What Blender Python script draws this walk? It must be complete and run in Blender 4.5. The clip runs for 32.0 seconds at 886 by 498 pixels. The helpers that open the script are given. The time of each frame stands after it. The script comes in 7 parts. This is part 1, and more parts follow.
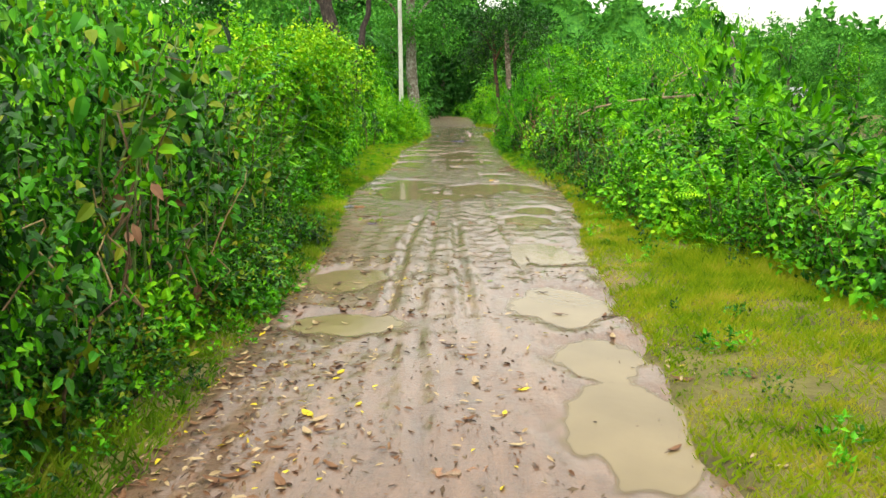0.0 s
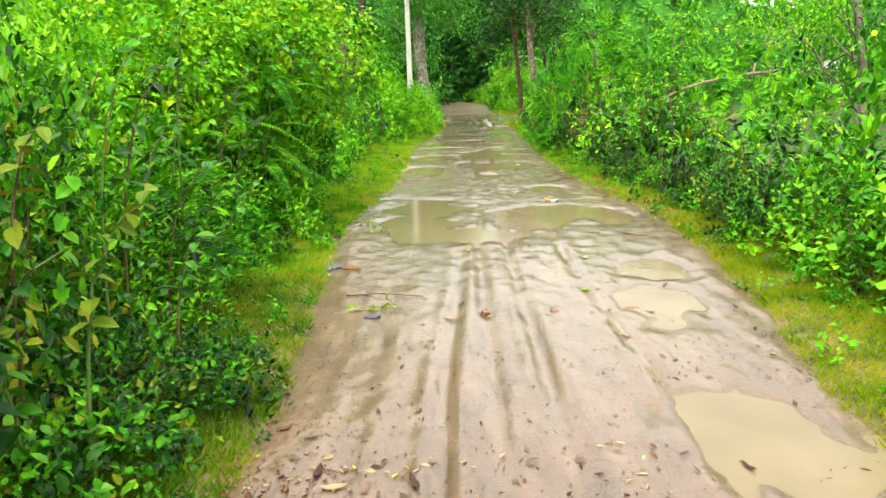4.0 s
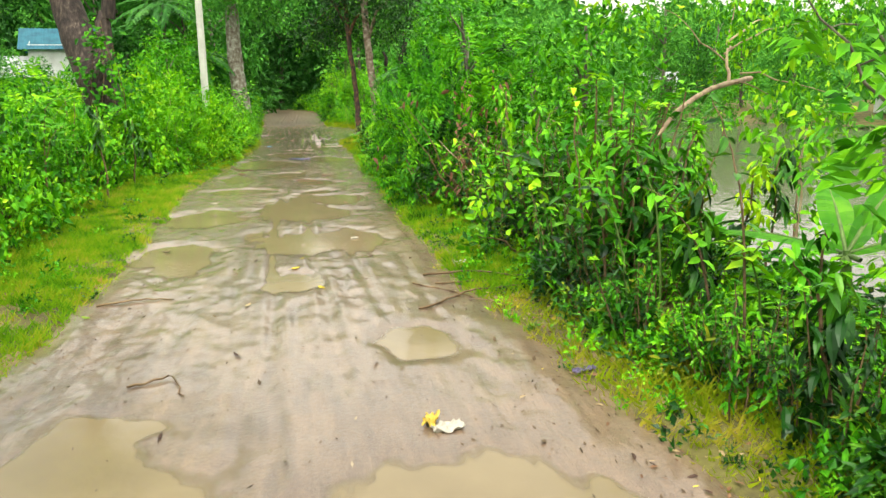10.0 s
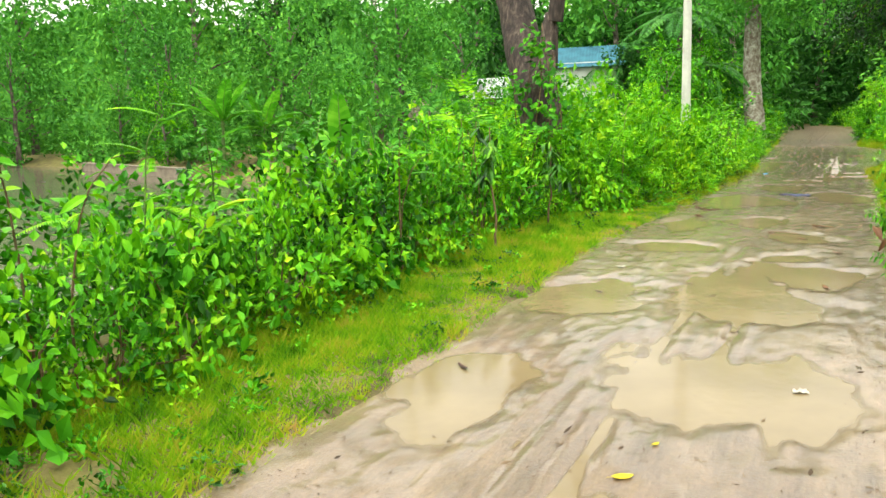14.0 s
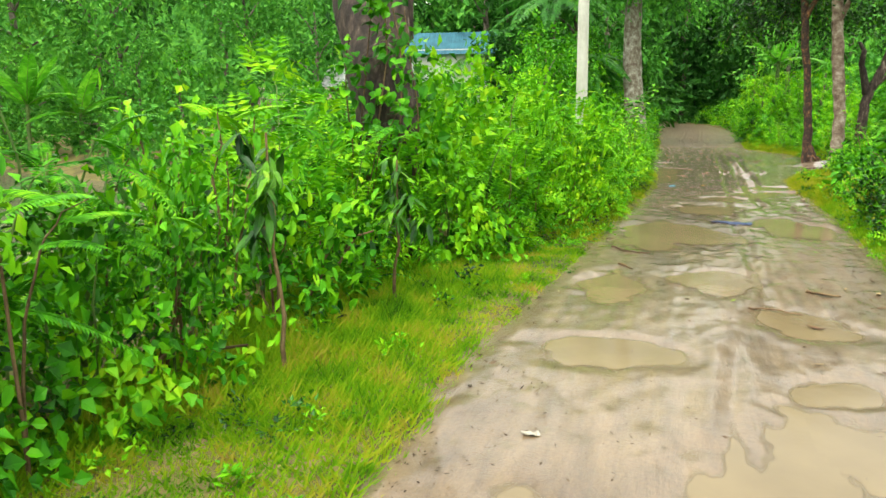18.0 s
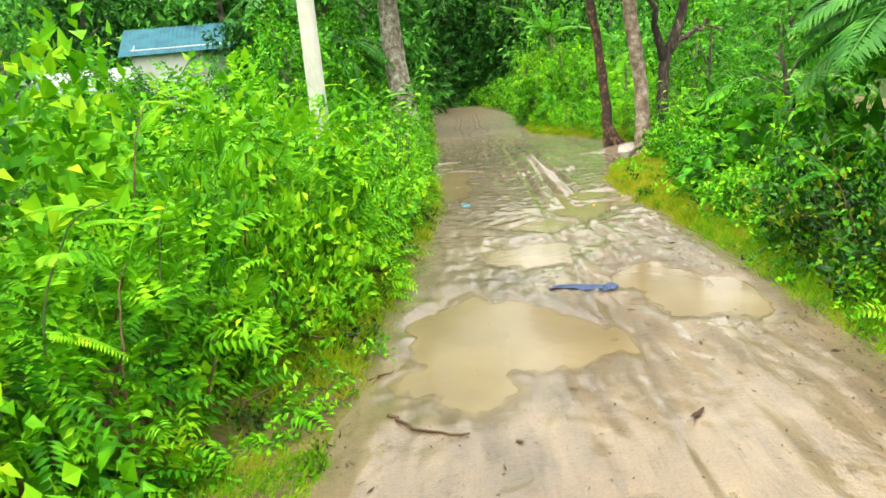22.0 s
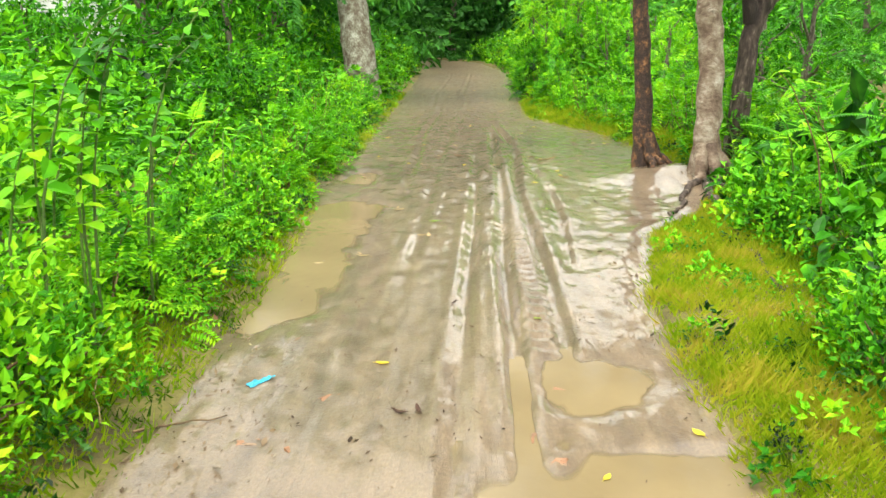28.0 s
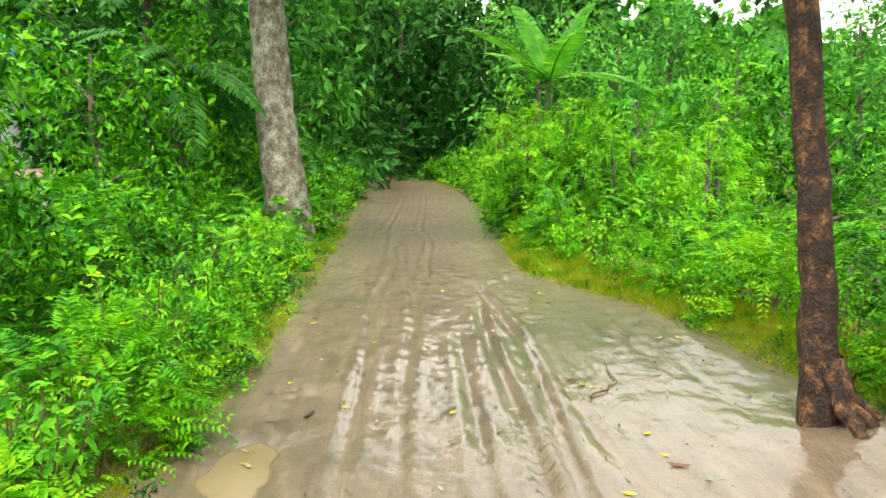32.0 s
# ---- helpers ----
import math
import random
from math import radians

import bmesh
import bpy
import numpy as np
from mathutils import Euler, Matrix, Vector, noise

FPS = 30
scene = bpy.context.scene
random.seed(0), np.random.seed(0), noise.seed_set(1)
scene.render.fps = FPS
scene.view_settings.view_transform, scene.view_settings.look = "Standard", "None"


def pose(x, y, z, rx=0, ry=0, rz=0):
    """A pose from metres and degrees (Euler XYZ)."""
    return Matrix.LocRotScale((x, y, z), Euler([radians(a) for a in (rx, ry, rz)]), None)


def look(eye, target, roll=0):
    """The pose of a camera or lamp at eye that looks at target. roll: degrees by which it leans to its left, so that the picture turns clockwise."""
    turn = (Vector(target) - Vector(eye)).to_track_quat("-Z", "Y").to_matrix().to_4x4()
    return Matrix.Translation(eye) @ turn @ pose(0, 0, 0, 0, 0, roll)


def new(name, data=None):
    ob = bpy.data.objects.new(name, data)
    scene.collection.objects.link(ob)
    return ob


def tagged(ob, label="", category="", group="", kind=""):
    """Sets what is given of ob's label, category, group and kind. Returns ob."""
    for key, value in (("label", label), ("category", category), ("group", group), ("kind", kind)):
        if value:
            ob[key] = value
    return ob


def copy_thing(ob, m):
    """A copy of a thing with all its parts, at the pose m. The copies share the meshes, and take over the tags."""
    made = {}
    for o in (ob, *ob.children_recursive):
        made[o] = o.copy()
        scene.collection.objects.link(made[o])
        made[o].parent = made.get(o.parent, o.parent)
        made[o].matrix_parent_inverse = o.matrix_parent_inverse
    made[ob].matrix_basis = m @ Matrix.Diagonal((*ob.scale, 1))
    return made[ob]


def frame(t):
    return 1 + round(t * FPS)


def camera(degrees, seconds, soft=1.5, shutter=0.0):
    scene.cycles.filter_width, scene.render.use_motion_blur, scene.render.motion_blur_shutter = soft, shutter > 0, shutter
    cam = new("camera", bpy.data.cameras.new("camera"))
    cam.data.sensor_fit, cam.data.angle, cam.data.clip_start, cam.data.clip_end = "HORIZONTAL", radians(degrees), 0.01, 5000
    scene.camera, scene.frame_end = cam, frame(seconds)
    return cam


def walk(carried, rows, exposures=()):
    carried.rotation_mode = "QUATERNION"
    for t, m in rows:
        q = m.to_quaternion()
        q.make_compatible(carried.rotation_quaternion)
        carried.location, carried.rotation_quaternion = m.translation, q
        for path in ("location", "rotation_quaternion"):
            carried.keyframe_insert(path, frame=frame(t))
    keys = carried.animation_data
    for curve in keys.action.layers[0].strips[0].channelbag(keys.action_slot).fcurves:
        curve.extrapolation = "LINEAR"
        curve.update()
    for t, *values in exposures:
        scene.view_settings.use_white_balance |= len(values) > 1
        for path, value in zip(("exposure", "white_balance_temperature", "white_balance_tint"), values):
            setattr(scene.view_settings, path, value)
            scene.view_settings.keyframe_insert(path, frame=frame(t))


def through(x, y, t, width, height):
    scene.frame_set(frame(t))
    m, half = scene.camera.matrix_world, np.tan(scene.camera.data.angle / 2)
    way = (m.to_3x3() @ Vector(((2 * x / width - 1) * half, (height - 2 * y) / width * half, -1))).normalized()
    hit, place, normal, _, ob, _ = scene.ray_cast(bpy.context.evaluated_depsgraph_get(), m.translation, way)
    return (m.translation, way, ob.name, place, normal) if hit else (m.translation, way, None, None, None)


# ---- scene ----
cam = camera(59.3, 32.0, 1.5, 0.08)
PATH = [
    (0, (-0.18, 0.647, 1.39), (-0.2, 2.612, 1.017), -0.4),
    (0.5, (-0.198, 1.171, 1.366), (-0.221, 3.13, 0.968), -1.0),
    (1, (-0.28, 1.734, 1.386), (-0.351, 3.693, 0.989), -1.5),
    (1.5, (-0.277, 2.26, 1.366), (-0.35, 4.218, 0.965), -2.3),
    (2, (-0.305, 2.855, 1.377), (-0.403, 4.816, 0.994), -1.3),
    (2.5, (-0.358, 3.34, 1.383), (-0.449, 5.304, 1.018), -1.5),
    (3, (-0.428, 3.874, 1.405), (-0.507, 5.83, 0.996), -1.0),
    (3.5, (-0.521, 4.362, 1.398), (-0.572, 6.32, 0.996), -2.3),
    (5.5, (-0.508, 6.483, 1.408), (-0.537, 8.434, 0.969), -0.4),
    (6, (-0.529, 7.011, 1.391), (-0.561, 8.966, 0.975), -0.7),
    (6.5, (-0.514, 7.514, 1.402), (-0.555, 9.468, 0.976), -0.4),
    (7, (-0.583, 8.115, 1.427), (-0.637, 10.078, 1.047), -0.1),
    (7.5, (-0.589, 8.641, 1.417), (-0.645, 10.602, 1.03), -0.4),
    (8, (-0.632, 9.183, 1.436), (-0.685, 11.142, 1.039), -0.4),
    (8.5, (-0.572, 9.615, 1.458), (-0.529, 11.573, 1.051), -1.9),
    (9, (-0.405, 10.141, 1.474), (-0.243, 12.09, 1.059), -1.6),
    (9.5, (-0.248, 10.624, 1.475), (0.08, 12.554, 1.064), -1.5),
    (10, (0.025, 11.117, 1.447), (0.38, 13.043, 1.042), -1.1),
    (10.5, (0.234, 11.571, 1.447), (0.576, 13.498, 1.039), -0.4),
    (11, (0.512, 12.051, 1.425), (0.842, 13.982, 1.022), -0.6),
    (11.5, (0.757, 12.459, 1.438), (1.012, 14.402, 1.036), 0.2),
    (12, (0.966, 12.924, 1.437), (1.143, 14.878, 1.048), -0.1),
    (12.5, (1.179, 13.325, 1.402), (0.927, 15.271, 1.013), 0.6),
    (13, (1.121, 13.837, 1.384), (0.662, 15.741, 0.979), 0.0),
    (13.5, (0.962, 14.229, 1.405), (0.179, 16.032, 1.037), -2.2),
    (15.5, (-0.33, 16.243, 1.423), (-1.301, 17.97, 1.144), -1.7),
    (15.8, (-0.373, 16.496, 1.428), (-1.2, 18.295, 1.146), -0.8),
    (16, (-0.374, 16.664, 1.437), (-1.142, 18.487, 1.145), -1.1),
    (16.5, (-0.358, 17.061, 1.442), (-1.104, 18.89, 1.127), -0.9),
    (17, (-0.384, 17.478, 1.479), (-1.051, 19.335, 1.155), -0.7),
    (17.5, (-0.384, 17.987, 1.451), (-1.019, 19.854, 1.117), -0.5),
    (18, (-0.485, 18.503, 1.429), (-1.07, 20.38, 1.065), -0.7),
    (18.5, (-0.481, 19.009, 1.456), (-0.901, 20.929, 1.084), -1.9),
    (19, (-0.471, 19.506, 1.465), (-0.881, 21.431, 1.111), -2.6),
    (19.5, (-0.472, 20.002, 1.451), (-0.867, 21.93, 1.094), -3.0),
    (20, (-0.433, 20.603, 1.427), (-0.831, 22.534, 1.088), -2.0),
    (20.5, (-0.581, 21.212, 1.341), (-0.996, 23.132, 0.966), -1.0),
    (21, (-0.691, 21.792, 1.393), (-1.078, 23.705, 0.956), -3.2),
    (21.5, (-0.732, 22.398, 1.422), (-1.075, 24.317, 0.974), -6.5),
    (22, (-0.709, 22.954, 1.488), (-0.774, 24.911, 1.078), -5.8),
    (22.5, (-0.642, 23.487, 1.514), (-0.654, 25.448, 1.123), -5.3),
    (23, (-0.616, 24.073, 1.458), (-0.623, 26.038, 1.087), -4.4),
    (23.5, (-0.541, 24.621, 1.412), (-0.559, 26.586, 1.044), -3.9),
    (24, (-0.586, 25.252, 1.381), (-0.626, 27.219, 1.021), -3.3),
    (24.5, (-0.528, 25.658, 1.48), (-0.497, 27.627, 1.129), -5.4),
    (26.5, (0.231, 27.808, 1.427), (0.25, 29.74, 0.912), 2.3),
    (27, (0.231, 28.344, 1.501), (0.239, 30.269, 0.957), -0.4),
    (27.5, (0.228, 28.791, 1.523), (0.133, 30.713, 0.979), -0.4),
    (28, (0.293, 29.281, 1.511), (0.211, 31.206, 0.976), -1.2),
    (28.5, (0.475, 29.803, 1.515), (0.362, 31.731, 0.995), -0.3),
    (29, (0.46, 30.43, 1.533), (0.223, 32.37, 1.109), 0.3),
    (29.5, (0.365, 30.999, 1.529), (-0.055, 32.904, 1.087), -0.6),
    (30, (0.161, 31.541, 1.593), (-0.368, 33.422, 1.166), -1.5),
    (30.5, (0.117, 32.115, 1.585), (-0.265, 34.048, 1.246), -2.8),
    (31, (0.035, 32.732, 1.595), (-0.131, 34.71, 1.346), -1.5),
    (31.5, (0.033, 33.262, 1.572), (0.057, 35.249, 1.339), -1.8),
    (32, (0.013, 33.863, 1.588), (0.069, 35.846, 1.33), -1.6),
]
walk(cam, [(t, look(eye, target, roll)) for t, eye, target, roll in PATH], [(0.0, -0.1), (1.5, 0.2), (3.0, 0.3), (7.0, 0.25), (10.0, 0.12), (12.0, 0.12), (13.0, 0.35), (16.0, 0.12), (19.0, 0.18), (22.0, 0.42), (28.0, 0.45), (30.0, 0.6), (31.0, 0.45), (32.0, 0.32)])

# ---- light: rainy overcast daylight ----
SUN_EL, SUN_AZ = radians(72), radians(200)
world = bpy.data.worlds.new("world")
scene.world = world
world.use_nodes = True
wn, wl = world.node_tree.nodes, world.node_tree.links
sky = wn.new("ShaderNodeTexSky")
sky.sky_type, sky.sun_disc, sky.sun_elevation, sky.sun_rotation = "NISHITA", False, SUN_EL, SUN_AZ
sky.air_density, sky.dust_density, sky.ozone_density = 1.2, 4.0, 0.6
# Value brightens the sky 2.9 times, on top of the Background strength
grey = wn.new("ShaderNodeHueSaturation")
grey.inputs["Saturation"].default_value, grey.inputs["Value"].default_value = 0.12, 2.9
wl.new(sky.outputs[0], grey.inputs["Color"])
# warm tint multiplied onto the sky's colour
sky_tint = wn.new("ShaderNodeMix")
sky_tint.data_type, sky_tint.blend_type = "RGBA", "MULTIPLY"
sky_tint.inputs["Factor"].default_value = 1.0
sky_tint.inputs["B"].default_value = (1.0, 0.98, 0.87, 1)
wl.new(grey.outputs[0], sky_tint.inputs["A"])
wl.new(sky_tint.outputs["Result"], wn["Background"].inputs["Color"])
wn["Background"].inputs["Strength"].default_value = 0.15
sun = new("sun", bpy.data.lights.new("sun", "SUN"))
sun.data.energy, sun.data.angle, sun.data.color = 0.5, radians(60), (1.0, 0.96, 0.88)
sun.matrix_basis = look((0, 0, 30), (-3.5, 9.0, 0))

# ---- materials ----
def node_mat(name):
    m = bpy.data.materials.new(name)
    m.use_nodes = True
    nt = m.node_tree
    return m, nt, nt.nodes, nt.links, nt.nodes["Principled BSDF"]


def ramp_node(nodes, stops):
    r = nodes.new("ShaderNodeValToRGB")
    el = r.color_ramp.elements
    while len(el) < len(stops):
        el.new(0.5)
    for e, (p, c) in zip(el, stops):
        e.position, e.color = p, (*c, 1)
    return r


def leaf_mat(name, stops, rough=0.38, through=0.18, spec=0.12):
    """Leaf with a tone of its own per leaf, fine veins and light coming through it."""
    m, nt, nodes, links, bsdf = node_mat(name)
    geo, info = nodes.new("ShaderNodeNewGeometry"), nodes.new("ShaderNodeObjectInfo")
    tex, co = nodes.new("ShaderNodeTexNoise"), nodes.new("ShaderNodeTexCoord")
    tex.inputs["Scale"].default_value, tex.inputs["Detail"].default_value = 3.2, 3
    links.new(co.outputs["Object"], tex.inputs["Vector"])
    a = nodes.new("ShaderNodeMath"); a.operation = "MULTIPLY_ADD"
    a.inputs[1].default_value, a.inputs[2].default_value = 0.28, 0.0
    links.new(geo.outputs["Random Per Island"], a.inputs[0])
    b = nodes.new("ShaderNodeMath"); b.operation = "MULTIPLY_ADD"
    b.inputs[1].default_value = 1.25
    links.new(tex.outputs["Fac"], b.inputs[0]); links.new(a.outputs[0], b.inputs[2])
    c = nodes.new("ShaderNodeMath"); c.operation = "MULTIPLY_ADD"
    c.inputs[1].default_value = 0.22
    links.new(info.outputs["Random"], c.inputs[0]); links.new(b.outputs[0], c.inputs[2])
    d = nodes.new("ShaderNodeMath"); d.operation = "SUBTRACT"; d.inputs[1].default_value = 0.36
    links.new(c.outputs[0], d.inputs[0])
    r = ramp_node(nodes, stops)
    links.new(d.outputs[0], r.inputs[0])
    links.new(r.outputs[0], bsdf.inputs["Base Color"])
    bsdf.inputs["Roughness"].default_value, bsdf.inputs["Specular IOR Level"].default_value = rough, spec
    tr = nodes.new("ShaderNodeBsdfTranslucent")
    links.new(r.outputs[0], tr.inputs["Color"])
    mix = nodes.new("ShaderNodeMixShader"); mix.inputs[0].default_value = through
    links.new(bsdf.outputs[0], mix.inputs[1]); links.new(tr.outputs[0], mix.inputs[2])
    links.new(mix.outputs[0], nodes["Material Output"].inputs["Surface"])
    return m


def solid_mat(name, stops, scale=6.0, rough=0.7, bump=0.3, bscale=40.0, stretch=(1, 1, 1), spec=0.4, detail=6, metal=0.0):
    """Two scales of tone and a fine relief; stretch draws the grain out along an axis."""
    m, nt, nodes, links, bsdf = node_mat(name)
    co, mp = nodes.new("ShaderNodeTexCoord"), nodes.new("ShaderNodeMapping")
    mp.inputs["Scale"].default_value = stretch
    links.new(co.outputs["Object"], mp.inputs["Vector"])
    t1, t2 = nodes.new("ShaderNodeTexNoise"), nodes.new("ShaderNodeTexNoise")
    t1.inputs["Scale"].default_value, t1.inputs["Detail"].default_value = scale, detail
    t2.inputs["Scale"].default_value, t2.inputs["Detail"].default_value = bscale, 5
    links.new(mp.outputs[0], t1.inputs["Vector"]); links.new(mp.outputs[0], t2.inputs["Vector"])
    info = nodes.new("ShaderNodeObjectInfo")
    ad = nodes.new("ShaderNodeMath"); ad.operation = "MULTIPLY_ADD"; ad.inputs[1].default_value = 0.25
    links.new(info.outputs["Random"], ad.inputs[0]); links.new(t1.outputs["Fac"], ad.inputs[2])
    sb = nodes.new("ShaderNodeMath"); sb.operation = "SUBTRACT"; sb.inputs[1].default_value = 0.125
    links.new(ad.outputs[0], sb.inputs[0])
    mx = nodes.new("ShaderNodeMath"); mx.operation = "MULTIPLY_ADD"; mx.inputs[1].default_value = 0.35
    links.new(t2.outputs["Fac"], mx.inputs[0]); links.new(sb.outputs[0], mx.inputs[2])
    s2 = nodes.new("ShaderNodeMath"); s2.operation = "SUBTRACT"; s2.inputs[1].default_value = 0.175
    links.new(mx.outputs[0], s2.inputs[0])
    r = ramp_node(nodes, stops)
    links.new(s2.outputs[0], r.inputs[0]); links.new(r.outputs[0], bsdf.inputs["Base Color"])
    bsdf.inputs["Roughness"].default_value, bsdf.inputs["Specular IOR Level"].default_value = rough, spec
    bsdf.inputs["Metallic"].default_value = metal
    if bump:
        bp = nodes.new("ShaderNodeBump")
        bp.inputs["Strength"].default_value, bp.inputs["Distance"].default_value = bump, 0.02
        links.new(t2.outputs["Fac"], bp.inputs["Height"]); links.new(bp.outputs[0], bsdf.inputs["Normal"])
    return m


def mud_mat():
    """Wet trodden mud: tone by patches, gouged and streaked along the lane, a film of water on it."""
    m, nt, nodes, links, bsdf = node_mat("wet_mud")
    co = nodes.new("ShaderNodeTexCoord")
    mp = nodes.new("ShaderNodeMapping"); mp.inputs["Scale"].default_value = (1.0, 0.38, 1.0)
    links.new(co.outputs["Object"], mp.inputs["Vector"])

    def noise_at(scale, detail, vec, rough=0.6, kind="FBM"):
        t = nodes.new("ShaderNodeTexNoise")
        t.noise_type = kind
        t.inputs["Scale"].default_value, t.inputs["Detail"].default_value, t.inputs["Roughness"].default_value = scale, detail, rough
        links.new(vec, t.inputs["Vector"])
        return t.outputs["Fac"]

    def calc(op, a, b, c=None):
        n = nodes.new("ShaderNodeMath"); n.operation = op
        for k, v in enumerate((a, b, c)):
            if v is None:
                continue
            if isinstance(v, (int, float)):
                n.inputs[k].default_value = v
            else:
                links.new(v, n.inputs[k])
        return n.outputs[0]

    def span(v, a, b, lo, hi):
        n = nodes.new("ShaderNodeMapRange")
        for key, val in (("From Min", a), ("From Max", b), ("To Min", lo), ("To Max", hi)):
            n.inputs[key].default_value = val
        links.new(v, n.inputs["Value"])
        return n.outputs[0]

    long_map = nodes.new("ShaderNodeMapping"); long_map.inputs["Scale"].default_value = (1.0, 0.10, 1.0)
    links.new(co.outputs["Object"], long_map.inputs["Vector"])
    big, mid = noise_at(0.8, 5, mp.outputs[0]), noise_at(7, 9, mp.outputs[0], 0.68)
    streak = noise_at(11, 5, long_map.outputs[0], 0.62)
    clods = noise_at(20, 6, co.outputs["Object"], 0.7)
    fine = noise_at(70, 5, co.outputs["Object"], 0.65)
    # relief noises drive the tone too: shade in the hollows is painted in
    mix = calc("MULTIPLY_ADD", mid, 0.42, calc("MULTIPLY_ADD", streak, 0.36, calc("MULTIPLY_ADD", fine, 0.38, calc("MULTIPLY_ADD", big, 0.46, 0.195))))
    r = ramp_node(nodes, [(0.22, (0.040, 0.025, 0.015)), (0.36, (0.100, 0.064, 0.038)), (0.50, (0.172, 0.119, 0.074)), (0.70, (0.285, 0.210, 0.138))])
    links.new(calc("SUBTRACT", mix, 0.53), r.inputs[0])
    # redder earth at the start of the lane, greyer silt further along
    sep = nodes.new("ShaderNodeSeparateXYZ"); links.new(co.outputs["Object"], sep.inputs[0])
    # last stop pales the far mud: sky sheen put into its colour
    tone = ramp_node(nodes, [(0.0, (1.02, 0.74, 0.60)), (0.127, (1.02, 0.88, 0.74)), (0.23, (1.07, 0.97, 0.82)), (0.41, (1.12, 1.06, 0.83)), (0.64, (1.02, 1.01, 0.92)), (0.95, (1.12, 1.11, 1.02))])
    links.new(span(sep.outputs["Y"], 6, 50, 0, 1), tone.inputs[0])
    mul = nodes.new("ShaderNodeMix"); mul.data_type, mul.blend_type = "RGBA", "MULTIPLY"
    mul.inputs["Factor"].default_value = 1.0
    links.new(r.outputs[0], mul.inputs["A"]); links.new(tone.outputs[0], mul.inputs["B"])
    links.new(mul.outputs["Result"], bsdf.inputs["Base Color"])
    links.new(span(mid, 0.35, 0.65, 0.30, 0.6), bsdf.inputs["Roughness"])
    # the film of water lies in patches and thins out on the clods
    wet = calc("MULTIPLY_ADD", streak, 0.5, calc("MULTIPLY_ADD", clods, 0.35, big))
    links.new(calc("SUBTRACT", span(wet, 0.56, 0.80, 0.6, 1.0), span(sep.outputs["Y"], 38, 56, 0.0, 0.45)), bsdf.inputs["Coat Weight"])
    dull = span(sep.outputs["Y"], 22, 31, 1.0, 0.0)
    dull = calc("MAXIMUM", dull, span(sep.outputs["Y"], 40, 46, 0.0, 1.3))
    links.new(calc("MULTIPLY_ADD", dull, 0.12, span(wet, 0.62, 0.90, 0.11, 0.02)), bsdf.inputs["Coat Roughness"])
    bsdf.inputs["Coat IOR"].default_value, bsdf.inputs["Specular IOR Level"].default_value = 1.7, 0.9
    mp2 = nodes.new("ShaderNodeMapping"); mp2.inputs["Scale"].default_value = (1.0, 0.6, 1.0)
    links.new(co.outputs["Object"], mp2.inputs["Vector"])
    soft = noise_at(8, 1, mp2.outputs[0], 0.4)
    ripple = noise_at(24, 1, co.outputs["Object"], 0.4)
    for height, dist, socket in ((calc("MULTIPLY_ADD", streak, 0.7, calc("MULTIPLY_ADD", fine, 0.24, calc("MULTIPLY_ADD", clods, 0.7, mid))), 0.024, "Normal"),
                                 (calc("MULTIPLY_ADD", streak, 0.16, calc("MULTIPLY_ADD", ripple, 0.18, calc("MULTIPLY", soft, 0.9))), 0.010, "Coat Normal")):
        bp = nodes.new("ShaderNodeBump")
        bp.inputs["Strength"].default_value, bp.inputs["Distance"].default_value = 1.0, dist
        links.new(height, bp.inputs["Height"]); links.new(bp.outputs[0], bsdf.inputs[socket])
    return m


def water_mat(name, col, scale, strength, rough=0.03, thin=0.0):
    """Silty rain water: opaque with mud, a mirror at a low angle, faint ripples."""
    m, nt, nodes, links, bsdf = node_mat(name)
    co, t, t2 = nodes.new("ShaderNodeTexCoord"), nodes.new("ShaderNodeTexNoise"), nodes.new("ShaderNodeTexNoise")
    t.inputs["Scale"].default_value, t.inputs["Detail"].default_value = scale, 3
    t2.inputs["Scale"].default_value, t2.inputs["Detail"].default_value = scale * 0.12, 4
    links.new(co.outputs["Object"], t.inputs["Vector"]); links.new(co.outputs["Object"], t2.inputs["Vector"])
    r = ramp_node(nodes, [(0.3, tuple(0.82 * c for c in col)), (0.7, tuple(1.12 * c for c in col))])
    links.new(t2.outputs["Fac"], r.inputs[0]); links.new(r.outputs[0], bsdf.inputs["Base Color"])
    bsdf.inputs["Roughness"].default_value, bsdf.inputs["IOR"].default_value = rough, 1.5 if thin else 1.33
    if thin:
        at, clear = nodes.new("ShaderNodeAttribute"), nodes.new("ShaderNodeMapRange")
        at.attribute_name = "depth"
        clear.inputs["From Max"].default_value, clear.inputs["To Max"].default_value = thin, 0.96
        links.new(at.outputs["Fac"], clear.inputs["Value"]); links.new(clear.outputs[0], bsdf.inputs["Alpha"])
    bp = nodes.new("ShaderNodeBump")
    bp.inputs["Strength"].default_value, bp.inputs["Distance"].default_value = strength, 0.01
    links.new(t.outputs["Fac"], bp.inputs["Height"]); links.new(bp.outputs[0], bsdf.inputs["Normal"])
    return m


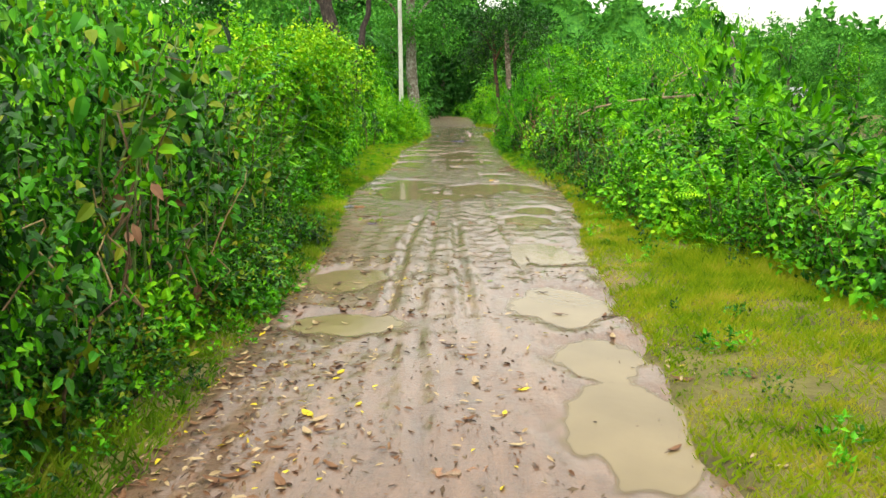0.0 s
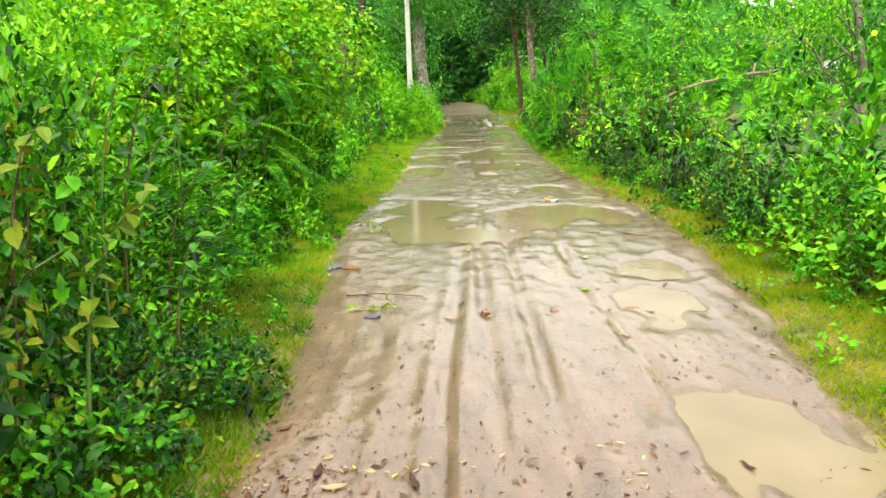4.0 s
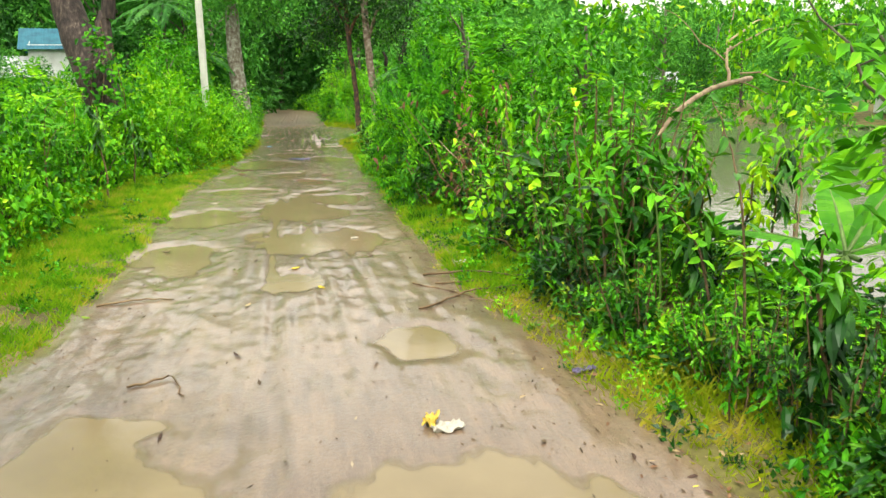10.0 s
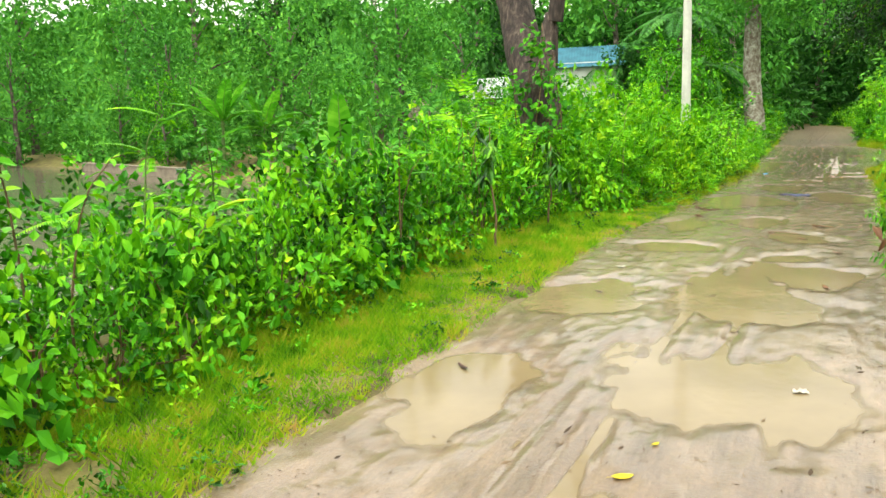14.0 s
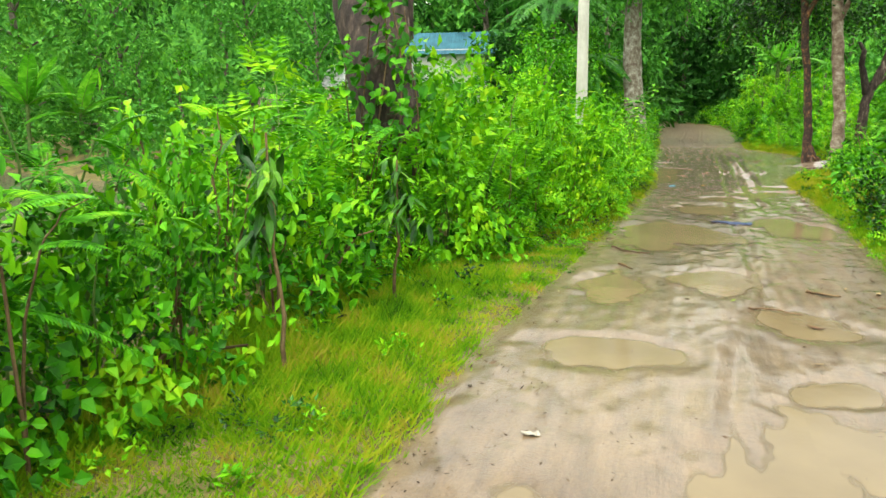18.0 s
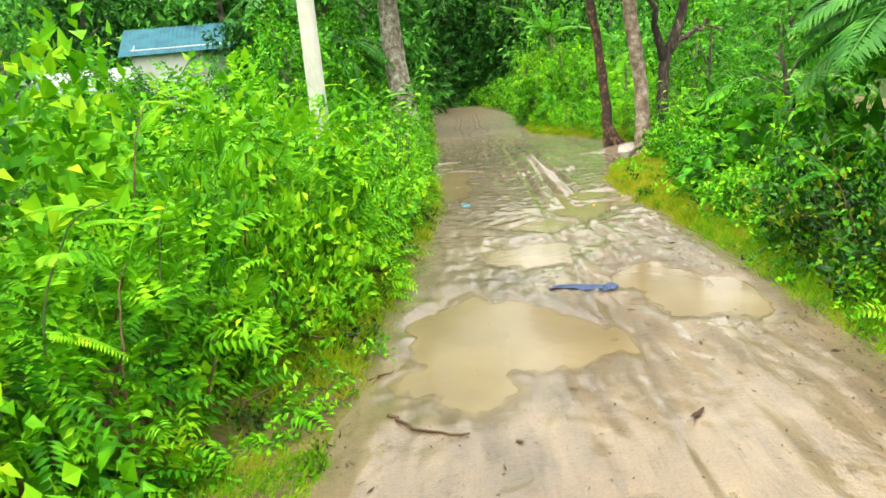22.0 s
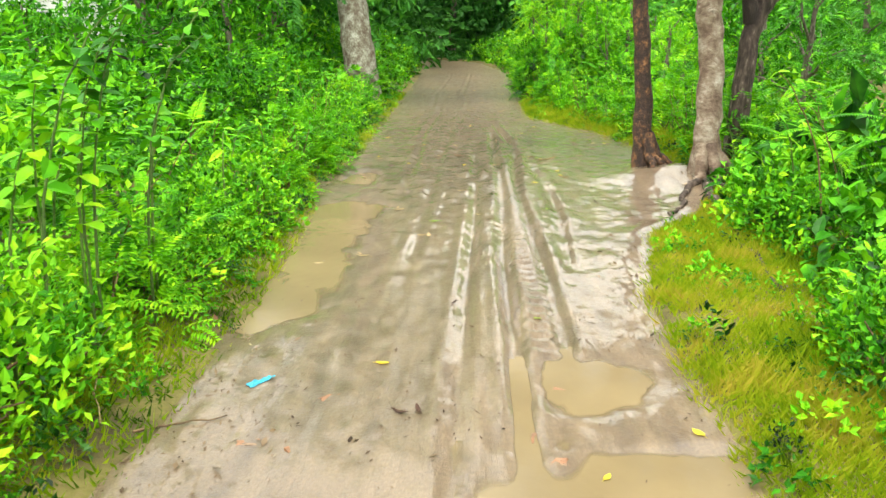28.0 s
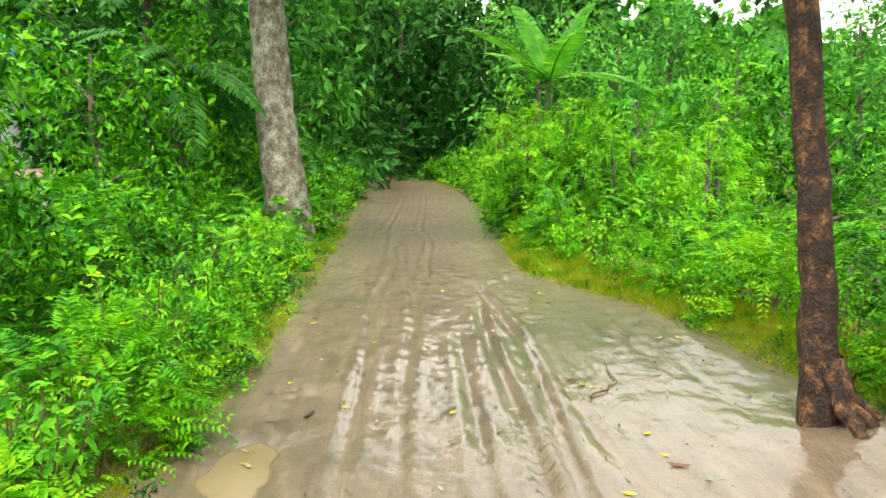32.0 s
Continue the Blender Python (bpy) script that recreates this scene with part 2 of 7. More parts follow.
MUD = mud_mat()
PUDDLE = water_mat("puddle_water", (0.215, 0.165, 0.088), 14.0, 0.16, 0.09, 0.006)
RIVER = water_mat("river_water", (0.13, 0.12, 0.085), 4.0, 0.9, 0.06)
SOIL = solid_mat("grassy_soil", [(0.25, (0.030, 0.024, 0.012)), (0.42, (0.075, 0.062, 0.020)), (0.6, (0.13, 0.12, 0.026)), (0.8, (0.19, 0.13, 0.065))], 2.2, 0.85, 0.5, 30)
BARK_DARK = solid_mat("dark_bark", [(0.34, (0.018, 0.012, 0.009)), (0.50, (0.050, 0.034, 0.026)), (0.62, (0.095, 0.070, 0.055)), (0.74, (0.34, 0.28, 0.23))], 13, 0.75, 1.0, 30, (1.3, 1.3, 0.42))
BARK_RED = solid_mat("red_brown_bark", [(0.36, (0.025, 0.014, 0.010)), (0.50, (0.065, 0.034, 0.020)), (0.58, (0.14, 0.064, 0.026)), (0.72, (0.30, 0.15, 0.06))], 15, 0.7, 1.0, 60, (1, 1, 0.8))
BARK_PALE = solid_mat("pale_lichen_bark", [(0.30, (0.06, 0.036, 0.022)), (0.46, (0.115, 0.085, 0.058)), (0.6, (0.19, 0.18, 0.135)), (0.8, (0.38, 0.38, 0.32))], 7, 0.75, 0.8, 28, (1, 1, 0.8))
BARK_BLOTCH = solid_mat("blotched_bark", [(0.30, (0.06, 0.035, 0.024)), (0.48, (0.14, 0.095, 0.065)), (0.62, (0.24, 0.19, 0.14)), (0.78, (0.42, 0.38, 0.32))], 6, 0.72, 0.9, 28, (1, 1, 1.2))
BARK_GREY = solid_mat("grey_bark", [(0.3, (0.05, 0.04, 0.032)), (0.6, (0.17, 0.14, 0.11)), (0.8, (0.28, 0.24, 0.2))], 6, 0.8, 0.8, 24, (1, 1, 0.5))
TWIG = solid_mat("twig_bark", [(0.3, (0.07, 0.04, 0.02)), (0.6, (0.19, 0.12, 0.06)), (0.8, (0.30, 0.21, 0.11))], 9, 0.75, 0.4, 50)
GREENSTEM = solid_mat("green_stem", [(0.3, (0.05, 0.10, 0.02)), (0.7, (0.15, 0.24, 0.05))], 9, 0.6, 0.2, 50)
PEELED = solid_mat("peeled_wood", [(0.3, (0.16, 0.10, 0.055)), (0.55, (0.34, 0.24, 0.14)), (0.8, (0.50, 0.38, 0.25))], 6, 0.6, 0.3, 40, (1, 1, 1))
DRYSTEM = solid_mat("dry_straw", [(0.3, (0.22, 0.14, 0.06)), (0.7, (0.48, 0.36, 0.18))], 9, 0.8, 0.3, 50)
CONCRETE = solid_mat("pole_concrete", [(0.3, (0.34, 0.33, 0.29)), (0.55, (0.52, 0.51, 0.46)), (0.8, (0.66, 0.65, 0.60))], 4, 0.75, 0.3, 40, (1, 1, 0.4))

# dark ramp ends put the shade of hedge gaps into the leaf colour
G_DEEP = leaf_mat("deep_green_leaf", [(0.18, (0.002, 0.013, 0.003)), (0.46, (0.010, 0.060, 0.006)), (0.66, (0.045, 0.185, 0.008)), (0.85, (0.15, 0.40, 0.012)), (1.0, (0.30, 0.36, 0.03))], 0.32, 0.08, 0.20)
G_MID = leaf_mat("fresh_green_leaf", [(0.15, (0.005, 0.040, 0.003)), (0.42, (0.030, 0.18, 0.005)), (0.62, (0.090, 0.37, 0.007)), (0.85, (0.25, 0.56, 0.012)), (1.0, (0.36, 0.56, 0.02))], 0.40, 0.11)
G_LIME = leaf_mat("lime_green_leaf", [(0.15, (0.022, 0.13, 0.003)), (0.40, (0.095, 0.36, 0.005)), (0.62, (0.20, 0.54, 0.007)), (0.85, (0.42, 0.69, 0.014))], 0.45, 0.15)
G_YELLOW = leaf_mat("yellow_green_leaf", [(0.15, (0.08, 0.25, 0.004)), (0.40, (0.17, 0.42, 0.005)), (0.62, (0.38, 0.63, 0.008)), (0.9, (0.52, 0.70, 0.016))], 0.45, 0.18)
# distance haze is put into this leaf colour, paler and bluer
G_FAR = leaf_mat("hazed_wood_leaf", [(0.1, (0.018, 0.10, 0.016)), (0.5, (0.066, 0.27, 0.028)), (0.8, (0.145, 0.42, 0.036)), (1.0, (0.28, 0.54, 0.05))], 0.55)
# shade deep in the wood is put into this leaf colour
G_WOODSHADE = leaf_mat("wood_shade_leaf", [(0.1, (0.008, 0.045, 0.008)), (0.5, (0.022, 0.105, 0.014)), (0.9, (0.060, 0.21, 0.02))], 0.55, 0.15)
G_PALM = leaf_mat("palm_leaf", [(0.1, (0.014, 0.08, 0.014)), (0.5, (0.036, 0.17, 0.020)), (0.9, (0.10, 0.30, 0.04))], 0.4)
G_BANANA = leaf_mat("banana_leaf_green", [(0.1, (0.025, 0.15, 0.006)), (0.5, (0.075, 0.32, 0.012)), (0.9, (0.20, 0.52, 0.03))], 0.38, 0.45)
G_GRASS = leaf_mat("grass_blade", [(0.18, (0.030, 0.085, 0.005)), (0.35, (0.17, 0.31, 0.007)), (0.6, (0.33, 0.42, 0.012)), (0.85, (0.50, 0.43, 0.05)), (1.0, (0.48, 0.32, 0.10))], 0.55, 0.4)
G_OLIVE = leaf_mat("ageing_leaf", [(0.1, (0.04, 0.10, 0.006)), (0.45, (0.13, 0.21, 0.010)), (0.75, (0.27, 0.29, 0.015)), (0.95, (0.33, 0.19, 0.03)), (1.0, (0.20, 0.07, 0.03))], 0.45, 0.14)
G_LUSH = leaf_mat("lush_grass_blade", [(0.18, (0.022, 0.085, 0.005)), (0.38, (0.12, 0.33, 0.008)), (0.60, (0.27, 0.47, 0.012)), (0.76, (0.44, 0.46, 0.03)), (0.92, (0.46, 0.31, 0.09))], 0.5, 0.4)
G_DULL = leaf_mat("dull_grass_blade", [(0.18, (0.018, 0.055, 0.004)), (0.4, (0.080, 0.19, 0.006)), (0.62, (0.17, 0.28, 0.010)), (0.85, (0.32, 0.27, 0.04)), (1.0, (0.28, 0.15, 0.05))], 0.5, 0.2)
L_YELLOW = leaf_mat("fallen_yellow", [(0.1, (0.55, 0.42, 0.02)), (0.9, (0.75, 0.62, 0.06))], 0.4, 0.15)
L_BROWN = leaf_mat("fallen_brown", [(0.1, (0.07, 0.032, 0.018)), (0.5, (0.17, 0.085, 0.045)), (0.9, (0.30, 0.18, 0.10))], 0.45, 0.08)
L_TAN = leaf_mat("fallen_tan", [(0.1, (0.30, 0.20, 0.10)), (0.9, (0.55, 0.43, 0.26))], 0.45, 0.12)
L_DARK = leaf_mat("fallen_blackened", [(0.1, (0.025, 0.014, 0.011)), (0.9, (0.09, 0.05, 0.035))], 0.35, 0.05)
L_GREEN = leaf_mat("fallen_green", [(0.1, (0.10, 0.26, 0.02)), (0.9, (0.36, 0.44, 0.05))], 0.4, 0.2)

# ---- mesh tools ----
RNG = np.random.default_rng(7)


def unit(v):
    return v / np.maximum(np.linalg.norm(v, axis=-1, keepdims=True), 1e-9)


def quads(name, V, F, mats, smooth=False, index=None):
    """A mesh from arrays of corners (n, 3) and four-cornered faces (m, 4)."""
    me = bpy.data.meshes.new(name)
    V, F = np.asarray(V, np.float32), np.asarray(F, np.int32)
    me.vertices.add(len(V)); me.vertices.foreach_set("co", V.ravel())
    me.loops.add(F.size); me.loops.foreach_set("vertex_index", F.ravel())
    me.polygons.add(len(F))
    me.polygons.foreach_set("loop_start", np.arange(len(F), dtype=np.int32) * F.shape[1])
    me.polygons.foreach_set("use_smooth", np.full(len(F), smooth))
    for m in mats if isinstance(mats, (list, tuple)) else [mats]:
        me.materials.append(m)
    if index is not None:
        me.polygons.foreach_set("material_index", np.asarray(index, np.int32))
    me.update(calc_edges=True)
    me.validate()
    return me


def part(name, me, parent=None, label=""):
    ob = new(name, me)
    if parent is not None:
        ob.parent = parent
    return tagged(ob, label)


def merge(pieces):
    """Several (V, F) into one."""
    vs, fs, n = [], [], 0
    for V, F in pieces:
        vs.append(V); fs.append(np.asarray(F) + n); n += len(V)
    return np.concatenate(vs), np.concatenate(fs)


def leaves(P, D, U, L, W, droop=0.12, fold=0.3, outline=((0.0, 0.03), (0.26, 0.44), (0.64, 0.40), (1.0, 0.01))):
    """Pointed oval leaves with a curved outline, folded on the midrib."""
    P, D, U = np.asarray(P), unit(np.asarray(D)), np.asarray(U)
    S = unit(np.cross(D, U)); U = np.cross(S, D)
    L, W = np.broadcast_to(L, len(P))[:, None], np.broadcast_to(W, len(P))[:, None]
    rows = []
    for t, w in outline:
        mid = P + D * L * t - U * droop * L * t * t
        up = U * fold * W * w
        rows += [mid - S * W * w + up, mid, mid + S * W * w + up]
    V = np.stack(rows, 1).reshape(-1, 3)
    n = len(outline)
    k = np.arange(len(P))[:, None] * 3 * n
    F = np.concatenate([k + [3 * i + s, 3 * i + s + 1, 3 * i + s + 4, 3 * i + s + 3] for i in range(n - 1) for s in (0, 1)], 1).reshape(-1, 4)
    return V, F


def slips(P, D, U, L, W, droop=0.12):
    """Small folded leaves of four faces."""
    return leaves(P, D, U, L, W, droop, 0.3, ((0.0, 0.03), (0.42, 0.48), (1.0, 0.01)))


def chips(P, D, U, L, W, droop=0.1):
    """Small leaves of one bent face."""
    P, D, U = np.asarray(P), unit(np.asarray(D)), np.asarray(U)
    S = unit(np.cross(D, U)); U = np.cross(S, D)
    L, W = np.broadcast_to(L, len(P))[:, None], np.broadcast_to(W, len(P))[:, None]
    V = np.stack([P, P + D * L * 0.45 - S * W * 0.5 + U * W * 0.12, P + D * L - U * droop * L, P + D * L * 0.45 + S * W * 0.5 + U * W * 0.12], 1).reshape(-1, 3)
    k = np.arange(len(P))[:, None] * 4
    return V, k + [0, 1, 2, 3]


def tube(pts, radii, sides=6, lump=0.0, rng=RNG):
    """A tapered round limb along points."""
    pts, radii = np.asarray(pts, float), np.asarray(radii, float)
    tan = unit(np.gradient(pts, axis=0))
    ref = np.array([1.0, 0.0, 0.0]) if abs(tan[0][0]) < 0.8 else np.array([0.0, 1.0, 0.0])
    s = unit(np.cross(tan, ref)); u = np.cross(s, tan)
    a = np.linspace(0, 2 * np.pi, sides, endpoint=False)
    ring = np.cos(a)[None, :, None] * s[:, None] + np.sin(a)[None, :, None] * u[:, None]
    r = radii[:, None] * (1 + lump * rng.normal(size=(len(pts), sides)))
    V = (pts[:, None] + ring * r[..., None]).reshape(-1, 3)
    i, j = np.arange(len(pts) - 1)[:, None] * sides, np.arange(sides)[None]
    k = (np.arange(sides) + 1) % sides
    F = np.stack([i + j, i + k[None], i + sides + k[None], i + sides + j], -1).reshape(-1, 4)
    return V, F


def bend(a, b, n=5, sag=0.0, wob=0.0, rng=RNG):
    t = np.linspace(0, 1, n)[:, None]
    p = np.asarray(a) * (1 - t) + np.asarray(b) * t
    p = p + np.array([0, 0, 1.0]) * sag * 4 * t * (1 - t)
    if wob:
        w = rng.normal(size=(n, 3)) * wob
        w[0] = 0
        p = p + w
    return p


def lattice(n=256, seed=1):
    return np.random.default_rng(seed).random((n, n))


LAT = lattice()


def vnoise(x, y, scale, off=0):
    """Smooth noise in -1..1 of features about 1/scale apart."""
    x, y = np.asarray(x) * scale + off * 17.3, np.asarray(y) * scale + off * 7.1
    xi, yi = np.floor(x).astype(int), np.floor(y).astype(int)
    fx, fy = x - xi, y - yi
    fx, fy = fx * fx * (3 - 2 * fx), fy * fy * (3 - 2 * fy)
    g = lambda i, j: LAT[(xi + i) % 256, (yi + j) % 256]
    return 2 * ((g(0, 0) * (1 - fx) + g(1, 0) * fx) * (1 - fy) + (g(0, 1) * (1 - fx) + g(1, 1) * fx) * fy) - 1


def keyed(rows):
    ys, xs = [r[0] for r in rows], [r[1] for r in rows]
    return lambda y: np.interp(y, ys, xs)


# ---- plan of the lane ----
road_left = keyed([(-30, -1.38), (3.2, -1.39), (5.4, -1.39), (6.4, -1.34), (7.4, -1.34), (9.4, -1.46), (10.4, -1.56), (12, -1.67), (13.6, -1.71), (14.7, -1.6), (16.3, -1.5), (18, -1.5), (19.8, -1.5), (22.5, -1.63), (24, -1.49), (25.1, -1.42), (27.4, -1.29), (27.85, -1.28), (29.74, -1.12), (32.17, -0.99), (33.38, -1.01), (35.17, -1.11), (37.54, -1.32), (39.96, -1.23), (43.38, -1.29), (48.0, -1.45), (52.0, -1.45), (60.0, -1.7), (69.0, -2.2), (75.0, -4.2), (84.0, -9.0)])
road_right = keyed([(-30, 0.8), (3.2, 0.83), (5, 0.95), (7, 1.01), (8.7, 1.18), (10, 1.36), (11.1, 1.48), (13.2, 1.55), (14.2, 1.43), (15.4, 1.27), (17.2, 1.16), (19.2, 1.15), (22.6, 1.24), (24, 1.2), (26.8, 1.22), (28.83, 1.31), (31.02, 1.28), (33.45, 1.26), (34.65, 1.54), (35.13, 1.66), (35.52, 2.05), (36.13, 2.36), (36.92, 2.62), (37.87, 2.66), (39.43, 2.38), (41.31, 2.16), (43.29, 1.3), (49.6, 1.45), (58.8, 1.6), (67.0, 0.8), (70.0, 0.5), (75.0, -1.5), (84.0, -6.0)])
hedge_left = keyed([(-30, -1.72), (3.2, -1.75), (4.3, -1.66), (5.6, -1.47), (8.3, -1.56), (9.3, -1.8), (10.2, -2.2), (11.3, -2.25), (12.4, -1.98), (14, -2.3), (15.4, -2.42), (18, -2.6), (20.7, -2.65), (22, -2.75), (23.3, -2.72), (24.9, -2.6), (25.7, -1.9), (27.2, -1.52), (32.17, -1.38), (34.99, -1.28), (38.98, -1.47), (46.0, -1.75), (60.0, -2.0), (70.0, -2.7), (84.0, -9.5)])
hedge_right = keyed([(-30, 2.7), (5, 2.7), (6.3, 2.6), (7.7, 2.17), (9.5, 1.92), (11.5, 1.86), (13.4, 1.76), (14.7, 1.64), (18, 1.6), (20.8, 1.55), (25.6, 1.53), (28.54, 1.64), (30.21, 1.63), (32.34, 1.91), (33.34, 2.22), (35.12, 2.26), (36.73, 2.88), (39.04, 2.94), (41.51, 2.41), (44.0, 1.65), (50.0, 1.8), (60.0, 1.75), (70.0, 1.1), (84.0, -5.5)])
WATER_Z = -1.15

# centre x, y and half widths of the pools of rain water
POOLS = [(-0.93, 5.45, 0.38, 0.26), (-0.98, 6.74, 0.36, 0.40), (0.62, 3.85, 0.36, 0.55), (0.60, 5.85, 0.34, 0.62), (0.66, 4.75, 0.34, 0.40), (0.68, 7.78, 0.48, 0.56), (0.78, 9.78, 0.36, 0.52), (0.95, 10.60, 0.30, 0.35),
         (-0.42, 12.15, 0.92, 0.42), (-1.02, 12.90, 0.42, 0.85), (0.26, 12.95, 0.42, 0.75), (-0.98, 14.00, 0.62, 0.85), (1.00, 13.00, 0.26, 0.45), (0.58, 13.35, 0.62, 0.60), (0.64, 15.40, 0.28, 0.32), (-1.10, 18.20, 0.42, 0.80),
         (0.10, 18.75, 0.62, 0.75), (-0.10, 17.15, 0.22, 0.30), (0.10, 20.50, 0.60, 0.55), (-1.02, 20.50, 0.52, 0.66), (-0.02, 21.30, 0.34, 0.90), (0.45, 21.80, 0.50, 0.50), (-0.88, 22.95, 0.46, 0.36), (0.31, 23.80, 0.30, 0.42),
         (0.32, 22.60, 0.30, 0.24), (-1.00, 24.68, 0.34, 0.60), (-0.25, 24.95, 0.34, 0.42), (-0.82, 27.30, 0.50, 0.92), (-0.25, 27.20, 0.52, 0.62), (-0.22, 29.50, 0.50, 0.62), (0.66, 28.14, 0.38, 0.72), (0.98, 27.90, 0.16, 0.60),
         (0.56, 31.40, 0.26, 0.52), (-0.92, 33.50, 0.30, 0.60), (-0.93, 34.60, 0.42, 1.10), (-0.90, 35.80, 0.44, 1.00), (0.88, 32.50, 0.32, 0.28), (0.92, 31.72, 0.46, 0.18), (-0.93, 37.70, 0.18, 0.38), (0.10, 30.77, 0.30, 0.30)]
# wheel ruts: x along y, from, to, depth
RUTS = [(-0.31, 2, 13.9, 0.014), (-0.1, 4.1, 12.9, 0.018), (-0.62, 4.8, 11.9, 0.02), (0.4, 5.6, 12.9, 0.014), (-0.18, 14.4, 23.7, 0.016), (0.17, 13.9, 21.8, 0.016), (0.51, 15.4, 19.7, 0.012), (-0.47, 14.9, 19.7, 0.012), (0.15, 23.7, 34.2, 0.012), (0.54, 28.8, 36.1, 0.014), (0.5, 30.9, 42.0, 0.024), (0.74, 32.1, 43.0, 0.022), (0.3, 32.2, 41.0, 0.016), (0.99, 33.6, 40.0, 0.012), (-0.44, 36.1, 47.0, 0.014), (-0.13, 33.2, 44.0, 0.01), (0.1, 42.0, 60.0, 0.015), (-0.6, 44.0, 60.0, 0.012)]


def pool_parts(x, y):
    """How far inside each pool a place lies; one noise for all, so that pools that meet share a shore."""
    rough = 0.20 * vnoise(x, y, 1.6, 3) + 0.22 * vnoise(x, y * 0.8, 3.7, 9) + 0.13 * vnoise(x, y * 0.6, 9.0, 4) + 0.07 * vnoise(x, y * 0.7, 21.0, 6)
    return [1.22 - np.hypot((x - cx) / rx, (y - cy) / ry) / 1.12 - rough for cx, cy, rx, ry in POOLS]


def pool_depth(x, y):
    d = np.clip(np.maximum.reduce(pool_parts(x, y)) * 1.5, 0, 1)
    return d * d * (3 - 2 * d)


def road_height(x, y):
    ridge = (1 - np.abs(vnoise(x, y * 0.22, 5.0, 14))) ** 3 * 0.004 + (1 - np.abs(vnoise(x, y * 0.3, 9.0, 15))) ** 3 * 0.004 - 0.003
    h = ridge + 0.005 * vnoise(x, y, 0.8, 1) + 0.002 * vnoise(x, y * 0.5, 3.0, 2) + 0.002 * vnoise(x, y * 0.5, 7.0, 4) + 0.0025 * vnoise(x, y * 0.5, 15.0, 5)
    h = h + 0.004 * vnoise(x, y * 0.05, 13.0, 16) + 0.004 * (1 - np.abs(vnoise(x, y * 0.09, 9.0, 17))) ** 4
    for n, (rx, y0, y1, dep) in enumerate(RUTS):
        c = rx + 0.10 * vnoise(np.zeros_like(y), y, 0.35, n + 20)
        on = np.clip((y - y0) / 1.5, 0, 1) * np.clip((y1 - y) / 1.5, 0, 1)
        d = (x - c) / 0.042
        h = h + on * dep * np.where(y < 30, 1.2, 1.9) * (-np.exp(-d * d) + 0.6 * np.exp(-(np.abs(d) - 1.9) ** 2 * 1.6)) * (0.75 + 0.5 * vnoise(x, y, 2.0, n + 40))
    # tread bars of a tractor tyre pressed into the last stretch
    c = 0.62 + 0.10 * vnoise(np.zeros_like(y), y, 0.35, 31)
    h = h + 0.011 * np.sin(y * 2 * np.pi / 0.13 + 6 * (x - c)) * np.exp(-((x - c) / 0.09) ** 4) * np.clip(y - 32, 0, 1) * np.clip(38.5 - y, 0, 1)
    h = h + 0.10 * np.exp(-((x - 2.4) ** 2 + (y - 37.5) ** 2) / 0.3)
    mid, half = (road_left(y) + road_right(y)) / 2, (road_right(y) - road_left(y)) / 2
    e = np.abs(x - mid) / half
    h = h + 0.014 * np.exp(-((e - 0.9) / 0.12) ** 2)
    deep = pool_depth(x, y)
    return h * (1 - 0.9 * deep) - 0.018 * deep


def ground_height(x, y):
    """The lane's bank: level beside the road, down to the water on both sides, land beyond."""
    l, r = road_left(y), road_right(y)
    out = np.maximum(l - x, x - r)
    n = 0.05 * vnoise(x, y, 0.5, 6) + 0.02 * vnoise(x, y, 2.1, 7)
    edge = 0.05 * vnoise(x, y, 2.6, 8) + 0.04 * vnoise(x, y, 7.0, 9)
    verge = np.clip((out + edge) * 0.55, -0.12, 0.03)
    slope = np.where(x > 0, np.clip((out - 1.5) / 2.8, 0, 1), np.clip((out - 2.2) / 3.2, 0, 1))
    slope = slope * slope * (3 - 2 * slope)
    bank = verge + n * np.clip(out, 0, 1) - 2.0 * slope + 0.10 * np.exp(-((x - 2.4) ** 2 + (y - 37.5) ** 2) / 0.3)
    # land again: village side, far shores, the wood at the end
    vill = np.clip((y - 33 - 0.38 * np.clip(-x - 4, 0, 80)) / 5, 0, 1) * (x < 0)
    shore_r = np.clip((x - 36 + 0.12 * y) / 5, 0, 1)
    end = np.clip((y - 50) / 8, 0, 1) * np.clip((x + 90) / 5, 0, 1) * np.clip((24 - x) / 8, 0, 1)
    behind = np.clip((-8 - y) / 8, 0, 1)
    land = np.maximum.reduce([vill, shore_r, end, behind, np.clip((-x - 60) / 6, 0, 1), np.clip((y - 85) / 10, 0, 1)])
    level = -0.45 + 0.25 * vnoise(x, y, 0.12, 11)
    return np.where(out > 0.6, np.maximum(bank, bank * (1 - land) + np.minimum(level, 0.0) * land), bank)


def spaced(lo, hi, fine, far, step):
    """Grid lines: even between lo and hi, then wider and wider out to far."""
    a = list(np.arange(lo, hi + fine, fine))
    s, up = fine, a[-1]
    while up < far[1]:
        s = min(s * step, 25); up += s; a.append(up)
    s, dn = fine, a[0]
    while dn > far[0]:
        s = min(s * step, 25); dn -= s; a.insert(0, dn)
    return np.array(a)


def grid_mesh(name, xs, ys, fn, mat):
    X, Y = np.meshgrid(xs, ys)
    Z = fn(X, Y)
    V = np.stack([X, Y, Z], -1).reshape(-1, 3)
    i = np.arange(len(ys) - 1)[:, None] * len(xs) + np.arange(len(xs) - 1)[None]
    F = np.stack([i, i + 1, i + 1 + len(xs), i + len(xs)], -1).reshape(-1, 4)
    return quads(name, V, F, mat, True)


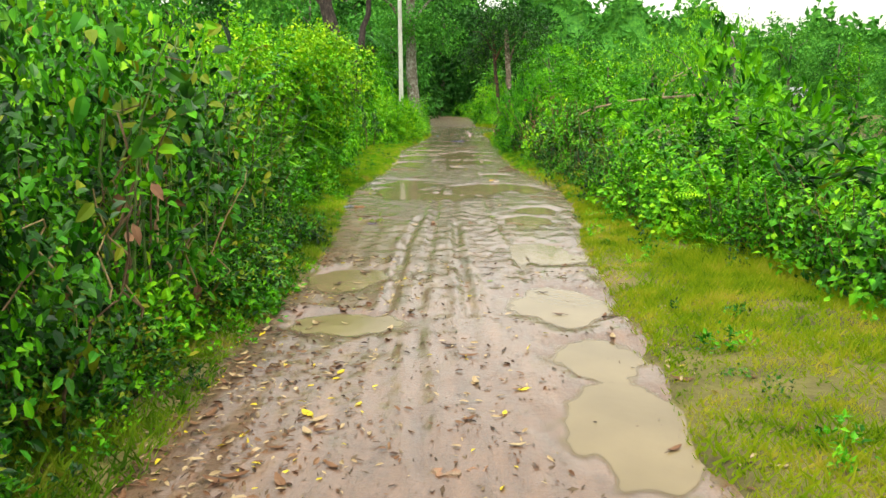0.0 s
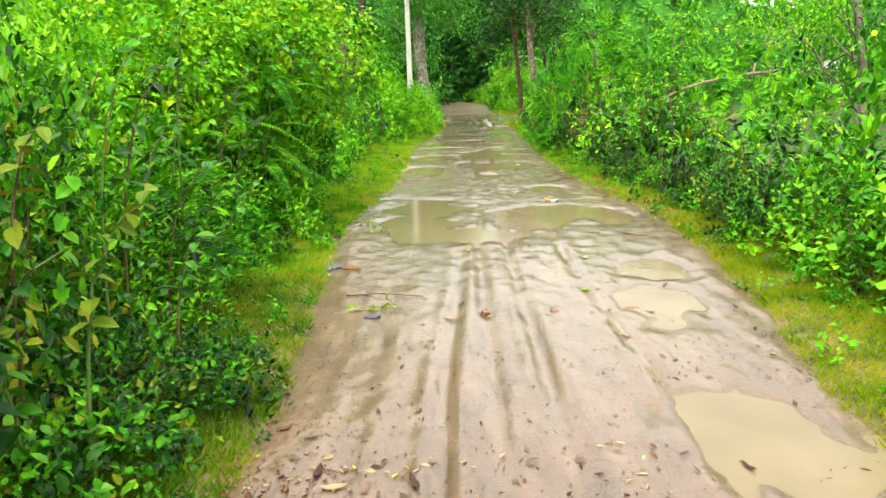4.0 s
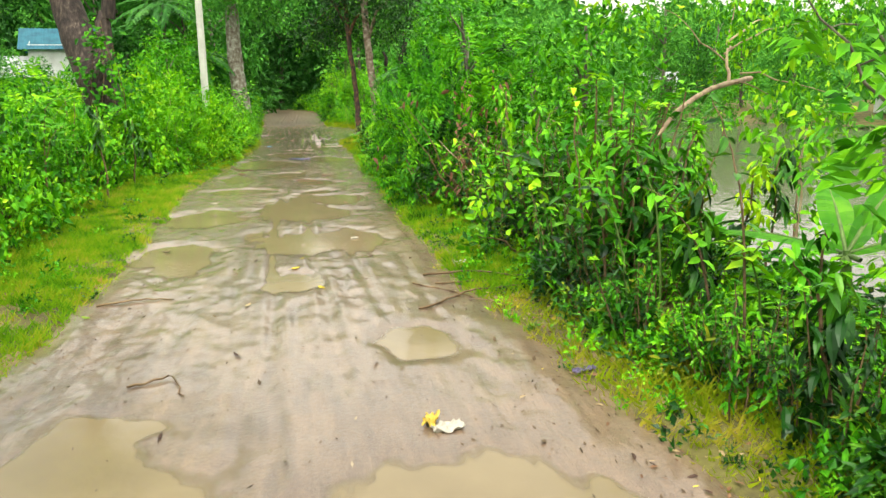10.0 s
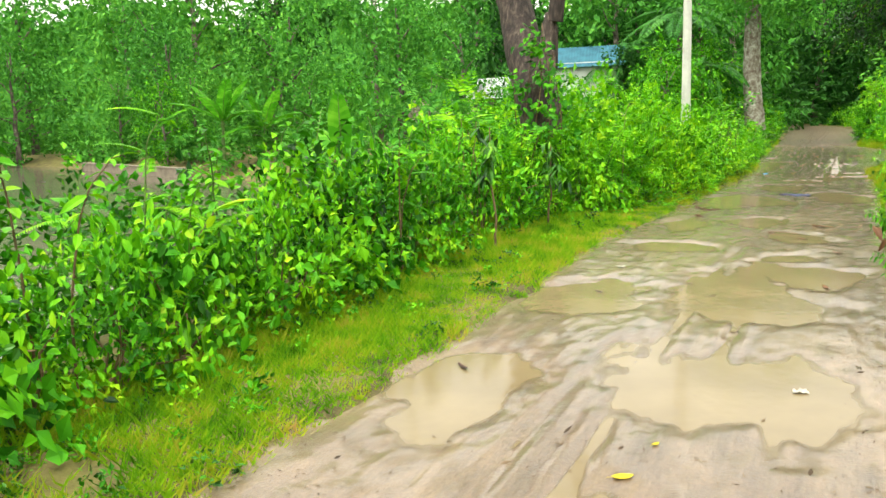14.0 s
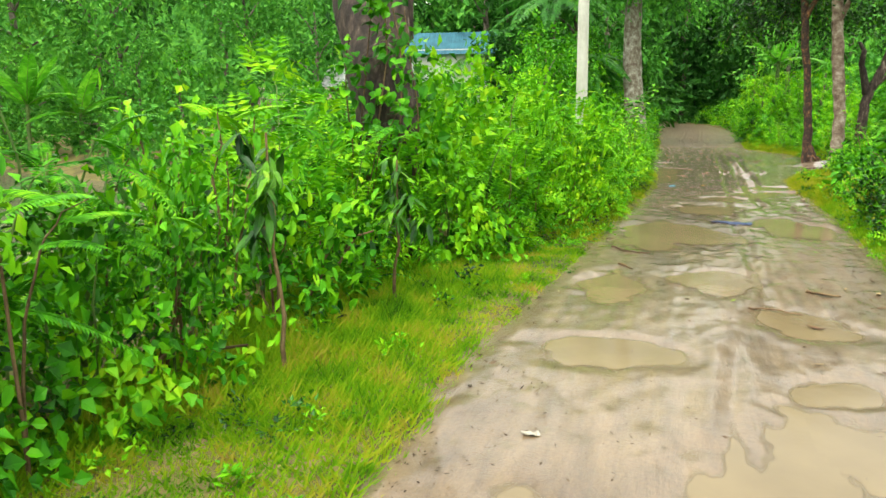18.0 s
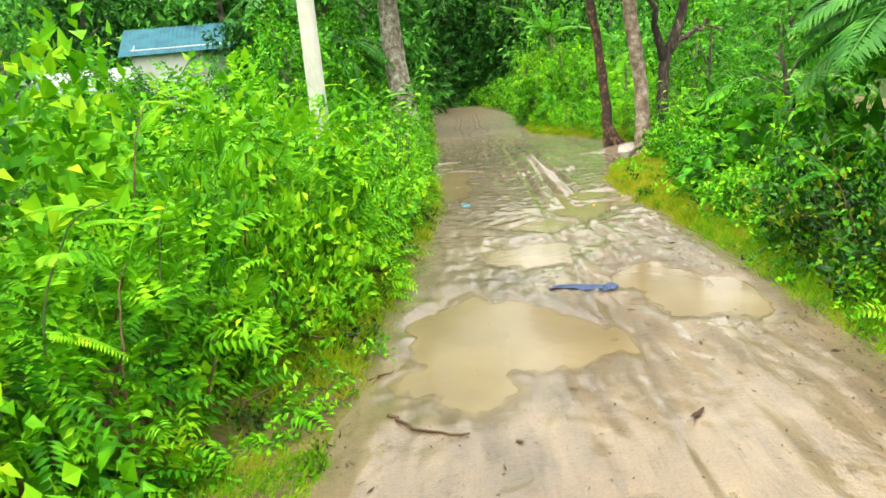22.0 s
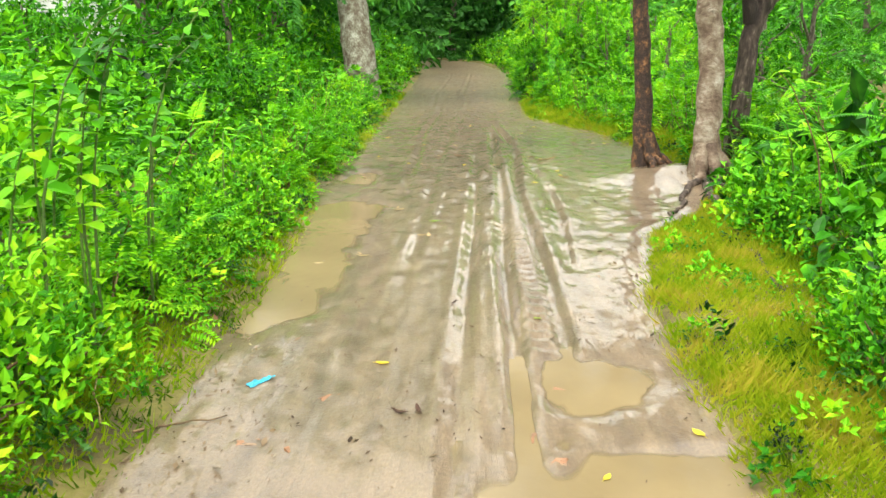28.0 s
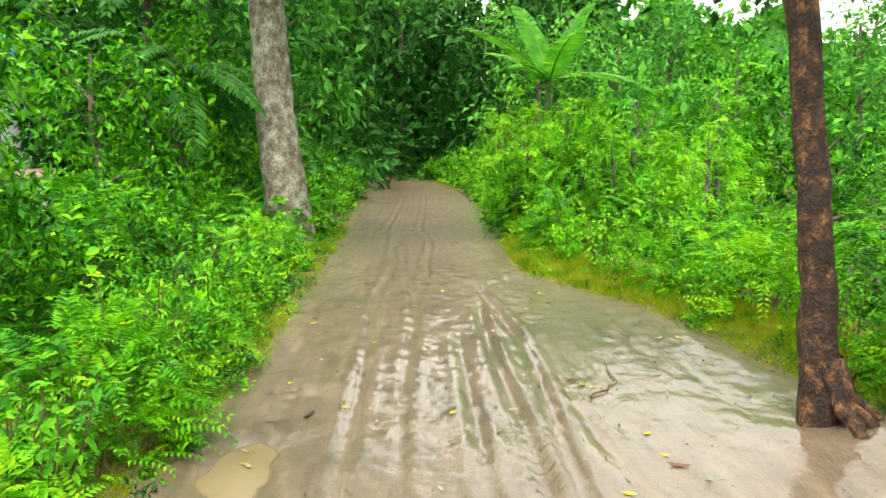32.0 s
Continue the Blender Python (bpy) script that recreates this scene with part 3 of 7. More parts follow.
ground = part("ground", grid_mesh("ground", spaced(-3.4, 4.0, 0.12, (-900, 900), 1.18), spaced(-1, 54, 0.25, (-900, 900), 1.15), ground_height, SOIL))
tagged(ground, "grassy earth bank sloping down to brown water", "ground", kind="structure")


def road_grid():
    ys = np.concatenate([np.arange(-6, 1, 0.2), np.arange(1, 44, 0.042), np.arange(44, 84, 0.16)])
    us = np.linspace(-0.12, 1.12, 112)
    Y, U = np.meshgrid(ys, us, indexing="ij")
    X = road_left(Y) * (1 - U) + road_right(Y) * U
    Z = road_height(X, Y) - 0.10 * np.clip(np.abs(U - 0.5) - 0.56, 0, 1) * 8
    V = np.stack([X, Y, Z], -1).reshape(-1, 3)
    n = len(us)
    i = np.arange(len(ys) - 1)[:, None] * n + np.arange(n - 1)[None]
    F = np.stack([i, i + 1, i + 1 + n, i + n], -1).reshape(-1, 4)
    return quads("road", V, F, MUD, True)


road = tagged(part("road", road_grid()), "wet rutted brown mud lane with shallow puddles", "road", kind="structure")

POOL_LEVEL, STEP = -0.0085, 0.03
for pool, (cx, cy, rx, ry) in enumerate(POOLS):
    # all pools lie on one lattice, and each square of it belongs to one pool
    ix = np.arange(int((cx - 1.7 * rx) / STEP) - 1, int((cx + 1.7 * rx) / STEP) + 2)
    iy = np.arange(int((cy - 1.7 * ry) / STEP) - 1, int((cy + 1.7 * ry) / STEP) + 2)
    gx, gy = np.meshgrid(ix * STEP, iy * STEP)
    nx, ny = len(ix), len(iy)
    depth = POOL_LEVEL - road_height(gx, gy)
    inside = np.stack(pool_parts(gx[:-1, :-1] + STEP / 2, gy[:-1, :-1] + STEP / 2))
    mine = (inside.argmax(0) == pool) & (inside.max(0) > -0.12)
    mine &= (gx[:-1, :-1] > road_left(gy[:-1, :-1]) - 0.1) & (gx[:-1, :-1] < road_right(gy[:-1, :-1]) + 0.05)
    i = np.arange(ny - 1)[:, None] * nx + np.arange(nx - 1)[None]
    F = np.stack([i, i + 1, i + 1 + nx, i + nx], -1).reshape(-1, 4)
    F = F[(depth.ravel()[F].max(1) > 0) & mine.ravel()]
    if len(F) < 12:
        continue
    used_v, F = np.unique(F, return_inverse=True)
    F = F.reshape(-1, 4)
    me = quads("puddle", np.stack([gx - cx, gy - cy, 0 * gx], -1).reshape(-1, 3)[used_v], F, PUDDLE, True)
    me.attributes.new("depth", "FLOAT", "POINT").data.foreach_set("value", depth.ravel()[used_v].astype(np.float32))
    ob = part("puddle", me)
    ob.location = (cx, cy, POOL_LEVEL)
    tagged(ob, "shallow puddle of silty yellow-brown rain water on the mud lane", "puddle", "puddles on the lane", "structure")

wat = part("water", grid_mesh("water", np.linspace(-300, 300, 13), np.linspace(-100, 400, 13), lambda x, y: 0 * x + WATER_Z, RIVER))
tagged(wat, "brown rippled river and pond water beside the lane", "water", kind="structure")

# ---- plant builders ----
UP = np.array([0.0, 0.0, 1.0])


def dome(n, rx, ry, h, rng, inner=0.45, low=-0.05):
    """Points through a rounded clump, denser towards its skin."""
    d = unit(rng.normal(size=(n * 3, 3)))
    d = d[d[:, 2] > low][:n]
    lobes = unit(rng.normal(size=(11, 3)) + [0, 0, 0.4])
    bulge = np.max(d @ lobes.T, 1)[:, None] ** 7
    r = rng.uniform(inner, 1.0, (len(d), 1)) ** 0.6 * (0.70 + 0.40 * bulge)
    d[:, 2] = np.maximum(d[:, 2], 0.0)
    return d * r * [rx, ry, h], d


def bush_leaves(rng, style, centres, outs, per, size, aspect, spread, near=True, up=0.35, hang=0.0):
    """Leaf clusters round twig ends."""
    n = len(centres)
    P = np.repeat(centres, per, 0) + rng.normal(size=(n * per, 3)) * spread
    O = np.repeat(outs, per, 0)
    D = unit(O * 0.7 + rng.normal(size=P.shape) * 0.75 + UP * (up - hang))
    U = unit(UP * 0.9 + O * 0.5 + rng.normal(size=P.shape) * 0.45)
    L = size * rng.uniform(0.6, 1.25, len(P))
    make = chips if not near else oval_leaves if style == "oval" else slips if style in ("small", "weed", "broad", "heart") else leaves
    return make(P, D, U, L, L * aspect * rng.uniform(0.85, 1.15, len(P)), 0.12 + hang * 0.2)


def oval_leaves(P, D, U, L, W, droop=0.2, fold=0.3):
    """Broad oval leaves with a curved outline and a bent midrib: six faces each."""
    P, D, U = np.asarray(P), unit(np.asarray(D)), np.asarray(U)
    S = unit(np.cross(D, U)); U = np.cross(S, D)
    L, W = L[:, None], W[:, None]
    rows = []
    for t, w in ((0.0, 0.06), (0.28, 0.44), (0.68, 0.40), (1.0, 0.03)):
        mid = P + D * L * t - U * droop * L * t * t
        up = U * fold * W * w
        rows += [mid - S * W * w + up, mid, mid + S * W * w + up]
    V = np.stack(rows, 1).reshape(-1, 3)
    k = np.arange(len(P))[:, None] * 12
    F = np.concatenate([k + [3 * i + s, 3 * i + s + 1, 3 * i + s + 4, 3 * i + s + 3] for i in range(3) for s in (0, 1)], 1).reshape(-1, 4)
    return V, F


def frond_leaves(rng, centres, outs, per, length, pairs, leaflet, near=True, droop=0.35):
    """Feathered leaves: a rib with a row of leaflets on both sides."""
    Ps, Ds, Us, Ls = [], [], [], []
    n = len(centres) * per
    P0 = np.repeat(centres, per, 0) + rng.normal(size=(n, 3)) * 0.05
    D0 = unit(np.repeat(outs, per, 0) * 0.8 + rng.normal(size=(n, 3)) * 0.7 + UP * 0.25)
    L0 = length * rng.uniform(0.6, 1.2, n)[:, None]
    S0 = unit(np.cross(D0, UP + rng.normal(size=(n, 3)) * 0.2))
    for t in np.linspace(0.15, 1.0, pairs):
        p = P0 + D0 * L0 * t - UP * droop * L0 * t * t
        d = unit(D0 - UP * 2 * droop * t)
        for s in (-1, 1):
            Ps.append(p); Ds.append(unit(S0 * s + d * 0.45 - UP * 0.12)); Us.append(np.cross(S0, d)); Ls.append(np.full(n, leaflet * (1.1 - 0.5 * t)))
    P, D, U, L = (np.concatenate(a) for a in (Ps, Ds, Us, Ls))
    U = U * np.sign(U[:, 2:3] + 1e-6) + rng.normal(size=U.shape) * 0.15
    return chips(P, D, U, L, L * 0.34)


def stalk_leaves(rng, near, grow):
    """Thin upright stems with drooping leaves along them and a tuft at the tip."""
    P, D, L, stems, cl = [], [], [], [], []
    for k in range(9):
        a, r = rng.uniform(0, 2 * np.pi), rng.uniform(0.10, 0.42)
        tip = np.array([np.cos(a) * r, np.sin(a) * r, rng.uniform(0.65, 1.08)])
        p = bend((np.cos(a) * r * 0.3, np.sin(a) * r * 0.3, -0.08), tip, 8, 0.03, 0.012, rng)
        stems.append(tube(p, np.linspace(0.010, 0.004, 8), 5, 0, rng))
        for t in np.linspace(0.30, 1.0, 9 if near else 6):
            at = np.array([np.interp(t, np.linspace(0, 1, 8), p[:, c]) for c in range(3)])
            m = 9 if t > 0.95 else 4
            for q in range(m):
                b = rng.uniform(0, 2 * np.pi)
                P.append(at + rng.normal(size=3) * 0.012)
                D.append((np.cos(b), np.sin(b), rng.uniform(-0.75, 0.25) if t < 0.95 else rng.uniform(-0.4, 0.7)))
                L.append(rng.uniform(0.045, 0.115) * grow * (1.15 - 0.35 * t))
                cl.append(0.75 if t > 0.95 and k % 2 else 0.2 + 0.78 * (rng.random() < 0.06))
    P, D, L = np.array(P), np.array(D), np.array(L)
    U = np.tile(UP, (len(P), 1)) + rng.normal(size=P.shape) * 0.3
    if near:
        V, F = leaves(P, D, U, L, L * rng.uniform(0.38, 0.55, len(P)), 0.35, 0.35)
        return V, F, stems, np.repeat(cl, len(F) // len(cl))
    V, F = chips(P, D, U, L, L * 0.5, 0.3)
    return V, F, stems, np.array(cl)


def fern_frond(rng, base, out, length, pairs, leaflet, droop):
    """One arching frond: a rib and the leaflets that grow from it."""
    L0 = length * rng.uniform(0.7, 1.2)
    d0 = unit(np.asarray(out) * 0.8 + rng.normal(size=3) * 0.35 + UP * 0.25)
    t = np.linspace(0, 1, pairs)[:, None]
    rib = base + d0 * L0 * t - UP * droop * L0 * t * t
    tan = unit(np.gradient(rib, axis=0))
    s = unit(np.cross(tan, UP)); u = np.cross(s, tan)
    k = np.arange(2, pairs)
    P, sg = np.repeat(rib[k], 2, 0), np.tile([-1.0, 1.0], len(k))[:, None]
    D = np.repeat(s[k], 2, 0) * sg + np.repeat(tan[k], 2, 0) * 0.45 - UP * 0.12
    size = leaflet * np.repeat(1.1 - 0.6 * t[k, 0], 2)
    lf = chips(P, D, np.repeat(u[k], 2, 0) + rng.normal(size=P.shape) * 0.12, size, size * 0.24)
    return merge([lf, tube(rib, np.linspace(0.004, 0.0015, pairs), 4, 0, rng)])


def shrub_geo(seed, style, lod, big):
    """Foliage and stems of one bush, about 1.2 m across and 0.85 m high; a big one 1.9 m across and 1.8 m high. Last, a number per face that is one on each twig."""
    rng = np.random.default_rng(seed)
    near = lod == 0
    grow = (1.0, 1.5, 2.1)[lod]
    if style == "stalk":
        return stalk_leaves(rng, near, grow)
    rx, h = {"weed": (0.32, 0.75), "big": (0.5, 0.85), "heart": (0.68, 0.8)}.get(style, (0.6, 0.85))
    k = 1.0
    if big:
        rx, h, k = 0.95, 1.8, 1.9
    k *= (1.15, 0.46, 0.24)[lod]
    count, per, size, aspect, spread, up, hang, inner = {"oval": (80, 11, 0.076, 0.62, 0.075, 0.1, 0.12, 0.6), "broad": (80, 17, 0.080, 0.56, 0.075, 0.35, 0.15, 0.45), "small": (105, 15, 0.062, 0.58, 0.065, 0.35, 0, 0.45), "heart": (84, 14, 0.072, 0.85, 0.08, 0.1, 0.3, 0.55),
                                                         "lance": (66, 13, 0.18, 0.26, 0.06, 0.2, 0.35, 0.45), "big": (34, 8, 0.19, 0.55, 0.10, 0.15, 0.4, 0.45), "weed": (60, 11, 0.075, 0.42, 0.05, 0.5, 0, 0.2), "feather": (44, 4, 0.3, 9, 0.085, 0, 0, 0.45)}[style]
    c, o = dome(int(count * k), rx, rx, h, rng, inner)
    tone = rng.random(len(c))
    if style == "feather":
        V, F = frond_leaves(rng, c, o, 4, 0.34, 8 if near else 5, 0.085 * grow, near)
        cl = tone[(np.arange(len(F)) % (len(c) * 4)) // 4]
    else:
        per = per if near else int(per * 0.8)
        V, F = bush_leaves(rng, style, c, o, per, size * grow, aspect, spread * (1.25 if big else 1), near, up, hang)
        cl = np.repeat(tone, len(F) // len(c))
    stems = []
    for e in c[rng.permutation(len(c))[:6]]:
        b0 = np.array([*(rng.normal(size=2) * 0.12), -0.08])
        stems.append(tube(bend(b0, e, 6, 0.12 * np.hypot(e[0], e[1]), 0.02, rng), np.linspace(0.013, 0.004, 6), 5, 0, rng))
    return V, F, stems, cl


# young and ageing twigs among the leaves of each tone
ACCENT = {G_DEEP: (G_MID, G_OLIVE), G_MID: (G_LIME, G_DEEP), G_LIME: (G_MID, G_LIME), G_YELLOW: (G_LIME, G_LIME), G_FAR: (G_MID, G_FAR)}


def tone_slots(cl):
    return np.where(cl < 0.68, 0, np.where(cl < 0.90, 1, 2))


WORDS = {"broad": "dense roadside shrub with oval glossy leaves", "small": "bushy shrub with small leaves", "oval": "roadside shrub with broad oval wet leaves", "heart": "creeper mound with heart-shaped hanging leaves", "lance": "shrub with long narrow drooping leaves",
         "feather": "feathery-leaved shrub with fine leaflets", "big": "sapling with large soft drooping leaves", "weed": "tall thin weed clump with small leaves", "stalk": "stand of thin stems with drooping leaves"}
TONES = {G_DEEP: "deep green", G_MID: "fresh green", G_LIME: "bright lime-green", G_YELLOW: "yellow-green", G_FAR: "hazed green", G_WOODSHADE: "dark green"}
GEO, PROTO = {}, {}


def geo(style, lod, big, variant):
    key = (style, lod, big, variant)
    if key not in GEO:
        GEO[key] = shrub_geo(100 + len(GEO) * 7, style, lod, big)
    return GEO[key]


def place(x, y, s, tall, rng, sink=0.04):
    z = float(ground_height(np.array(x), np.array(y)))
    return pose(x, y, z - sink, rng.uniform(-7, 7), rng.uniform(-7, 7), rng.uniform(0, 360)) @ Matrix.Diagonal((s, s, s * tall, 1))


def plant(style, mat, x, y, scale=1.0, tall=1.0, big=False, rng=RNG):
    """One bush as a thing: its foliage and its stems."""
    v = int(rng.integers(0, 2))
    m = place(x, y, scale, tall, rng)
    key = (style, mat.name, big, v)
    if key not in PROTO:
        V, F, stems, cl = geo(style, 0, big, v)
        ob = new("shrub")
        part("foliage", quads("foliage", V, F, [mat, *ACCENT[mat]], False, tone_slots(cl)), ob)
        for sv, sf in stems:
            part("stem", quads("stem", sv, sf, GREENSTEM if style in ("weed", "heart") else TWIG, True), ob)
        PROTO[key] = tagged(ob, f"{TONES[mat]} {WORDS[style]}, wet with rain", "shrub", "shrubs along the lane")
    else:
        ob = copy_thing(PROTO[key], pose(0, 0, 0))
    ob.matrix_basis = m
    return ob


def hedge(y0, y1, step, x_of, depth, rows, kinds, size, tall, near=True, side=-1, seed=1, big=(False, True), dip=None):
    """Bushes close along the lane: the front row as things, the thicket behind it as one mass. kinds: (style, material, share)."""
    rng = np.random.default_rng(seed)
    share = np.array([k[2] for k in kinds], float); share /= share.sum()
    mats = list(dict.fromkeys(m for k in kinds for m in (k[1], *ACCENT[k[1]])))
    mass, index = [], []
    for r in range(rows):
        lead = r == 0
        large = big[0] if lead else big[1]
        wide = 0.95 if large else 0.6
        y = y0 + rng.uniform(0, step)
        while y < y1:
            k = kinds[rng.choice(len(kinds), p=share)]
            s = (size[0] if lead else size[1]) * rng.uniform(0.82, 1.2)
            s *= 1.0 if dip is None else float(dip(y))
            x = float(x_of(y)) + side * (0.62 * wide * s + r * depth / max(rows - 1, 1) + rng.uniform(-0.1, 0.15))
            up = (tall[0] if lead else tall[1]) * rng.uniform(0.85, 1.15)
            if lead and near:
                plant(k[0], k[1], x, y, s, up, large, rng)
            else:
                V, F, _, cl = geo(k[0], 1 if near else 2, large, int(rng.integers(0, 2)))
                m = np.array(place(x, y, s, up, rng))
                mass.append((V @ m[:3, :3].T + m[:3, 3], F))
                index.append(np.array([mats.index(q) for q in (k[1], *ACCENT[k[1]])])[tone_slots(cl)])
            y += step * s * (wide / 0.6) * rng.uniform(0.75, 1.15)
    if mass:
        V, F = merge(mass)
        ob = part("undergrowth", quads("undergrowth", V, F, mats, False, np.concatenate(index)))
        tagged(ob, "tangled wet undergrowth behind the front row of shrubs", "undergrowth", kind="stuff")


def tree(name, path, radii, mat, limbs, crown, leaf_mat_, label, sides=12, leaf=0.12, per=26, spread=0.3, seed=3, aspect=0.5, near=False, roots=0, spreads=(0, 360, 0.8)):
    """Trunk on a path of points, limbs (from, to, radius) and leaf clumps (centre, radius, twigs)."""
    rng = np.random.default_rng(seed)
    root = new(name)
    pts = np.asarray(path, float)
    root.location = pts[0]
    t = np.linspace(0, 1, len(pts)); tt = np.linspace(0, 1, 26)
    fine = np.stack([np.interp(tt, t, pts[:, k]) for k in range(3)], 1)
    for _ in range(3):
        fine[1:-1] = (fine[:-2] + 2 * fine[1:-1] + fine[2:]) / 4
    fine = fine + np.c_[rng.normal(size=(26, 2)) * 0.008, np.zeros(26)]
    V, F = tube(fine - pts[0], np.interp(tt, np.linspace(0, 1, len(radii)), radii), sides, 0.035, rng)
    part("trunk", quads("trunk", V, F, mat, True), root)
    for k in range(roots):
        a = radians(spreads[0] + (spreads[1] - spreads[0]) * (k + rng.uniform(0.2, 0.8)) / roots)
        d = np.array([np.cos(a), np.sin(a), 0])
        p = np.stack([d * 0.05 + UP * 0.32, d * radii[0] * 1.15 + UP * 0.08, d * (radii[0] + 0.4 * spreads[2]) + UP * 0.02, d * (radii[0] + spreads[2] * rng.uniform(0.7, 1.2)) - UP * 0.10]) + UP * 0.24
        p[1:] += np.cross(d, UP) * rng.uniform(-0.12, 0.12)
        tq = np.linspace(0, 3, 11)
        p = np.stack([np.interp(tq, range(4), p[:, c]) for c in range(3)], 1)
        for _ in range(2):
            p[1:-1] = (p[:-2] + 2 * p[1:-1] + p[2:]) / 4
        p[2:] += rng.normal(size=(9, 3)) * [0.012, 0.012, 0.006]
        v, f = tube(p, np.interp(tq, range(4), [radii[0] * 0.5, radii[0] * 0.36, 0.034, 0.012]), 8, 0.06, rng)
        part("root", quads("root", v, f, mat, True), root)
    for a, b, r in limbs:
        v, f = tube(bend(np.array(a) - pts[0], np.array(b) - pts[0], 8, 0.25, 0.05, rng), np.linspace(r, r * 0.35, 8), 8, 0.03, rng)
        part("limb", quads("limb", v, f, mat, True), root)
    if crown:
        bits = []
        for c, rad, n in crown:
            d = unit(rng.normal(size=(n, 3)))
            cc = np.array(c) - pts[0] + d * rad * rng.uniform(0.35, 1.0, (n, 1)) * [1, 1, 0.8]
            bits.append(bush_leaves(rng, "", cc, d, per, leaf, aspect, spread, near, 0.1, 0.3))
        V, F = merge(bits)
        part("crown", quads("crown", V, F, leaf_mat_), root)
    return tagged(root, label, "tree")


def wood_tree(seed, h, mat, leaf=0.26, clumps=90, low=0.2, bark=BARK_GREY, style="leaf"):
    """A whole tree of the woods: trunk, limbs and an uneven crown that hangs low."""
    rng = np.random.default_rng(seed)
    root = new("tree")
    lean = rng.normal(size=2) * 0.04 * h
    top = np.array([lean[0], lean[1], h * 0.85])
    V, F = tube(bend((0, 0, -0.4), top, 9, 0, 0.06, rng), np.linspace(0.024 * h, 0.006 * h, 9), 7, 0.04, rng)
    part("trunk", quads("trunk", V, F, bark, True), root)
    bits, limb = [], []
    k = 9
    for i in range(k):
        z = h * (low + (0.92 - low) * (i + 0.5) / k)
        a = i * 2.4 + rng.uniform(-0.5, 0.5)
        reach = h * 0.30 * (1.0 - 0.55 * abs((z / h) - 0.5) * 2) * rng.uniform(0.7, 1.25)
        c = np.array([np.cos(a) * reach * 0.7, np.sin(a) * reach * 0.7, z]) + [lean[0] * z / h, lean[1] * z / h, 0]
        limb.append(tube(bend((lean[0] * z / h, lean[1] * z / h, z * 0.8), c, 5, 0.1, 0.05, rng), np.linspace(0.008 * h, 0.002 * h, 5), 5, 0, rng))
        n = int(clumps / k)
        d = unit(rng.normal(size=(n, 3)))
        cc = c + d * h * 0.17 * rng.uniform(0.3, 1.15, (n, 1))
        if style == "feather":
            bits.append(frond_leaves(rng, cc, d, 5, 0.85, 11, 0.17, False, 0.45))
        else:
            bits.append(bush_leaves(rng, "", cc, d, 24, leaf, 0.5, h * 0.035, False, 0.0, 0.35))
    for v, f in limb:
        part("limb", quads("limb", v, f, bark, True), root)
    V, F = merge(bits)
    part("crown", quads("crown", V, F, mat), root)
    return root


def palm(name, x, y, z, trunk_h, n, length, label, seed=5, radius=0.14, leaflet=0.36, rise=0.75, sides=10):
    """Palm: ringed trunk and arching fronds, each a rib with leaflets."""
    rng = np.random.default_rng(seed)
    root = new(name)
    root.location = (x, y, z)
    top = np.array([rng.normal() * 0.06 * trunk_h, rng.normal() * 0.06 * trunk_h, trunk_h])
    if trunk_h > 0.1:
        m = 24
        r = radius * (1 + 0.10 * (np.arange(m) % 2)) * np.linspace(1.15, 0.85, m)
        V, F = tube(bend((0, 0, -0.3), top, m, 0, 0.0, rng), r, sides, 0.02, rng)
        part("trunk", quads("trunk", V, F, BARK_GREY, True), root)
    for k in range(n):
        a = k * 2.399 + rng.uniform(-0.2, 0.2)
        el = rise * rng.uniform(-0.25, 1.25)
        d = np.array([np.cos(a) * np.cos(el), np.sin(a) * np.cos(el), np.sin(el)])
        L = length * rng.uniform(0.75, 1.1)
        t = np.linspace(0, 1, 22)[:, None]
        rib = top + d * L * t - UP * L * 0.55 * t * t
        tan = unit(np.gradient(rib, axis=0))
        s = unit(np.cross(tan, UP)); u = np.cross(s, tan)
        P = np.repeat(rib[2:], 4, 0) + np.repeat(tan[2:], 4, 0) * np.tile(np.array([0, 0, 1, 1]) * L / 44, 20)[:, None]
        sg = np.tile([-1, 1, -1, 1], 20)[:, None]
        D = np.repeat(s[2:], 4, 0) * sg + np.repeat(tan[2:], 4, 0) * 0.75 + np.repeat(u[2:], 4, 0) * 0.25 - UP * 0.25
        Ls = leaflet * np.repeat(np.sin(np.pi * np.clip(t[2:, 0] * 0.85 + 0.12, 0, 1)) + 0.15, 4) * rng.uniform(0.85, 1.1, 80)
        lf = chips(P, D, np.repeat(u[2:], 4, 0) + rng.normal(size=(80, 3)) * 0.15, Ls, np.full(80, 0.045 * length / 2 + 0.01), 0.25)
        rb = tube(rib[::3], np.linspace(0.022, 0.006, len(rib[::3])), 4, 0, rng)
        V, F = merge([lf, rb])
        part("frond", quads("frond", V, F, G_PALM), root)
    return tagged(root, label, "palm")


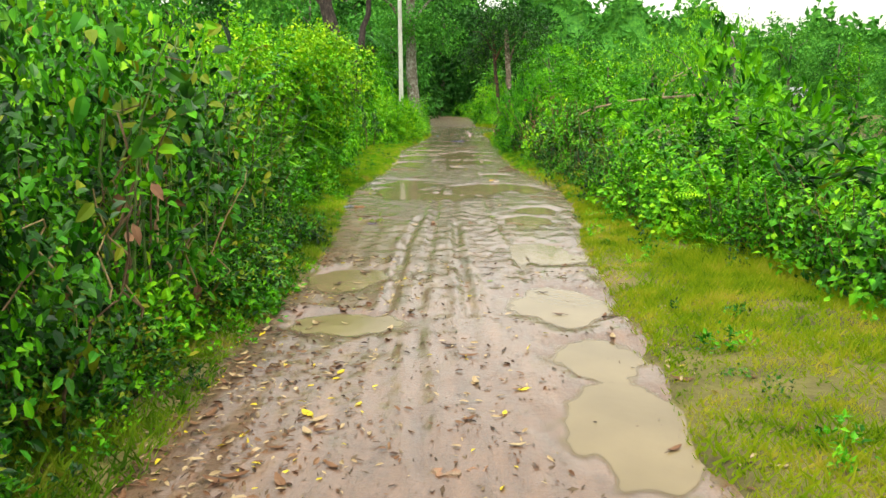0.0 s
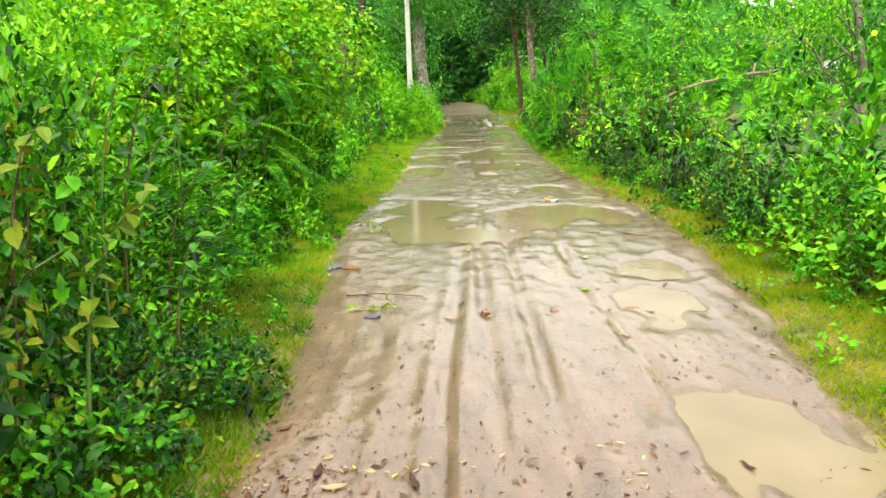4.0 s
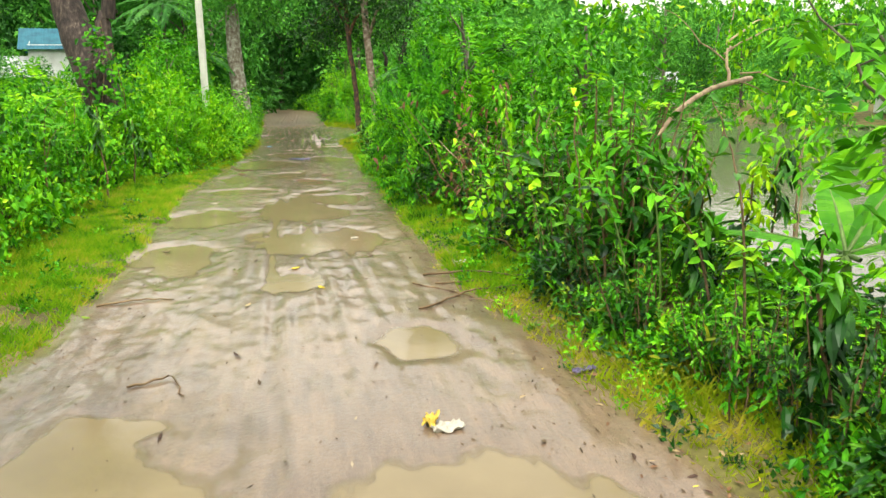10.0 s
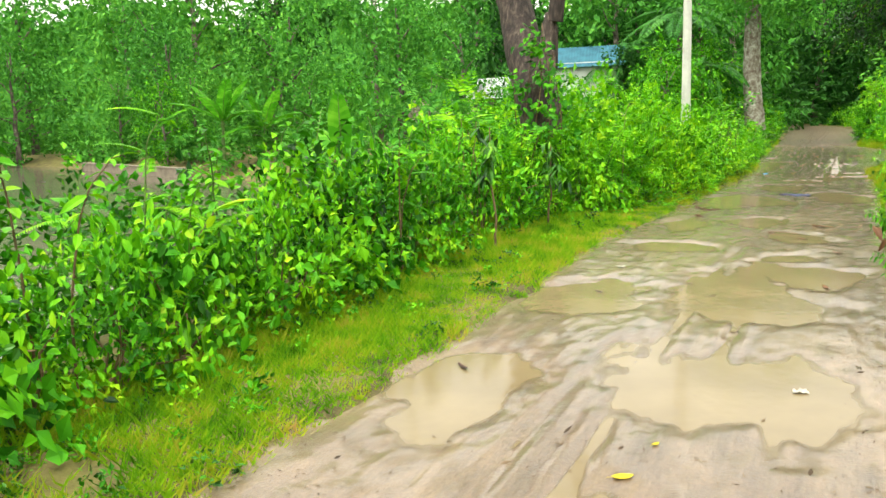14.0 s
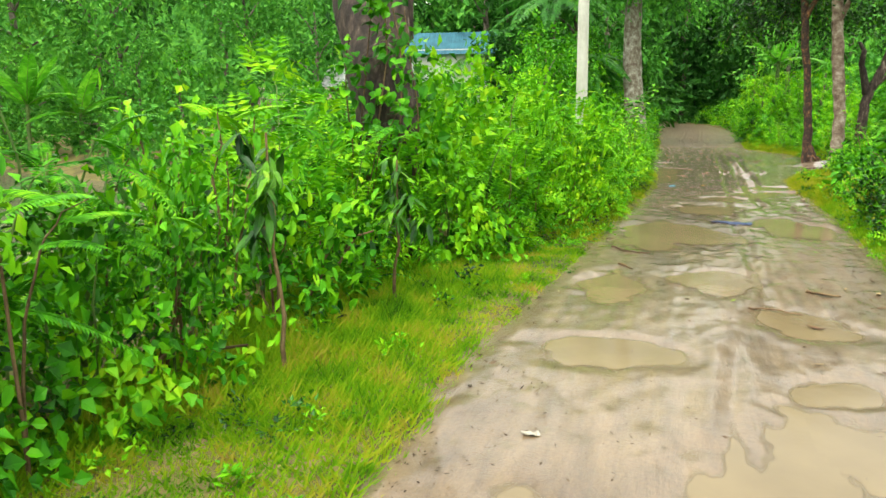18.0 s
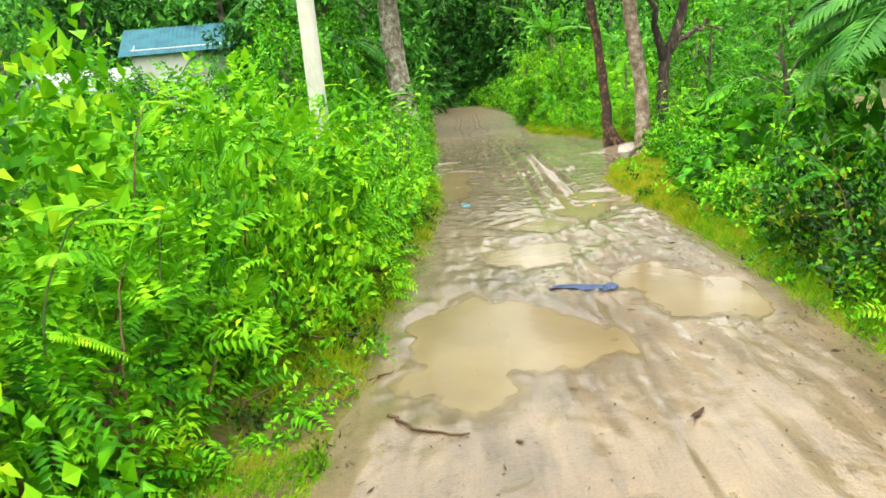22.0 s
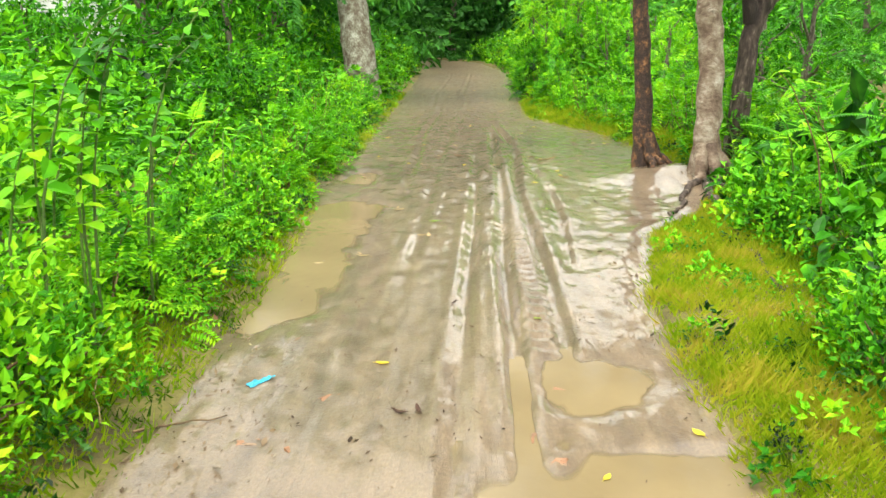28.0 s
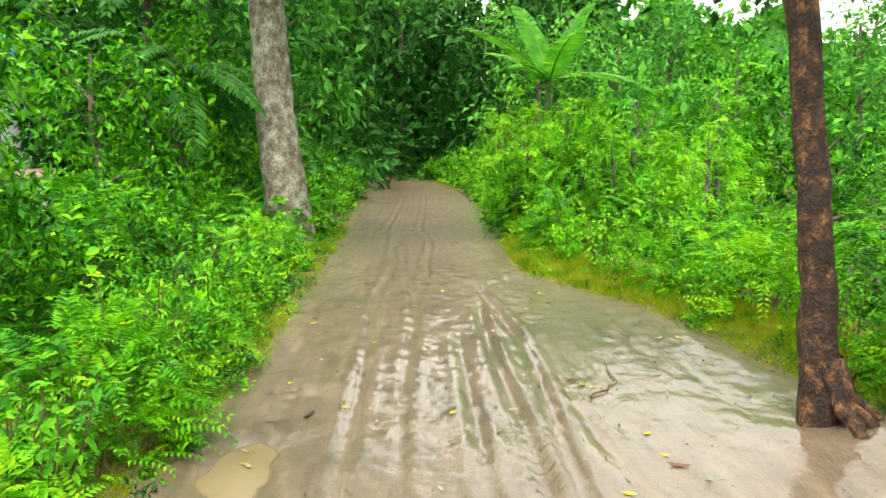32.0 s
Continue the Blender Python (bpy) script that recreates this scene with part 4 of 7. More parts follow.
def banana_leaf(rng, L, W, torn=0.5):
    """Blade in strips along a midrib, torn between the strips; lies along +x."""
    n = 16
    V, F = [], []
    for s in (-1, 1):
        cut = 0.0
        for i in range(n):
            a, b = i / n, (i + 1) / n
            wa, wb = (W * np.sin(np.pi * (0.06 + 0.90 * q)) ** 0.55 for q in (a, b))
            lag = rng.uniform(-0.02, 0.02) * L * torn
            dip = (0.22 + rng.uniform(-0.17, 0.2) * torn) * W
            gap = 0.012 * L * torn * (rng.random() < 0.45 * torn + 0.1)
            k = len(V)
            V += [(a * L, 0, 0), (b * L, 0, 0), (b * L - gap + lag + 0.05 * L, s * wb * 0.5, -dip * 0.35), (a * L + gap + lag + 0.05 * L, s * wa * 0.5, -dip * 0.35),
                  (b * L - gap + lag + 0.08 * L, s * wb, -dip), (a * L + gap + lag + 0.08 * L, s * wa, -dip)]
            F += [(k, k + 1, k + 2, k + 3), (k + 3, k + 2, k + 4, k + 5)]
    return np.array(V), np.array(F)


def banana(x, y, z, h, n, L, label, seed=9, torn=0.5, stem=True, spread=(25, 70), first=0.0):
    rng = np.random.default_rng(seed)
    root = new("banana_plant")
    root.location = (x, y, z)
    if stem:
        V, F = tube(bend((0, 0, -0.2), (0.05 * h, 0.0, h), 8, 0, 0.015, rng), np.linspace(0.11, 0.06, 8), 10, 0.03, rng)
        part("stem", quads("stem", V, F, GREENSTEM, True), root)
    for k in range(n):
        az, el = first + k * 137.5 + rng.uniform(-15, 15), rng.uniform(*spread)
        ln = L * rng.uniform(0.75, 1.1)
        V, F = banana_leaf(rng, ln, ln * 0.15, torn)
        t = V[:, 0] / ln
        flop = 1.2 - el / 90
        bendv = radians(70) * t * 0.5 * flop
        V = np.stack([V[:, 0] * np.cos(bendv * 0.8), V[:, 1], V[:, 2] - V[:, 0] * np.sin(bendv) * 0.85], 1)
        ob = part("leaf", quads("leaf", V, F, G_BANANA), root)
        rt = np.linspace(-0.12, 1, 9)
        rv = np.stack([rt * ln * np.cos(np.clip(rt, 0, 1) * 0.49 * flop), 0 * rt, -rt * ln * np.sin(np.clip(rt, 0, 1) * 0.61 * flop) * 0.85 - 0.006], 1)
        mv, mf = tube(rv, np.linspace(0.022, 0.005, 9), 5)
        part("midrib", quads("midrib", mv, mf, GREENSTEM, True), ob)
        ob.matrix_basis = pose(0.05 * h if stem else 0, 0, h - 0.1, 0, -el, az)
    return tagged(root, label, "banana plant")

# ---- hedges: the lane's sides, from the start of the walk to its end ----
hedge(-3.0, 3.0, 0.6, hedge_left, 1.5, 3, [("small", G_DEEP, 4), ("broad", G_DEEP, 3)], (0.8, 1.0), (1.4, 1.5), False, -1, 11, (True, True))
hedge(2.4, 8.8, 0.55, hedge_left, 0.1, 1, [("small", G_DEEP, 3), ("oval", G_DEEP, 3), ("weed", G_DEEP, 2), ("oval", G_MID, 1)], (0.6, 1.0), (0.9, 1.0), True, -1, 10)
hedge(3.0, 8.7, 0.5, lambda y: hedge_left(y) - np.interp(y, [3, 5, 6.5, 9], [0.08, 0.28, 0.55, 0.68]), 1.3, 3, [("oval", G_DEEP, 5), ("small", G_DEEP, 3), ("heart", G_DEEP, 1), ("oval", G_MID, 2)], (0.70, 0.9), (1.45, 1.45), True, -1, 12, (True, True))
hedge(8.8, 12.3, 0.5, lambda y: hedge_left(y) - 0.3, 0.1, 1, [("lance", G_MID, 2), ("feather", G_MID, 1), ("oval", G_MID, 2), ("oval", G_DEEP, 1), ("small", G_MID, 2)], (0.72, 0.9), (0.85, 1.0), True, -1, 13, (True, True))
hedge(8.6, 12.6, 0.45, lambda y: hedge_left(y) - 0.75, 0.9, 2, [("small", G_LIME, 3), ("feather", G_LIME, 2), ("lance", G_LIME, 1), ("small", G_MID, 2)], (0.9, 0.95), (1.4, 1.4), True, -1, 8, (True, True))
hedge(10.0, 14.6, 0.62, hedge_left, 0.1, 1, [("lance", G_MID, 2), ("broad", G_MID, 2), ("weed", G_LIME, 2)], (0.7, 1.0), (0.9, 1.0), True, -1, 9)
hedge(12.2, 14.3, 0.48, lambda y: hedge_left(y) + np.interp(y, [12, 13.5, 15, 16, 17], [-0.1, 0.0, 0.15, 0.15, 0.0]), 1.4, 3, [("heart", G_LIME, 2), ("small", G_LIME, 2), ("heart", G_YELLOW, 1), ("feather", G_LIME, 3)], (0.85, 1.0), (1.3, 1.4), True, -1, 14, (True, True))
hedge(14.7, 24.5, 0.62, hedge_left, 2.2, 3, [("small", G_MID, 4), ("feather", G_MID, 3), ("heart", G_MID, 3), ("oval", G_MID, 3), ("stalk", G_MID, 2), ("feather", G_LIME, 1), ("small", G_LIME, 2)], (0.95, 0.85), (1.45, 0.85), True, -1, 15)
hedge(24.5, 31.0, 0.6, hedge_left, 2.4, 4, [("heart", G_LIME, 4), ("feather", G_LIME, 6), ("small", G_LIME, 5), ("weed", G_LIME, 1)], (0.92, 0.95), (1.6, 1.15), True, -1, 16)
hedge(36.2, 46.0, 0.56, hedge_left, 1.7, 3, [("small", G_MID, 4), ("broad", G_MID, 2), ("feather", G_LIME, 2), ("weed", G_LIME, 1), ("stalk", G_MID, 2), ("feather", G_MID, 2)], (0.78, 0.9), (1.0, 0.95), True, -1, 39)
hedge(31.0, 36.2, 0.56, hedge_left, 1.7, 3, [("small", G_MID, 3), ("small", G_LIME, 3), ("weed", G_LIME, 2), ("feather", G_LIME, 2), ("feather", G_MID, 3), ("stalk", G_MID, 2)], (0.78, 0.9), (1.0, 0.95), True, -1, 17)
hedge(31.0, 50.0, 0.75, lambda y: hedge_left(y) - 2.2, 4.5, 4, [("broad", G_LIME, 3), ("feather", G_LIME, 3), ("small", G_LIME, 2), ("feather", G_MID, 2)], (1.0, 1.15), (0.7, 0.75), False, -1, 18, (True, True))
hedge(46.0, 72.0, 0.8, hedge_left, 3.0, 3, [("broad", G_MID, 3), ("small", G_MID, 2), ("feather", G_MID, 2)], (0.8, 1.3), (0.9, 1.15), False, -1, 19, (True, True))

hedge(3.0, 11.0, 0.68, hedge_right, 1.4, 3, [("lance", G_DEEP, 2), ("broad", G_DEEP, 2), ("heart", G_MID, 1), ("small", G_MID, 2), ("feather", G_MID, 1)], (0.95, 0.85), (1.1, 0.95), True, 1, 21)
hedge(6.0, 11.5, 0.7, lambda y: hedge_right(y) - 0.15, 0.3, 1, [("stalk", G_MID, 3), ("stalk", G_LIME, 1), ("weed", G_LIME, 1)], (0.75, 0.8), (0.9, 0.8), True, 1, 29)
hedge(-3.0, 10.5, 0.8, lambda y: hedge_right(y) + 1.4, 3.0, 3, [("feather", G_LIME, 5), ("small", G_LIME, 2)], (0.9, 1.0), (1.05, 1.15), False, 1, 22, (True, True))
hedge(11.0, 20.0, 0.42, hedge_right, 1.5, 3, [("stalk", G_MID, 3), ("stalk", G_DEEP, 5), ("lance", G_DEEP, 2), ("small", G_DEEP, 2), ("weed", G_MID, 2), ("oval", G_MID, 2), ("oval", G_DEEP, 1)], (0.82, 0.85), (1.0, 0.9), True, 1, 23, (False, False), keyed([(11, 1.0), (12.5, 0.85), (13.3, 0.6), (15.6, 0.6), (16.6, 1.0), (20, 1.0)]))
hedge(12.2, 17.0, 0.5, lambda y: hedge_right(y) + 0.45, 1.6, 4, [("weed", G_MID, 2), ("lance", G_LIME, 2), ("small", G_MID, 1), ("stalk", G_LIME, 2)], (0.5, 0.5), (0.8, 0.8), True, 1, 38, (False, False))
for x, y, s in [(2.45, 16.75, 1.4), (2.62, 17.15, 1.3), (2.25, 16.25, 1.35), (2.85, 17.0, 1.2), (2.05, 16.0, 1.2), (2.4, 16.35, 1.35)]:
    plant("stalk", G_MID, x, y, s, 1.0, False)
hedge(20.0, 29.0, 0.62, hedge_right, 1.8, 3, [("broad", G_MID, 2), ("small", G_DEEP, 2), ("feather", G_MID, 2), ("weed", G_MID, 1)], (0.95, 0.95), (1.1, 1.05), True, 1, 24)
hedge(29.0, 37.0, 0.62, hedge_right, 1.6, 3, [("broad", G_MID, 3), ("big", G_MID, 1), ("weed", G_LIME, 2), ("small", G_MID, 2)], (0.68, 0.95), (1.0, 1.1), True, 1, 25, (False, False))
hedge(37.0, 50.0, 0.66, hedge_right, 1.8, 3, [("broad", G_MID, 2), ("small", G_LIME, 1), ("weed", G_LIME, 2), ("feather", G_MID, 3), ("feather", G_LIME, 3), ("lance", G_MID, 2), ("stalk", G_LIME, 2)], (0.8, 0.8), (0.95, 0.75), True, 1, 26)
hedge(38.0, 56.0, 0.8, lambda y: hedge_right(y) + 2.0, 4.0, 3, [("feather", G_LIME, 4), ("feather", G_MID, 4), ("lance", G_MID, 2)], (0.9, 1.0), (0.9, 0.9), False, 1, 27, (True, True))
hedge(50.0, 72.0, 0.8, hedge_right, 3.0, 3, [("broad", G_MID, 3), ("small", G_MID, 2), ("feather", G_MID, 2)], (0.8, 1.3), (0.9, 1.15), False, 1, 28, (True, True))

# ---- trees that stand by the lane ----
rain_tree = tree("rain_tree", [(-3.22, 25.45, -0.4), (-3.15, 25.40, 0.7), (-3.12, 25.35, 1.4), (-3.45, 25.65, 2.2), (-3.80, 25.95, 3.2), (-4.20, 26.25, 5.0)], [0.38, 0.29, 0.30, 0.29, 0.24, 0.18], BARK_DARK,
                 [((-3.16, 25.40, 1.05), (-2.98, 25.55, 2.9), 0.22), ((-2.98, 25.55, 2.7), (-2.50, 26.05, 5.2), 0.12), ((-3.90, 26.05, 3.8), (-5.40, 26.65, 5.6), 0.10)],
                 [((-4.20, 26.25, 6.2), 1.8, 60), ((-2.50, 26.45, 6.0), 1.5, 45), ((-5.40, 26.75, 6.2), 1.5, 40)], G_MID, "forked old tree with rough dark brown bark", 14, 0.13, 24, 0.3, 31)
tree("roadside_tree", [(2.14, 37.85, -0.15), (2.13, 37.90, 0.8), (2.07, 37.95, 1.7), (1.95, 37.95, 2.7), (1.83, 37.95, 4.6)], [0.125, 0.092, 0.082, 0.083, 0.075], BARK_RED,
                [((1.91, 37.95, 3.2), (3.03, 37.15, 4.6), 0.06), ((1.88, 37.95, 3.6), (0.83, 37.35, 4.6), 0.05)],
                [((1.73, 38.05, 5.2), 1.2, 46), ((0.85, 38.9, 3.6), 0.75, 30), ((1.5, 39.0, 3.4), 0.7, 30), ((1.7, 38.3, 4.2), 0.8, 30), ((3.03, 37.15, 4.6), 0.9, 30)], G_DEEP, "slender tree with scaly red-brown bark and exposed roots", 14, 0.13, 22, 0.22, 32, 0.5, False, 4, (-95, 40, 0.35))
grey_tree = tree("roadside_tree", [(2.62, 37.20, -0.2), (2.64, 37.25, 0.5), (2.66, 37.30, 1.2), (2.56, 37.30, 1.9), (2.48, 37.30, 3.0), (2.38, 37.30, 4.6)], [0.18, 0.128, 0.12, 0.12, 0.115, 0.10], BARK_BLOTCH,
                 [((2.48, 37.30, 3.0), (3.28, 36.50, 4.4), 0.06)], [((2.38, 37.30, 5.0), 1.2, 45), ((3.38, 36.40, 4.0), 0.9, 34), ((2.6, 37.6, 3.9), 0.8, 30), ((2.3, 38.6, 3.5), 0.8, 30), ((3.4, 39.2, 3.4), 0.8, 30)], G_DEEP, "bent tree with blotched grey-brown bark and exposed roots", 14, 0.13, 22, 0.22, 33, 0.5, False, 3, (-150, -30, 0.35))
rr = np.random.default_rng(38)
for pts, r in [([(2.55, 36.9), (2.45, 36.3), (2.33, 35.6), (2.2, 34.9), (2.14, 34.3), (2.05, 33.6)], 0.05), ([(2.5, 37.0), (2.25, 36.5), (2.12, 36.0), (1.9, 35.6)], 0.04), ([(2.65, 36.9), (2.72, 36.3), (2.62, 35.7), (2.55, 35.0)], 0.045)]:
    q = np.stack([np.interp(np.linspace(0, 1, 16), np.linspace(0, 1, len(pts)), [p[c] for p in pts]) for c in (0, 1)], 1) + rr.normal(0, 0.018, (16, 2))
    z = np.maximum(ground_height(q[:, 0], q[:, 1]), np.where(q[:, 0] < road_right(q[:, 1]), road_height(q[:, 0], q[:, 1]), -1)) + 0.008 + rr.normal(0, 0.008, 16)
    V, F = tube(np.c_[q, z] - [2.62, 37.20, -0.2], np.linspace(r, r * 0.3, 16), 8, 0.08, rr)
    part("root", quads("root", V, F, BARK_DARK, True), grey_tree)
tree("roadside_tree", [(3.20, 38.15, -0.4), (3.25, 38.15, 0.8), (3.30, 38.15, 1.5), (3.60, 38.15, 2.1), (3.85, 38.15, 3.0)], [0.15, 0.11, 0.10, 0.095, 0.08], BARK_DARK,
                 [((3.30, 38.15, 1.55), (3.05, 38.15, 2.6), 0.09), ((3.45, 38.15, 1.75), (4.35, 38.05, 2.0), 0.07)], [((4.05, 38.35, 4.2), 1.0, 35)], G_DEEP, "dark crooked tree with a cut forked trunk", 12, 0.13, 22, 0.22, 34)
tree("roadside_tree", [(-2.15, 47.0, -0.2), (-2.25, 47.1, 1.0), (-2.4, 47.3, 2.4), (-2.45, 47.4, 4.0), (-2.4, 47.5, 8.5)], [0.44, 0.35, 0.32, 0.30, 0.24], BARK_PALE,
                [((-2.4, 47.4, 5.0), (-4.2, 48, 7.5), 0.14), ((-2.4, 47.4, 5.6), (-0.6, 48, 7.8), 0.12)],
                [((-2.4, 47.6, 9.0), 2.2, 60), ((-4.5, 48, 8.0), 1.7, 45), ((-0.4, 48, 8.0), 1.7, 45), ((-1.5, 46.9, 5.5), 1.1, 34), ((-3.4, 46.6, 5.4), 1.1, 34), ((-2.4, 46.4, 5.9), 1.0, 30), ((-0.4, 47.4, 5.0), 1.2, 34)], G_FAR, "thick straight tree with pale lichen-spotted bark", 16, 0.2, 22, 0.35, 35)

# creeper on the forked trunk
cr = np.random.default_rng(36)
creeper = new("creeper")
for strand in range(5):
    x0 = -3.35 + 0.14 * strand
    zs = np.linspace(0.2, cr.uniform(1.9, 2.7), 9)
    p = np.stack([x0 + 0.06 * np.sin(zs * 3 + strand), np.full(9, 25.03) + cr.normal(0, 0.02, 9), zs], 1)
    V, F = tube(p, np.linspace(0.012, 0.005, 9), 5)
    part("vine", quads("vine", V, F, TWIG, True), creeper)
    c = p[2:][cr.integers(0, 7, 16)] + cr.normal(size=(16, 3)) * [0.10, 0.03, 0.10] - [0, 0.05, 0]
    V, F = bush_leaves(cr, "", c, np.tile([0.0, -1.0, 0.2], (16, 1)), 6, 0.10, 0.8, 0.06, True, -0.2, 0.4)
    part("foliage", quads("foliage", V, F, G_MID), creeper)
tagged(creeper, "leafy creeper climbing the forked dark trunk", "creeper")

# mound of yellow-green creeper hanging over the grass verge
mound = new("creeper_mound")
mound.location = (-2.68, 13.7, 0.0)
md = np.random.default_rng(37)
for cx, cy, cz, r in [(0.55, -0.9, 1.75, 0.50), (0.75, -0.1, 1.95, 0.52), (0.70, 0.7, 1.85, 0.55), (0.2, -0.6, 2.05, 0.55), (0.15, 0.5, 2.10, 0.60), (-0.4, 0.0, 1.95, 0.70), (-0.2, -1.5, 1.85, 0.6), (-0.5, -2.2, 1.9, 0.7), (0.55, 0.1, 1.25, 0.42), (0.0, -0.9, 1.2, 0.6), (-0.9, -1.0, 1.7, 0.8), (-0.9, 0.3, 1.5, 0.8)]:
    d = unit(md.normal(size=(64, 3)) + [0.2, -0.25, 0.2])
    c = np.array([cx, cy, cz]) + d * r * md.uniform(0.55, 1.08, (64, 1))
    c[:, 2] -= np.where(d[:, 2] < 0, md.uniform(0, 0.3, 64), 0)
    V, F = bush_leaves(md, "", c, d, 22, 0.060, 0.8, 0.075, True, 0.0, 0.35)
    # lower clumps get darker leaves: shade under the mound is in the colour
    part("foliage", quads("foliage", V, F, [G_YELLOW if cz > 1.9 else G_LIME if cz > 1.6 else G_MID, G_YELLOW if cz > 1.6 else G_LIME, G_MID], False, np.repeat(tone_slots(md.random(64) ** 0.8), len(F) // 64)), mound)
    V, F = tube(bend((cx * 0.3 - 0.3, cy, -0.1), (cx, cy, cz), 8, 0.1, 0.03, md), np.linspace(0.018, 0.008, 8), 6, 0.05, md)
    part("vine", quads("vine", V, F, TWIG, True), mound)
for k in range(14):
    a = np.array([md.uniform(0.5, 1.15), md.uniform(-1.3, 1.3), md.uniform(1.5, 1.9)])
    V, F = tube(bend(a, a + [md.uniform(-0.1, 0.15), md.uniform(-0.1, 0.1), -md.uniform(0.4, 0.9)], 6, 0, 0.02, md), np.linspace(0.005, 0.002, 6), 4)
    part("tendril", quads("tendril", V, F, GREENSTEM, True), mound)
tagged(mound, "mound of yellow-green creeper trailing over the grass verge", "creeper")

# arching fern-like fronds over the verge
for x, y, s, k in [(-2.5, 12.3, 1.1, 2), (-3.4, 21.6, 0.9, 4)]:
    fs = new("fern_shrub")
    fg = np.random.default_rng(500 + k)
    z = float(ground_height(np.array(x), np.array(y)))
    fs.matrix_basis = pose(x, y, z, 0, 0, fg.uniform(0, 360)) @ Matrix.Diagonal((s, s, s, 1))
    for q in range(5):
        a = q * 1.257 + fg.uniform(-0.3, 0.3)
        tip = np.array([np.cos(a) * 0.28, np.sin(a) * 0.28, fg.uniform(1.1, 1.6)])
        V, F = tube(bend((0, 0, -0.1), tip, 7, 0.05, 0.02, fg), np.linspace(0.014, 0.006, 7), 5, 0, fg)
        part("stem", quads("stem", V, F, GREENSTEM, True), fs)
        out = np.tile([np.cos(a), np.sin(a), 0.1], (5, 1)) + fg.normal(size=(5, 3)) * 0.5
        for k2 in range(8):
            V, F = fern_frond(fg, tip * fg.uniform(0.4, 1.0), out[k2 % 5], 0.62, 30, 0.085, 0.5)
            part("frond", quads("frond", V, F, G_LIME if q % 2 else G_MID), fs)
    tagged(fs, "shrub with long arching feathery fronds over the verge", "shrub", "shrubs along the lane")

# ---- woods: the end of the lane, the village side, the far shores ----
WOODS = {}
for key, args in {"a": (51, 9.0, G_FAR, 0.38, 96, 0.06), "b": (52, 11.0, G_FAR, 0.46, 100, 0.08), "c": (53, 8.0, G_MID, 0.33, 90, 0.06), "d": (54, 12.0, G_WOODSHADE, 0.66, 100, 0.03), "e": (55, 7.0, G_MID, 0.2, 60, 0.08, BARK_GREY, "feather"), "f": (56, 6.5, G_LIME, 0.2, 66, 0.05, BARK_GREY, "feather")}.items():
    WOODS[key] = tagged(wood_tree(*args), "tall leafy tree of the damp wood with low-hanging branches", "tree", "trees of the wood")
used = set()


def set_tree(key, x, y, s=1.0, tall=1.0, rng=RNG):
    z = float(ground_height(np.array(x), np.array(y)))
    m = pose(x, y, z, 0, 0, rng.uniform(0, 360)) @ Matrix.Diagonal((s, s, s * tall, 1))
    ob = WOODS[key] if key not in used else copy_thing(WOODS[key], pose(0, 0, 0))
    used.add(key)
    ob.matrix_basis = m


wr = np.random.default_rng(77)
# the dark end of the lane, its shade carried by the leaf colour
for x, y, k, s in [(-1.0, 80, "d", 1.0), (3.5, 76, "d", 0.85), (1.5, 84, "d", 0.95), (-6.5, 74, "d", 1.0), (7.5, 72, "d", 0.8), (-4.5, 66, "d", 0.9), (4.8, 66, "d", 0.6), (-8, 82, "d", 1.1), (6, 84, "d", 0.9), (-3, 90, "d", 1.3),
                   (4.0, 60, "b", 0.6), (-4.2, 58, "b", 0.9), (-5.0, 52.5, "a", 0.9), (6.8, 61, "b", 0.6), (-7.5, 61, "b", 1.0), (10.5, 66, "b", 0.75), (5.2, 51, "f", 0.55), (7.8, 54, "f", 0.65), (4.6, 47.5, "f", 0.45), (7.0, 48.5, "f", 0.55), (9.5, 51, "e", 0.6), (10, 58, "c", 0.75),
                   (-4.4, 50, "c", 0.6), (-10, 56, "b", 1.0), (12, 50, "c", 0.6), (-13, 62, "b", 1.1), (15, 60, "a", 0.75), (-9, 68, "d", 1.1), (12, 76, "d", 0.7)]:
    set_tree(k, x, y, s, wr.uniform(0.9, 1.15), wr)
